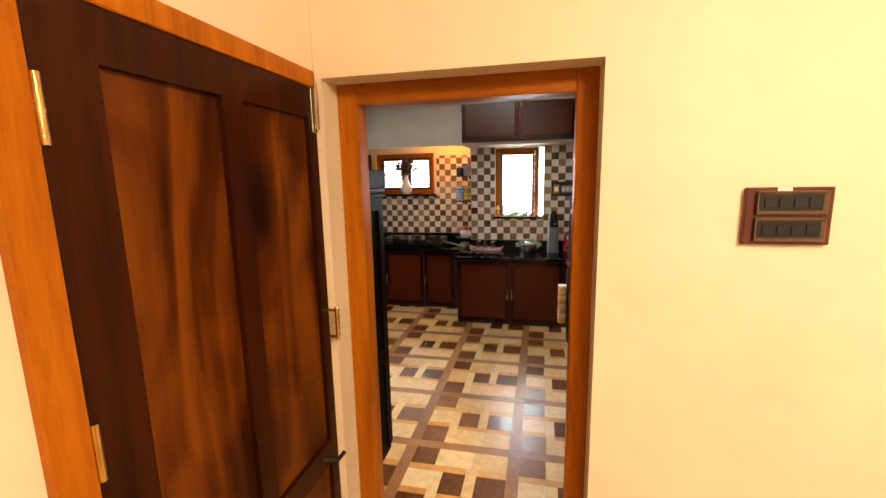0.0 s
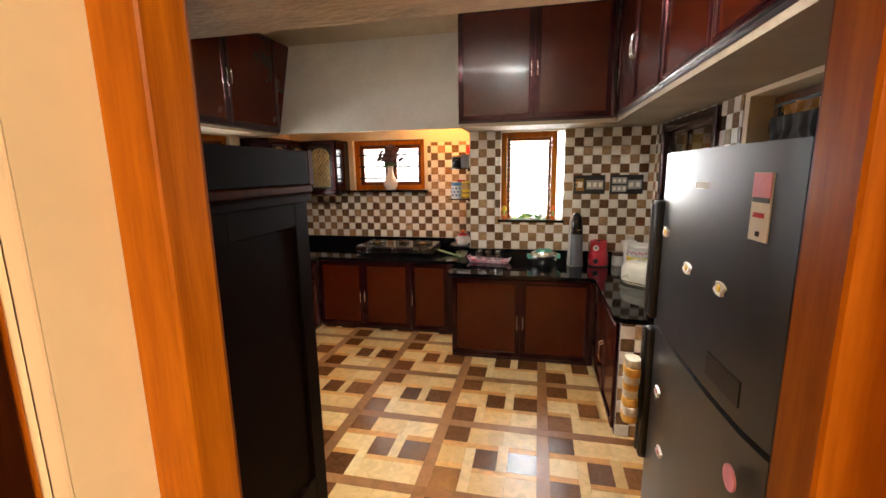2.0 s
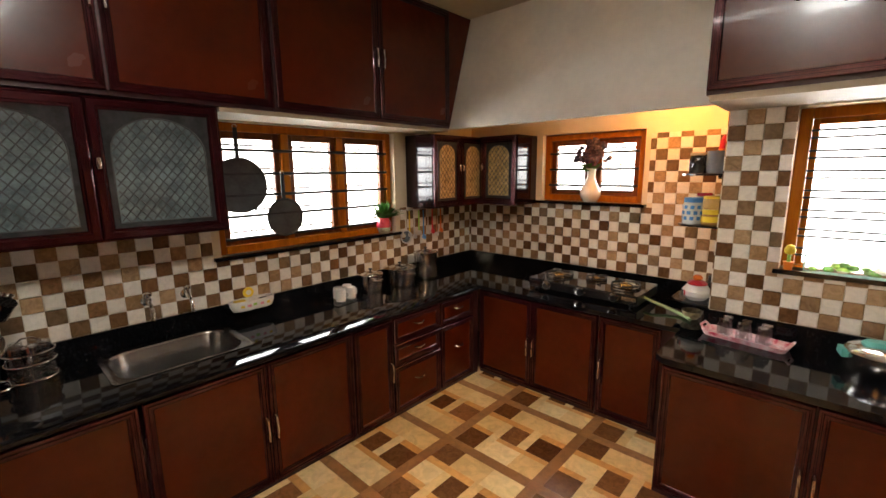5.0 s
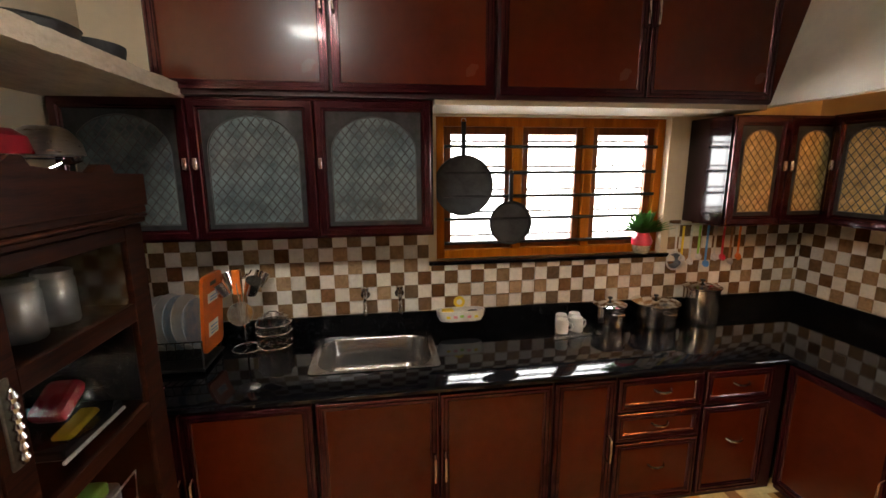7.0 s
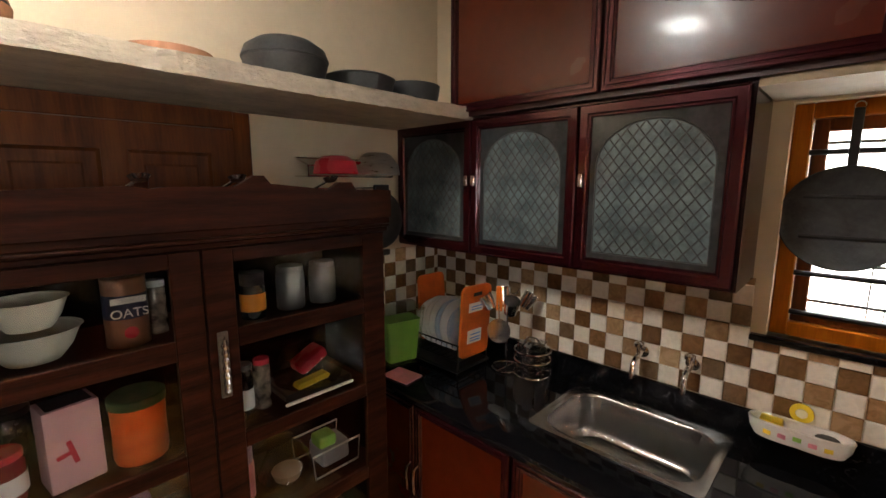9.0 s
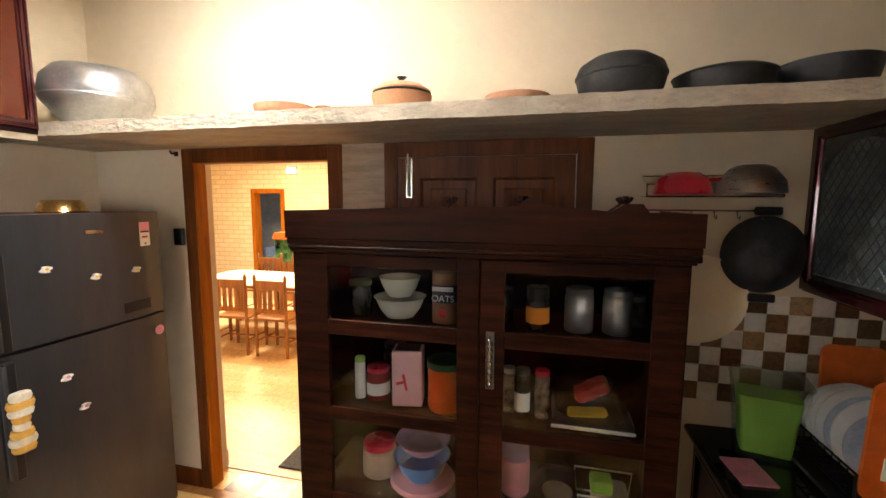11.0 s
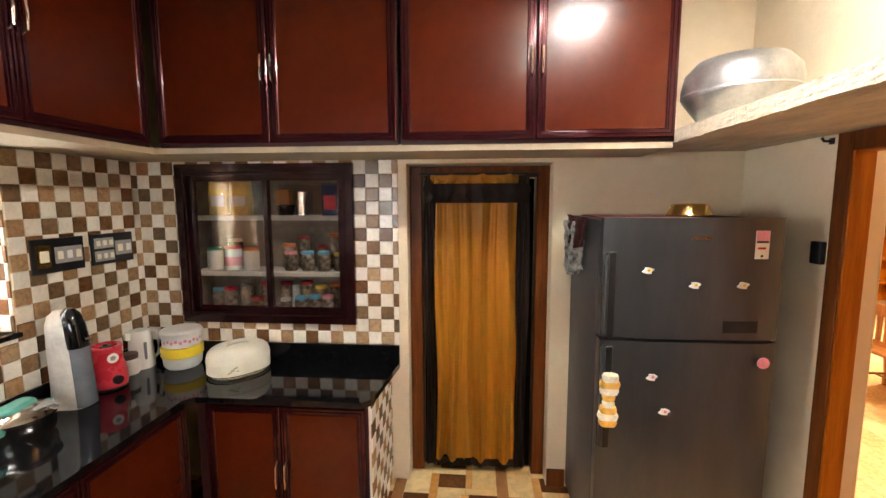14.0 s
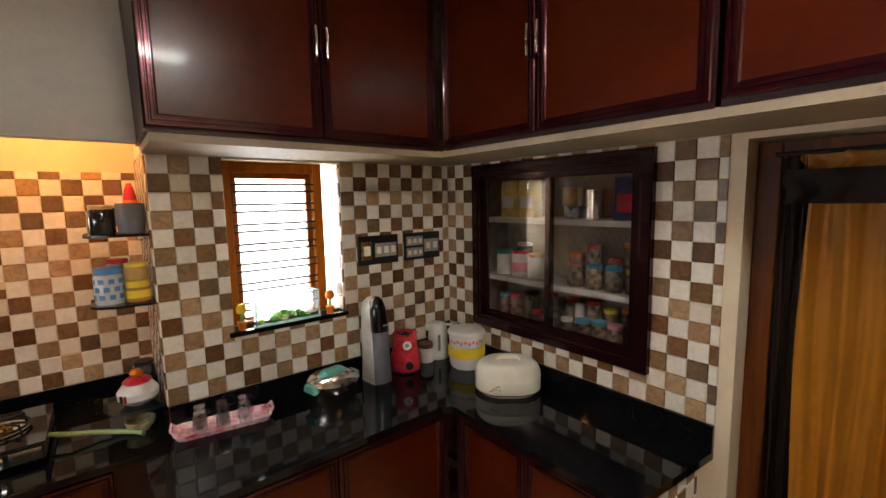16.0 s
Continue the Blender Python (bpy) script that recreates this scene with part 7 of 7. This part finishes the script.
solo("baseboard_hall", box(0.222, 4.5, YH - 0.022, YH - 0.008, 0, 0.12, 0.002), mat("tan_skirting", (0.45, 0.27, 0.13), 0.35), "tan skirting tile in the hall", "baseboard", kind="structure")
solo("baseboard_right", box(XR - 0.014, XR - 0.001, 2.745, 2.858, 0, 0.12, 0.002), BROWNWOOD, "brown skirting tile", "baseboard", kind="structure")
solo("doorway_plaster", box(0.205, 0.228, YN + 0.001, YN + 0.008, 0.12, 2.11), PLASTER, "plaster edge beside the kitchen door frame", "trim", kind="structure")
solo("door_mat", box(-0.72, -0.12, 0.95, 1.5, 0.0, 0.012, 0.004), mat("grey_mat", (0.10, 0.10, 0.10), 0.95, 0, 0.2, 60, bump=0.4, bscale=200), "dark grey door mat before the kitchen doorway", "mat")
t = thing("curtain_hook", (0.262, YN + 0.002, 2.085), "small black iron curtain hook beside the door frame", "hook")
part("plate", box(-0.014, 0.014, 0, 0.004, -0.014, 0.014, 0.001), IRON, t)
part("arm", pipe([(0, 0.004, 0), (0, 0.035, 0), (0, 0.045, 0.014)], 0.006), IRON, t, "", True)
t = thing("wall_lamp", (3.9, -4.995, 2.42), "square white lamp on the brick wall above the far doorway", "lamp")
part("base", box(-0.10, 0.10, 0.0, 0.03, 0.0, 0.16, 0.006), CHROME, t)
part("shade", loft([[(x, y, z) for x, y in ((-0.09, 0.03), (0.09, 0.03), (0.09 * q, 0.12), (-0.09 * q, 0.12))] for q, z in ((1.0, 0.02), (0.8, 0.14))]), glow("lit_lamp_shade", (1.0, 0.9, 0.75), 4.0), t, "lit white shade")
# door furniture in the hall
t = thing("door_pull", (-0.812, 1.52, 1.16), "turned brass pull handle on the side door", "handle")
part("grip", lathe([(0.006, -0.07)] + [(0.007 + 0.004 * (k % 2), -0.06 + 0.013 * k) for k in range(10)] + [(0.006, 0.07)], 12), BRASS, t, "", True, (0.045, 0.0, 0))
for z in (-0.055, 0.055):
    part("stud", pipe([(0, 0, z), (0.045, 0, z)], 0.006), BRASS, t, "", True)
t = thing("door_stop", (-0.812, 1.42, 0.62), "dark iron door stop on the side door", "door stop")
part("arm", pipe([(0, 0, 0), (0.05, 0.02, -0.01), (0.06, 0.06, 0)], 0.009), IRON, t, "", True)

# dining hall seen through the doorway ---------------------------------------------
def brick_paint(name, face, face2, joint):
    """Painted brickwork too far off to model: courses of 75 mm with shallow joints."""
    m = bpy.data.materials.new(name)
    m.use_nodes = True
    N, L = m.node_tree.nodes, m.node_tree.links
    p = N["Principled BSDF"]
    tc, sep, com, br = N.new("ShaderNodeTexCoord"), N.new("ShaderNodeSeparateXYZ"), N.new("ShaderNodeCombineXYZ"), N.new("ShaderNodeTexBrick")
    add = N.new("ShaderNodeMath")
    L.new(tc.outputs["Object"], sep.inputs[0])
    L.new(sep.outputs[0], add.inputs[0])
    L.new(sep.outputs[1], add.inputs[1])
    L.new(add.outputs[0], com.inputs[0])
    L.new(sep.outputs[2], com.inputs[1])
    L.new(com.outputs[0], br.inputs["Vector"])
    br.inputs["Scale"].default_value = 1.0
    br.inputs["Brick Width"].default_value, br.inputs["Row Height"].default_value, br.inputs["Mortar Size"].default_value = 0.30, 0.11, 0.008
    for k, c in (("Color1", face), ("Color2", face2), ("Mortar", joint)):
        br.inputs[k].default_value = (*c, 1)
    L.new(br.outputs["Color"], p.inputs["Base Color"])
    p.inputs["Roughness"].default_value = 0.6
    b = N.new("ShaderNodeBump")
    b.inputs["Strength"].default_value, b.inputs["Distance"].default_value = 0.5, 0.01
    b.invert = True
    L.new(br.outputs["Fac"], b.inputs["Height"])
    L.new(b.outputs[0], p.inputs["Normal"])
    return m


BRICKY = brick_paint("yellow_brick_paint", (0.84, 0.71, 0.47), (0.77, 0.62, 0.38), (0.58, 0.45, 0.28))
wall_far = wall("wall_far", "x", -5.0, -0.2, 0.5, 7.0, 0, ZC, [(4.15, 5.05, 0, 2.08)], BRICKY, "yellow painted brick wall with a doorway at the far end")
solo("wall_hall_right", box(6.6, 6.8, -5.2, YH, 0, ZC), BRICKY, "yellow painted wall of the dining hall", "wall", kind="structure")
solo("wall_hall_left", box(1.0, 1.2, -5.2, -2.4, 0, ZC), BRICKY, "yellow painted wall of the dining hall", "wall", kind="structure")
solo("wall_far_room", box(3.0, 7.5, -7.2, -7.0, 0, ZC), mat("grey_wall", (0.30, 0.31, 0.33), 0.7), "grey wall of the room beyond", "wall", kind="structure")
t = thing("door_5", (0, 0, 0), "orange-brown door frame of the far doorway", "door frame", kind="structure")
for x0, x1, z0, z1 in ((4.15, 4.25, 0, 2.08), (4.95, 5.05, 0, 2.08), (4.25, 4.95, 1.98, 2.08)):
    part("frame_piece", box(x0, x1, -5.2, -4.97, z0, z1, 0.004), FRAMEWOOD, t)
solo("window_far", box(4.75, 5.4, -6.99, -6.97, 0.9, 2.0), glow("far_window_daylight", (0.95, 0.98, 1), 3.0), "bright window in the room beyond", "window", kind="structure")
TABLEW = wood("honey_table_wood", (0.33, 0.125, 0.025), (0.17, 0.058, 0.012), 0.3, "z", 0.3, 3)
t = thing("dining_table", (1.75, -1.15, 0), "long wooden dining table with turned legs", "table")
part("tabletop", loft([[(a, b, z) for a, b in rrect(2.1, 1.05, 0.12)] for z in (0.72, 0.75)]), TABLEW, t, "", True)
for sx in (-1, 1):
    for sy in (-1, 1):
        part("leg", lathe([(0.03, 0), (0.035, 0.08), (0.025, 0.12), (0.045, 0.3), (0.03, 0.5), (0.045, 0.56), (0.045, 0.72)], 14), TABLEW, t, "", True, (sx * 0.9, sy * 0.4, 0))
solo("tablecloth", loft([[(1.75 + a, -1.15 + b, z) for a, b in rrect(2.0, 0.98, 0.1)] for z in (0.752, 0.757)]), mat("cream_tablecloth", (0.75, 0.68, 0.5), 0.6, 0, 0.1, 12), "cream tablecloth on the dining table", "tablecloth")


def dining_chair():
    t = thing("dining_chair", (1.20, -0.28, 0), "honey-coloured wooden dining chair with turned posts and slatted back", "chair", "chairs round the dining table")
    part("seat", box(-0.22, 0.22, -0.42, 0.0, 0.43, 0.46, 0.01, 2), TABLEW, t)
    for sx in (-0.2, 0.2):
        part("back_post", lathe([(0.018, 0), (0.022, 0.44), (0.016, 0.5), (0.022, 0.7), (0.016, 0.88), (0.022, 0.93), (0.012, 0.96), (0, 0.98)], 10), TABLEW, t, "", True, (sx, -0.01, 0))
        part("front_leg", lathe([(0.016, 0), (0.024, 0.2), (0.018, 0.43)], 10), TABLEW, t, "", True, (sx, -0.39, 0))
        part("side_rail", pipe([(sx, -0.01, 0.18), (sx, -0.39, 0.18)], 0.011), TABLEW, t)
    part("top_rail", prism([(-0.2, -0.03), (0.2, -0.03), (0.2, 0.0), (-0.2, 0.0)], 0.80, 0.90), TABLEW, t)
    part("lower_rail", box(-0.2, 0.2, -0.025, -0.005, 0.52, 0.57, 0.004), TABLEW, t)
    for k in range(5):
        part("slat", box(-0.15 + 0.075 * k - 0.025, -0.15 + 0.075 * k + 0.025, -0.022, -0.008, 0.57, 0.80, 0.003), TABLEW, t)
    part("stretcher", pipe([(-0.2, -0.2, 0.18), (0.2, -0.2, 0.18)], 0.011), TABLEW, t)
    return t


ch = dining_chair()
for m in (pose(1.72, -0.26, 0, 0, 0, 4), pose(2.3, -0.3, 0), pose(1.25, -2.05, 0, 0, 0, 180), pose(1.85, -2.05, 0, 0, 0, 176), pose(2.45, -2.05, 0, 0, 0, 183)):
    copy_thing(ch, m)
t = thing("aquarium", (2.45, -3.0, 0), "green-lit aquarium with an orange hood on a stand", "aquarium")
part("stand", box(-0.45, 0.45, -0.2, 0.2, 0, 0.72, 0.01), TABLEW, t)
part("tank", box(-0.45, 0.45, -0.2, 0.2, 0.725, 1.12, 0.006), mat("green_tank", (0.06, 0.16, 0.06), 0.15, 0, 0.6, 9), t, "green planted tank")
part("hood", loft([[(a * s, b * s, z) for a, b in rrect(0.98, 0.48, 0.03)] for s, z in ((1.0, 1.125), (0.92, 1.24))]), mat("deep_orange_hood", (0.42, 0.085, 0.008), 0.4), t, "orange sloping hood", True)
t = thing("display_shelf", (6.28, -3.2, 0), "orange wooden display shelf with small ornaments", "shelf", rz=-90)
part("frame", boxes((0, 0.05, 0, 0.3, 0, 2.2), (0.95, 1.0, 0, 0.3, 0, 2.2), (0.05, 0.95, 0.28, 0.3, 0, 2.2), bev=0.004), FRAMEWOOD, t)
for k in range(5):
    part("shelf_board", box(0.05, 0.95, 0, 0.28, 0.35 + 0.42 * k, 0.38 + 0.42 * k), FRAMEWOOD, t)
rng = random.Random(7)
for k in range(10):
    h = rng.uniform(0.1, 0.2)
    jar("ornament", 6.43, -3.35 - 0.17 * (k % 5), 0.381 + 0.42 * (2 + k // 5), 0.05, h, rng.choice((WHITE, RED, GREEN, CREAM)), rng.choice((WHITE, RED, YELLOW)), "small coloured ornament on the display shelf", "ornaments on the shelf", category="ornament")
t = thing("armchair", (4.55, -5.9, 0), "blue upholstered armchair in the room beyond", "armchair")
SOFA = mat("blue_upholstery", (0.16, 0.24, 0.42), 0.9, 0, 0.15, 20)
part("seat", box(-0.4, 0.4, -0.4, 0.4, 0.0, 0.45, 0.06, 3), SOFA, t, "", True)
part("backrest", box(-0.4, 0.4, -0.55, -0.38, 0.1, 0.95, 0.06, 3), SOFA, t, "", True)
for s in (-1, 1):
    part("armrest", box(s * 0.5 - 0.1, s * 0.5 + 0.1, -0.5, 0.4, 0.1, 0.62, 0.05, 3), SOFA, t, "", True)

# spoons left lying on top of the cupboard, their bowls over its crest
for x in (-1.52, -1.775, -2.105):
    t = thing("serving_spoon", (x, 2.34, 1.80), "steel serving spoon lying on top of the dark cupboard", "spoon", "spoons on the cupboard")
    part("bowl", lathe([(0, -0.008), (0.02, -0.004), (0.028, 0.008), (0.024, 0.008), (0.016, 0.0), (0, -0.003)], 16), CHROME, t, "", True, pose(0, 0.03, 0.018, 20, 0, 0))
    part("handle", pipe([(0, 0.005, 0.016), (0.05, -0.06, -0.03), (0.12, -0.20, -0.122)], 0.005), CHROME, t, "", True)

# tiles: wall checker and patterned floor -----------------------------------------
TP = 0.0833


def tile_mat(name, stops, rough, mottle=0.75, scale=26):
    m = bpy.data.materials.new(name)
    m.use_nodes = True
    N, L = m.node_tree.nodes, m.node_tree.links
    p = N["Principled BSDF"]
    oi, rp = N.new("ShaderNodeObjectInfo"), N.new("ShaderNodeValToRGB")
    el = rp.color_ramp.elements
    while len(el) < len(stops):
        el.new(0.5)
    for e, (pos, c) in zip(el, stops):
        e.position, e.color = pos, (*c, 1)
    L.new(oi.outputs["Random"], rp.inputs[0])
    geo, nz, mx = N.new("ShaderNodeNewGeometry"), N.new("ShaderNodeTexNoise"), N.new("ShaderNodeMixRGB")
    nz.inputs["Scale"].default_value, nz.inputs["Detail"].default_value, nz.inputs["Distortion"].default_value = scale, 6, 1.2
    L.new(geo.outputs["Position"], nz.inputs["Vector"])
    mx.blend_type = "MULTIPLY"
    mx.inputs[0].default_value = mottle
    r2 = N.new("ShaderNodeValToRGB")
    r2.color_ramp.elements[0].position, r2.color_ramp.elements[1].position = 0.32, 0.62
    r2.color_ramp.elements[0].color, r2.color_ramp.elements[1].color = (0.62, 0.58, 0.52, 1), (1.12, 1.1, 1.08, 1)
    L.new(nz.outputs["Fac"], r2.inputs[0])
    L.new(rp.outputs[0], mx.inputs[1])
    L.new(r2.outputs[0], mx.inputs[2])
    L.new(mx.outputs[0], p.inputs["Base Color"])
    p.inputs["Roughness"].default_value = rough
    b = N.new("ShaderNodeBump")
    b.inputs["Strength"].default_value, b.inputs["Distance"].default_value = 0.12, 0.004
    L.new(nz.outputs["Fac"], b.inputs["Height"])
    L.new(b.outputs[0], p.inputs["Normal"])
    return m


T_BROWN = tile_mat("brown_stone_tile", [(0.0, (0.108, 0.048, 0.019)), (0.3, (0.205, 0.108, 0.047)), (0.55, (0.145, 0.100, 0.058)), (0.75, (0.34, 0.205, 0.102)), (1.0, (0.43, 0.290, 0.160))], 0.24)
T_WHITE = tile_mat("white_stone_tile", [(0.0, (0.72, 0.66, 0.56)), (0.5, (0.78, 0.73, 0.64)), (1.0, (0.82, 0.78, 0.70))], 0.20, 0.25)
TILE_MESH = {}
for key, m_ in (("b", T_BROWN), ("w", T_WHITE)):
    h = TP / 2 - 0.0012
    bm = bmesh.new()
    lo = [bm.verts.new(p) for p in ((-h, 0, -h), (h, 0, -h), (h, 0, h), (-h, 0, h))]
    md = [bm.verts.new((p.co.x, -0.004, p.co.z)) for p in lo]
    hi = [bm.verts.new((p.co.x * 0.93, -0.0068, p.co.z * 0.93)) for p in lo]
    for a, b in ((lo, md), (md, hi)):
        for k in range(4):
            bm.faces.new([a[k], a[(k + 1) % 4], b[(k + 1) % 4], b[k]])
    bm.faces.new(hi)
    me = finish(bm)
    me.materials.append(m_)
    TILE_MESH[key] = me


def tile_field(parent, origin, rz, a1, z0, z1, phase=0, holes=()):
    """Square tiles on a wall: local x runs a1 metres from the origin, the face looks towards local -y; holes are (a0, a1, z0, z1)."""
    base = pose(*origin, 0, 0, rz)
    j = 0
    while z0 + j * TP < z1 - 0.004:
        i = 0
        while i * TP < a1 - 0.004:
            ca, cb, cc, cd = i * TP, min(a1, (i + 1) * TP), z0 + j * TP, min(z1, z0 + (j + 1) * TP)
            for h0, h1, h2, h3 in holes:
                if ca < h1 and cb > h0 and cc < h3 and cd > h2:
                    cuts = [(h0 - ca, (ca, h0, cc, cd)), (cb - h1, (h1, cb, cc, cd)), (h2 - cc, (ca, cb, cc, h2)), (cd - h3, (ca, cb, h3, cd))]
                    best = max(cuts)
                    ca, cb, cc, cd = best[1] if best[0] > 0.006 else (0, 0, 0, 0)
            if cb - ca > 0.006 and cd - cc > 0.006:
                ob = new("tile", TILE_MESH["b" if (i + j + phase) % 2 == 0 else "w"])
                ob.parent = parent
                ob.matrix_basis = base @ Matrix.LocRotScale(((ca + cb) / 2, 0, (cc + cd) / 2), None, ((cb - ca) / TP, 1, (cd - cc) / TP))
            i += 1
        j += 1


ZT0 = ZT + 0.117
tile_field(wall_back, (XS, YB, 0), 0, XR - XS, ZT0, 2.085, 0, [(-0.545 - XS, 0.065 - XS, 1.19, 2.2)])
tile_field(wall_back, (0.065, YB + 0.10, 0), -90, 0.10, 1.215, 2.07, 1)
tile_field(wall_right, (XR, YB, 0), -90, YB - 3.80, ZT0, 2.085, 1, [(YB - 5.225, YB - 4.075, 1.05, 2.067)])
tile_field(bpy.data.objects["end_panel"], (0.345, 3.862, 0), 0, XR - 0.345, 0.0, BH, 1)
tile_field(wall_alcove, (XL, YA, 0), 0, XS - XL, ZT0, 2.04, 1, [(0, -1.46 - XL, 1.465, 2.2)])
tile_field(wall_step, (XS, YA, 0), -90, YA - YB - 0.25, ZT0, 2.10, 0)
tile_field(wall_back, (XS, YB + 0.25, 0), -90, 0.25, ZT0, 2.10, 1)
tile_field(wall_left, (XL, YN, 0), 90, YA - YN, ZT0, 1.445, 0, [(3.52 - YN, 5.12 - YN, 1.205, 2.0)])
tile_field(wall_near, (-2.30, YN, 0), 180, 0.95, ZT0, 1.415, 0)

# patterned floor: bands on a 0.66 m grid, light planks and dark squares between
F_LIGHT = tile_mat("pale_oak_print", [(0.0, (0.68, 0.44, 0.18)), (0.4, (0.76, 0.54, 0.25)), (0.75, (0.82, 0.64, 0.35)), (1.0, (0.72, 0.47, 0.19))], 0.30, 0.45, 14)
F_HONEY = tile_mat("honey_oak_print", [(0.0, (0.58, 0.26, 0.055)), (0.5, (0.64, 0.31, 0.08)), (1.0, (0.72, 0.40, 0.13))], 0.30, 0.5, 14)
F_DARK = tile_mat("walnut_print", [(0.0, (0.11, 0.042, 0.015)), (0.5, (0.16, 0.066, 0.024)), (1.0, (0.23, 0.10, 0.038))], 0.22)
F_BAND = tile_mat("brown_oak_print", [(0.0, (0.25, 0.105, 0.032)), (0.5, (0.31, 0.135, 0.042)), (1.0, (0.37, 0.17, 0.058))], 0.30, 0.6, 14)
UNIT = {}
for nm, m_ in (("plank", F_LIGHT), ("strip", F_HONEY), ("square", F_DARK), ("band", F_BAND)):
    bm = box(-0.5, 0.5, -0.5, 0.5, -0.005, 0.0)
    me = finish(bm)
    me.materials.append(m_)
    UNIT[nm] = me
GX, GY, GP, BW = -0.11, 3.80, 0.66, 0.072
FX0, FX1, FY0, FY1 = -2.60, 1.06, 1.59, 5.45


def floor_piece(nm, x0, x1, y0, y1):
    x0, x1, y0, y1 = max(x0, FX0), min(x1, FX1), max(y0, FY0), min(y1, FY1)
    if x1 - x0 < 0.01 or y1 - y0 < 0.01:
        return
    ob = new(nm, UNIT[nm])
    ob.parent = floor_slab
    ob.matrix_basis = Matrix.LocRotScale(((x0 + x1) / 2, (y0 + y1) / 2, 0), None, (x1 - x0 - 0.0012, y1 - y0 - 0.0012, 1))


# (kind, u0, u1, v0, v1) inside a cell: u to the right, v away from the back edge
CELL = (("square", 0, .26, 0, .27), ("plank", .26, .64, 0, .27), ("plank", .64, 1, 0, .27), ("strip", 0, .60, .27, .36), ("plank", .60, .71, .27, .66), ("strip", .71, 1, .27, .36),
        ("plank", 0, .27, .36, .62), ("plank", .27, .37, .36, .66), ("square", .37, .60, .36, .66), ("square", .71, 1, .36, .66), ("strip", .37, 1, .66, .73), ("strip", 0, .27, .62, .70),
        ("plank", .27, .37, .66, 1), ("square", 0, .27, .70, 1), ("plank", .37, .70, .73, 1), ("plank", .70, 1, .73, 1))
for i in range(-4, 2):
    for j in range(-4, 3):
        x0, y1 = GX + i * GP, GY + (j + 1) * GP
        floor_piece("band", x0 - BW / 2, x0 + BW / 2, y1 - GP + BW / 2, y1 - BW / 2)
        floor_piece("band", x0 - BW / 2, x0 + GP - BW / 2, y1 - BW / 2, y1 + BW / 2)
        s = GP - BW
        for nm, u0, u1, v0, v1 in CELL:
            floor_piece(nm, x0 + BW / 2 + u0 * s, x0 + BW / 2 + u1 * s, y1 - BW / 2 - v1 * s, y1 - BW / 2 - v0 * s)
# hall floor: honey planks
F_HALL = tile_mat("hall_plank_print", [(0.0, (0.58, 0.38, 0.17)), (0.5, (0.66, 0.46, 0.23)), (1.0, (0.75, 0.56, 0.32))], 0.38)
bm = box(-0.5, 0.5, -0.5, 0.5, -0.005, 0.0)
me = finish(bm)
me.materials.append(F_HALL)
hall = bpy.data.objects["floor_hall"]
for j in range(22):
    y1 = 1.58 - 0.2 * j
    off = 0.4 * (j % 3)
    for i in range(7):
        x0, x1 = max(-0.825, -0.9 - off + 1.2 * i), min(6.0, -0.9 - off + 1.2 * (i + 1))
        if x1 - x0 > 0.02:
            ob = new("plank", me)
            ob.parent = hall
            ob.matrix_basis = Matrix.LocRotScale(((x0 + x1) / 2, y1 - 0.1, 0), None, (x1 - x0 - 0.002, 0.198, 1))
